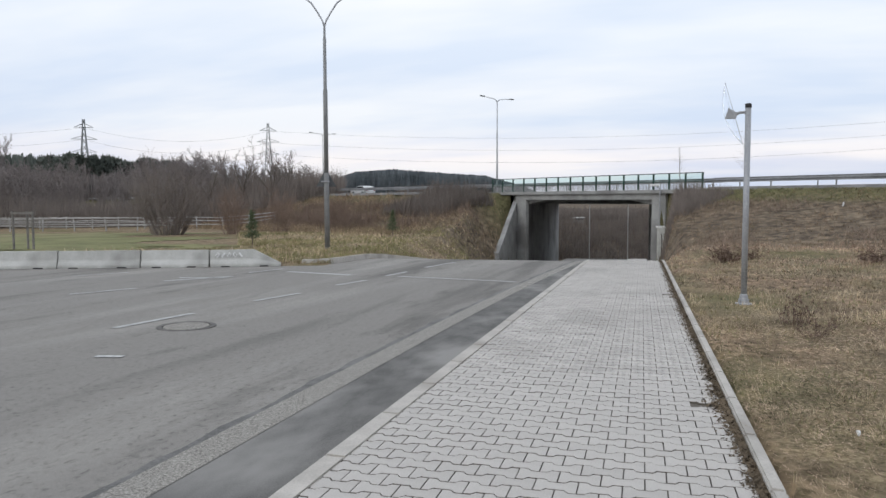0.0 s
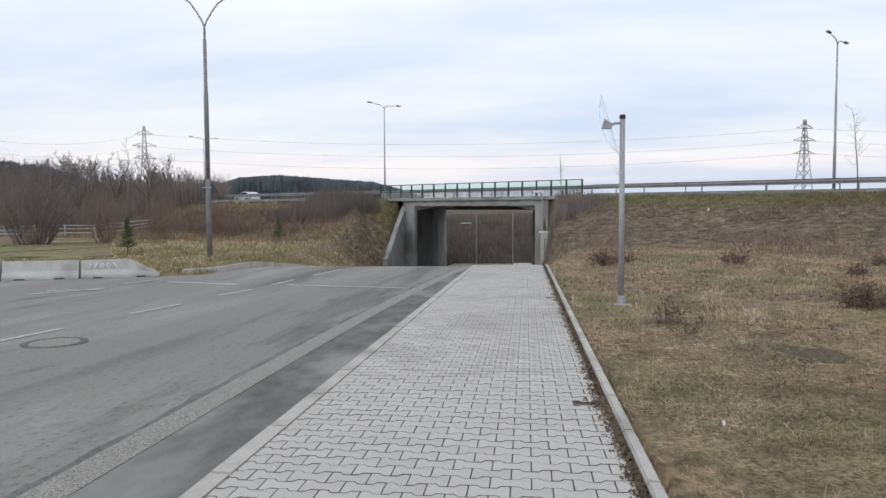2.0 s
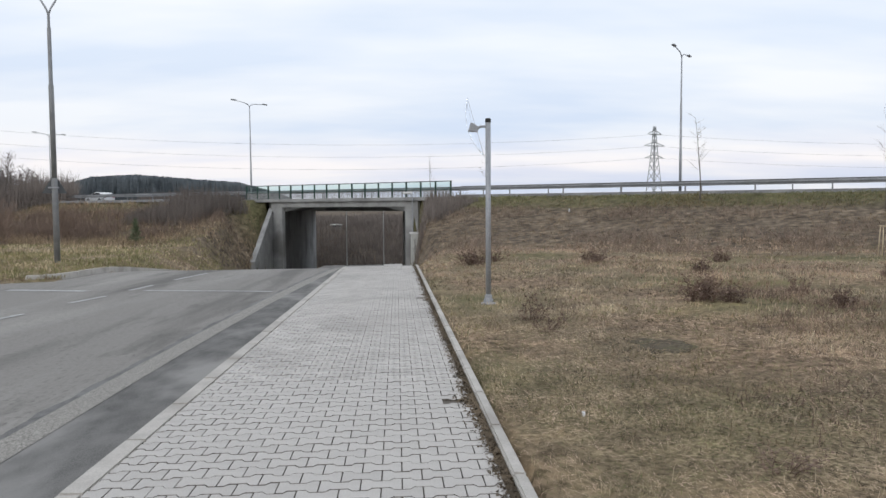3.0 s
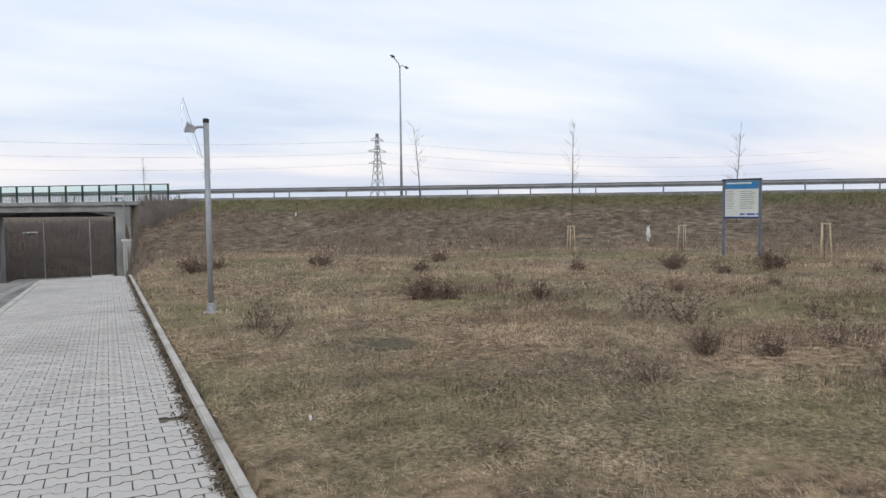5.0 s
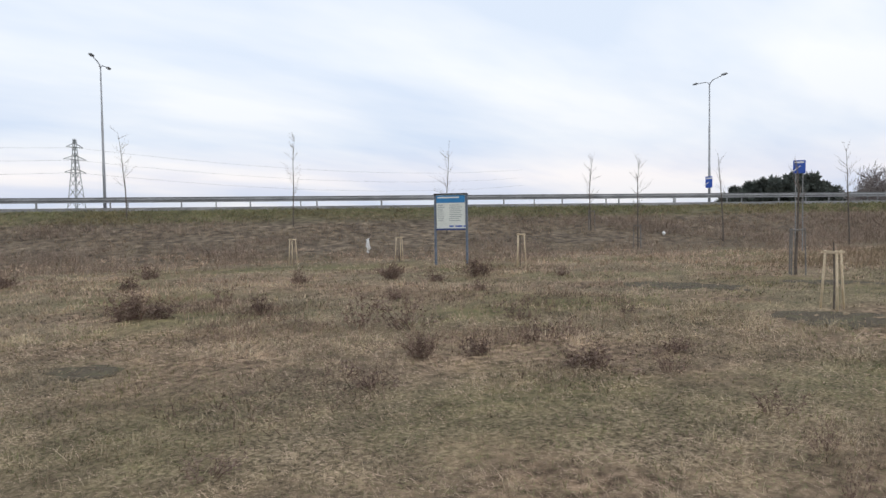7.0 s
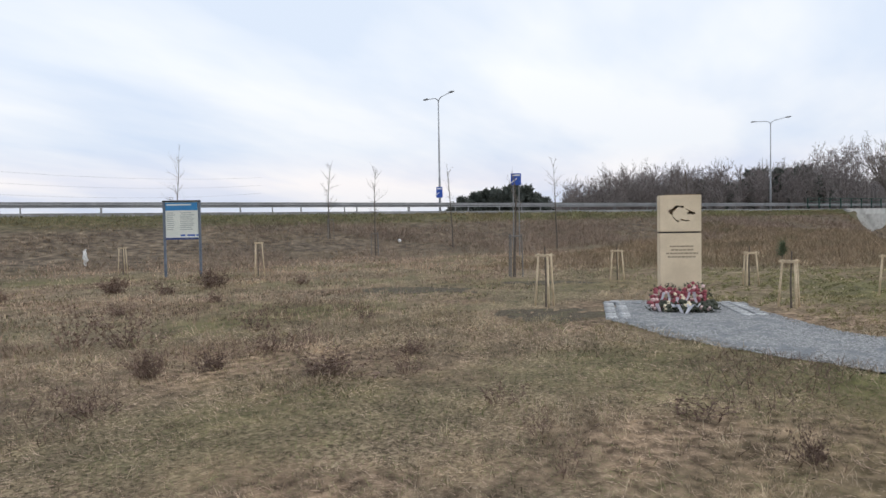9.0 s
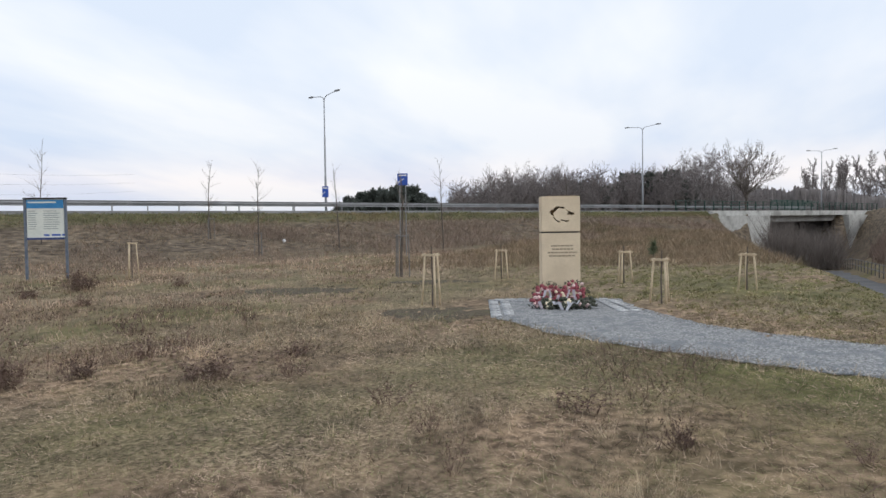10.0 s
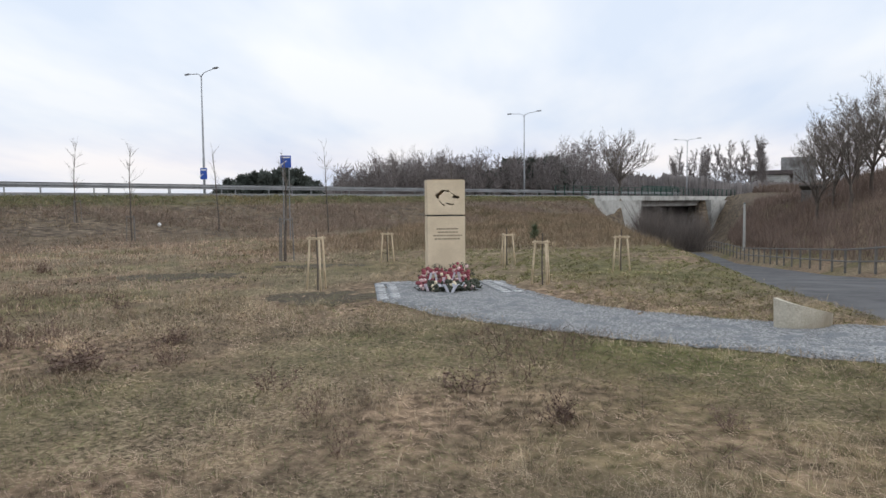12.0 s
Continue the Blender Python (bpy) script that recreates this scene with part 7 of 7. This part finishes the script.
def thatch(name, count, seed, r0, r1, keep, material, label, length=0.055):
    """Fallen strands that lie criss-cross, almost flat, on the soil."""
    rng = np.random.default_rng(seed)
    r = r0 + (r1 - r0) * rng.random(count) ** 1.3
    a = np.radians(rng.uniform(-22, 128, count))
    x, y = r * np.sin(a), r * np.cos(a)
    ok = is_grass(x, y) & (rng.random(count) < keep(x, y))
    x, y, r = x[ok], y[ok], r[ok]
    n = len(x)
    z = land(x, y) + rng.uniform(0.0, 0.02, n)
    ang, L = rng.uniform(0, 6.283, n), length * rng.uniform(0.4, 1.5, n)
    w = 0.00095 * np.maximum(1.0, r / 4.0) * rng.uniform(0.6, 1.5, n)
    dx, dy = np.cos(ang), np.sin(ang)
    tip = rng.normal(0.18, 0.28, n) * L
    v = np.empty((n, 3, 3))
    v[:, 0] = np.stack([x - dy * w, y + dx * w, z], -1)
    v[:, 1] = np.stack([x + dy * w, y - dx * w, z + w], -1)
    v[:, 2] = np.stack([x + dx * L, y + dy * L, np.maximum(z + tip, z - 0.008)], -1)
    tagged(mesh_arrays(name, v.reshape(-1, 3), np.arange(3 * n).reshape(-1, 3), material), label, "grass", kind="stuff")


thatch("fallen_straw", 150000, 81, 1.5, 11, lambda x, y: 0.35 + 0.6 * smooth(0.38, 0.6, patch(x, y, 0.9, 151)), M_STRAW3, "fallen pale straw lying criss-cross on the soil")
thatch("fallen_brown_grass", 150000, 82, 1.5, 11, lambda x, y: 0.4 + 0.6 * smooth(0.4, 0.6, patch(x, y, 0.7, 161)), M_STRAW2, "fallen brown grass lying criss-cross on the soil")
thatch("fallen_dark_grass", 120000, 83, 1.5, 11, lambda x, y: 0.2 + 0.8 * smooth(0.45, 0.6, patch(x, y, 1.1, 171)), M_MATTED, "rotting dark grass strands on the soil", 0.06)
thatch("low_green_grass", 120000, 84, 1.5, 11, lambda x, y: 0.1 + 0.8 * smooth(0.48, 0.66, patch(x, y, 0.8, 181)), M_GREEN_GRASS, "low dull green grass strands between straw", 0.055)


def low_weeds(rng, n):
    x, y = rng.uniform(2.6, 12, n), rng.uniform(-1.5, 13, n)
    ok = is_grass(x, y) & (patch(x, y, 0.55, 141) > 0.54 + 0.1 * rng.random(n)) & (lawn_zone(x, y) < 0.3)
    return x[ok], y[ok]


def kerb_edge():
    """Moss, soil and grass wisps along the pavement's inner edge."""
    rng = np.random.default_rng(17)
    n = 26000
    y = 1.5 + 24 * rng.random(n) ** 1.6
    x = 0.655 - np.abs(rng.normal(0, 0.05, n)) * (0.6 + 0.9 * patch(y * 0 + 3, y, 1.7, 5)) - 0.002
    z = road_z(y) - 0.006
    s = rng.uniform(0.006, 0.02, n)
    a = rng.uniform(0, 6.283, n)
    v = np.empty((n, 3, 3))
    for k in range(3):
        v[:, k, 0] = x + np.cos(a + k * 2.1) * s
        v[:, k, 1] = y + np.sin(a + k * 2.1) * s
        v[:, k, 2] = z + np.where(k == 2, s * 1.1, 0.004)
    tagged(mesh_arrays("edge_debris", v.reshape(-1, 3), np.arange(3 * n).reshape(-1, 3), M_MATTED), "dark soil and leaf litter along the kerb", "debris", kind="stuff")


kerb_edge()


M_WEED_DARK = mat("withered_weed", (0.125, 0.084, 0.066), (0.245, 0.172, 0.136), 3, 0.9, 0.0, 20, spread=0.3)


def weed_mesh(seed, stems, leaves):
    """A withered plant one metre wide and high, to be scaled: stems, side twigs and curled leaves."""
    rng = np.random.default_rng(seed)
    segs, tri = [], []
    for _ in range(stems):
        a, r = rng.uniform(0, 6.283), rng.random() ** 0.7
        base = np.array([math.cos(a) * r * 0.3, math.sin(a) * r * 0.3, -0.05])
        d = np.array([math.cos(a) * 0.4 * r, math.sin(a) * 0.4 * r, 1.0]) + rng.normal(0, 0.2, 3)
        d /= np.linalg.norm(d)
        grow(rng, base, d, rng.uniform(0.3, 1.0), 0.010, 1, segs, 3, 0.4, 0.12, 0.8, 0.34)
    pick = rng.integers(0, len(segs), leaves)
    for k in pick:
        q = np.array(segs[k])
        p = q[:3] + (q[3:6] - q[:3]) * rng.random()
        if p[2] < 0.12:
            continue
        d = rng.normal(0, 1, 3)
        d[2] -= 0.4
        d /= np.linalg.norm(d)
        u = np.cross(d, rng.normal(0, 1, 3))
        u /= np.linalg.norm(u)
        L = rng.uniform(0.03, 0.085)
        tri.append(np.array([p, p + d * L * 0.5 + u * L * 0.3, p + d * L, p + d * L * 0.5 - u * L * 0.3]))
    v, f = segs_mesh(segs, 3)
    t = np.array(tri).reshape(-1, 3)
    f2 = np.arange(len(t)).reshape(-1, 4) + len(v)
    return tagged(mesh_arrays("dry_foliage", np.concatenate([v, t]), np.concatenate([f, f2]), M_WEED_DARK), kind="stuff")


# x, y, kind, width, height
WEEDS = ((5.10, 11.8, 0, 0.8, 0.52), (5.45, 11.5, 0, 0.5, 0.3), (7.07, 12.3, 2, 0.45, 0.58), (6.78, 10.6, 1, 0.6, 0.46), (6.58, 7.85, 2, 0.6, 0.62), (6.95, 7.3, 3, 0.9, 0.5), (5.54, 5.55, 0, 0.34, 0.32),
         (5.96, 5.13, 1, 0.42, 0.30), (7.08, 5.15, 2, 0.55, 0.40), (6.14, 3.8, 1, 0.62, 0.34), (4.29, 4.87, 3, 0.55, 0.26), (13.1, 14.3, 0, 0.7, 0.5), (12.8, 12.5, 1, 0.75, 0.42), (14.8, 12.8, 0, 0.85, 0.55),
         (10.8, 15.2, 1, 0.8, 0.5), (6.39, 3.13, 3, 0.35, 0.3), (5.52, 0.43, 3, 0.5, 0.22), (4.71, -0.24, 1, 0.22, 0.26), (5.51, 1.89, 2, 0.3, 0.26), (4.07, 1.02, 2, 0.16, 0.24), (4.62, -1.23, 3, 0.25, 0.16),
         (7.39, 3.56, 1, 0.5, 0.22), (4.81, 1.35, 2, 0.2, 0.22), (1.95, 10.4, 3, 0.5, 0.5), (2.0, 9.4, 3, 0.5, 0.3), (2.45, 23.6, 0, 1.0, 0.62), (3.3, 24.2, 1, 0.9, 0.5), (6.1, 22.2, 1, 1.3, 0.6), (9.6, 21.2, 1, 1.1, 0.6),
         (9.4, 10.2, 1, 0.5, 0.3), (8.6, 6.6, 3, 0.55, 0.36), (8.3, 8.6, 2, 0.45, 0.42), (9.9, 5.55, 3, 0.45, 0.22), (11.6, 10.0, 1, 0.5, 0.3), (2.21, 3.95, 3, 0.42, 0.16), (15.6, 10.6, 1, 0.6, 0.35), (7.6, 17.6, 1, 0.8, 0.45))


def weeds():
    kinds = [weed_mesh(300 + k, n, m) for k, (n, m) in enumerate(((52, 1500), (30, 800), (12, 420), (18, 260)))]
    for k, (x, y, i, w, h) in enumerate(WEEDS):
        ob = thing("dry_weed", (x, y, land_z(x, y)), "clump of dark brown dried weed stalks in grass", "weed", group="dry weeds", turn=k * 67)
        ob.scale = (w, w * (0.8 + 0.05 * (k * 3 % 7)), h)
        o = kinds[i] if not kinds[i].parent else kinds[i].copy()
        if kinds[i].parent:
            scene.collection.objects.link(o)
        o.parent = ob


weeds()


def thicket(name, count, seed, sampler, h0, h1, material, label, spread=0.5, thick=0.00035):
    """Countless bare stalks as slim slivers."""
    rng = np.random.default_rng(seed)
    x, y = sampler(rng, count)
    z = land(x, y) - 0.05
    n = len(x)
    h = rng.uniform(h0, h1, n) * (0.45 + 0.9 * patch(x, y, 0.35, seed + 7))
    a = rng.uniform(0, 6.283, n)
    ln = np.abs(rng.normal(0, spread, n))
    f = rng.uniform(0, 6.283, n)
    w = np.maximum(0.004, thick * np.hypot(x, y)) * rng.uniform(0.6, 1.5, n)
    base = rng.random(n) ** 2 * h * 0.5
    v = np.empty((n, 3, 3))
    v[:, 0] = np.stack([x - np.cos(f) * w, y - np.sin(f) * w, z + base], -1)
    v[:, 1] = np.stack([x + np.cos(f) * w, y + np.sin(f) * w, z + base], -1)
    v[:, 2] = np.stack([x + np.cos(a) * h * ln, y + np.sin(a) * h * ln, z + base + h], -1)
    tagged(mesh_arrays(name, v.reshape(-1, 3), np.arange(3 * n).reshape(-1, 3), material), label, "thicket", kind="stuff")


def on_slope(s0, s1, p0, p1, need=0.35, seed=3):
    def f(rng, n):
        s, p = rng.uniform(s0, s1, n), rng.uniform(p0, p1, n)
        x, y = s * U[0] + p * NRM[0], s * U[1] + p * NRM[1]
        d2, _ = road2_near(x, y)
        ok = (patch(x, y, 0.3, seed) > need * rng.uniform(0.8, 1.3, n)) & (d2 > 4.2) & ~((x > -10.6) & (x < 1.2))
        return x[ok], y[ok]
    return f


def in_rect(x0, x1, y0, y1, slope=0.0):
    def f(rng, n):
        x = rng.uniform(x0, x1, n)
        y = rng.uniform(y0, y1, n) + slope * (x - x0)
        d2, _ = road2_near(x, y)
        ok = (d2 > 3.4)
        return x[ok], y[ok]
    return f


thicket("low_weeds", 90000, 40, low_weeds, 0.03, 0.16, M_WEED_DARK, "low dark red-brown withered weeds in the grass", 1.3, 0.0003)
thicket("foot_shrubs", 60000, 43, on_slope(-24, 70, 25, 40, 0.62), 0.2, 0.65, M_WEED, "dark red-brown withered shrubs at the embankment foot", 0.8)
thicket("slope_weeds", 60000, 1, on_slope(-27, 84, 31.0, 41.5, 0.53), 0.12, 0.42, M_WEED, "brown dried weeds on the highway embankment", 1.6)
thicket("slope_grass", 90000, 2, on_slope(-27, 84, 29.5, 44.2, 0.25), 0.06, 0.2, M_STRAW2, "dull dead grass on the highway embankment", 1.7)
thicket("verge_strip", 50000, 12, on_slope(-27, 84, 41.5, 44.8, 0.2), 0.06, 0.2, M_GREEN_GRASS, "short dull green grass along the highway edge", 0.9)
thicket("slope_thicket", 42000, 3, on_slope(-130, -44, 32, 40.5, 0.44), 0.3, 1.1, M_BARK_RED, "reddish-brown thicket on the embankment beyond the road", 0.45)
thicket("slope_grass", 50000, 4, on_slope(-130, -40, 27, 44.0, 0.3), 0.15, 0.6, M_STRAW2, "tall pale dead grass on the embankment", 0.6)
thicket("portal_thicket", 7000, 5, on_slope(-54, -46, 37, 43.5, 0.2), 0.5, 1.7, M_TWIG, "bare brown bushes beside the underpass wall", 0.35)
thicket("portal_thicket", 5000, 15, on_slope(-30.5, -24, 38, 43.5, 0.25), 0.3, 0.9, M_TWIG, "bare brown bushes beside the underpass wall", 0.4)
thicket("far_bank_thicket", 70000, 6, in_rect(-34, 16, 97, 135), 0.3, 1.6, M_TWIG, "brown thicket on the bank beyond the underpass", 0.35)
def bridge_verge(rng, n):
    x = rng.uniform(82, 92, n)
    return x, -x * np.tan(np.radians(9.3 + 4.6 * rng.random(n)))


thicket("bridge_thicket", 6500, 27, bridge_verge, 1.2, 4.6, M_TWIG, "tall bare brown bushes below the second bridge", 0.5)
thicket("side_road_thicket", 12000, 7, in_rect(34, 72, -8.0, -5.5, -0.14), 0.15, 0.6, M_TWIG2, "low brown thicket beside the side road", 0.5)
thicket("slope_thicket", 40000, 18, on_slope(134, 240, 30, 44, 0.2), 0.4, 1.6, M_BARK_RED, "brown thicket on the embankment past the second bridge", 0.5)
thicket("field_edge_weeds", 70000, 19, in_rect(21, 60, -5.0, 8, -0.1), 0.08, 0.36, M_STRAW2, "brown dead grass at the edge of the cutting", 0.8)
thicket("side_bank_thicket", 80000, 8, lambda rng, n: (lambda x, y: (x[(x < 66) | (y < -0.27 * x - 1.0)], y[(x < 66) | (y < -0.27 * x - 1.0)]))(*in_rect(20, 100, -46, -13.6, -0.14)(rng, n)), 0.3, 1.3, M_TWIG2, "dark brown thicket covering the bank beyond the fence", 0.5)
thicket("paddock_edge_thicket", 50000, 9, lambda rng, n: (lambda r, a: (r * np.sin(a), r * np.cos(a)))(rng.uniform(88, 120, n), np.radians(rng.uniform(-50, -23, n))), 0.8, 3.2, M_TWIG, "brown undergrowth at the woodland edge", 0.3)


# ---------------------------------------------------------------- paving blocks
def block_outline(L, P, d, g, gy):
    """An interlocking block: straight ends, waved long sides."""
    h = P / 2 - gy
    a, b, c = L / 2 - g, L * 0.30, L * 0.20
    top = [(-a, h + d), (-b, h + d), (-c, h - d), (c, h - d), (b, h + d), (a, h + d)]
    return top + [(x, -y) for x, y in top[::-1]]


def block_arrays(outline, drop=0.024, bevel=0.003):
    n = len(outline)
    o = np.array(outline)
    inner = np.stack([o[:, 0] - np.sign(o[:, 0]) * bevel, o[:, 1] - np.sign(o[:, 1]) * bevel], -1)
    v = np.concatenate([np.c_[inner, np.zeros(n)], np.c_[o, np.full(n, -bevel)], np.c_[o, np.full(n, -drop)]])
    return v


def paving():
    L, P, d, g, gy = 0.2295, 0.142, 0.016, 0.0032, 0.0075
    x_left, x_right = -1.688, 0.60
    n = 12
    full = block_outline(L, P, d, g, gy)

    def mesh_of(outline):
        v = block_arrays(outline)
        faces = [tuple(range(n))[::-1]]
        for k in range(n):
            m = (k + 1) % n
            faces += [(k, m, n + m, n + k), (n + k, n + m, 2 * n + m, 2 * n + k)]
        me = bpy.data.meshes.new("paving_block")
        me.from_pydata([tuple(p) for p in v], [], faces)
        bm = bmesh.new()
        bm.from_mesh(me)
        bmesh.ops.recalc_face_normals(bm, faces=bm.faces)
        if max(bm.faces, key=lambda f: f.calc_area()).normal.z < 0:
            bmesh.ops.reverse_faces(bm, faces=bm.faces)
        bm.to_mesh(me)
        bm.free()
        me.materials.append(M_BLOCK)
        me.materials.append(M_JOINT)
        for f in me.polygons:
            f.material_index = 1 if abs(f.normal.z) < 0.3 else 0
        return me

    shared = {}
    rng = random.Random(21)
    joined_v, joined_f, base = [], [], 0
    count = 0
    rows = int((27.6 + 8.08) / P)
    for r in range(rows):
        y = -8.08 + r * P
        shift = (r % 2) * L / 2
        k = 0
        while True:
            x = x_left + L / 2 + k * L - shift
            k += 1
            if x - L / 2 > x_right - 0.03:
                break
            lo, hi = x_left - x, x_right - x
            if x > 0.40 and rng.random() < 0.04:
                continue
            outline = [(min(max(px, lo), hi), py) for px, py in full]
            if hi < L * 0.32:
                outline = [(min(px, hi - rng.uniform(0, 0.02)), py) for px, py in outline]
            cut = lo > -L / 2 or hi < L / 2
            z = float(road_z(y)) + 0.0049 * x + rng.uniform(-0.0015, 0.0015)
            slope = -(float(road_z(y + 0.05)) - float(road_z(y - 0.05))) / 0.1
            if 2.7 < y < 6.7 and count < 300:
                key = "full" if not cut else (round(lo, 3), round(hi, 3))
                if key not in shared:
                    shared[key] = mesh_of(outline)
                o = new("paving_block", shared[key])
                o.parent = pavement
                o.matrix_local = Matrix.Translation((x, y, z)) @ pose(0, 0, 0, -math.degrees(slope) + rng.uniform(-0.25, 0.25), rng.uniform(-0.25, 0.25), rng.uniform(-0.5, 0.5))
                count += 1
            else:
                v = block_arrays(outline)
                v[:, 2] += z - v[:, 1] * slope
                v[:, 0] += x
                v[:, 1] += y
                joined_v.append(v)
                f = [(k2, (k2 + 1) % n, n + (k2 + 1) % n, n + k2) for k2 in range(n)]
                f += [(n + k2, n + (k2 + 1) % n, 2 * n + (k2 + 1) % n, 2 * n + k2) for k2 in range(n)]
                f += [(0, 1, 10, 11), (1, 2, 9, 10), (2, 3, 8, 9), (3, 4, 7, 8), (4, 5, 6, 7)]
                joined_f.append(np.array(f) + base)
                base += len(v)
    ob = mesh_arrays("paving_blocks", np.concatenate(joined_v), np.concatenate(joined_f), M_BLOCK, pavement)
    ob.data.materials.append(M_JOINT)
    tagged(ob, "pale interlocking concrete paving blocks", kind="stuff")
    bm = bmesh.new()
    bm.from_mesh(ob.data)
    for f in bm.faces:
        if f.normal.z < -0.3:
            f.normal_flip()
        f.material_index = 1 if abs(f.normal.z) < 0.3 else 0
    bm.to_mesh(ob.data)
    bm.free()


paving()
structure(ribbon("pavement_lower", -1.69, 0.65, 27.5, 110, 0.0, M_BLOCK), "pale paved footway running down to the underpass", "pavement")
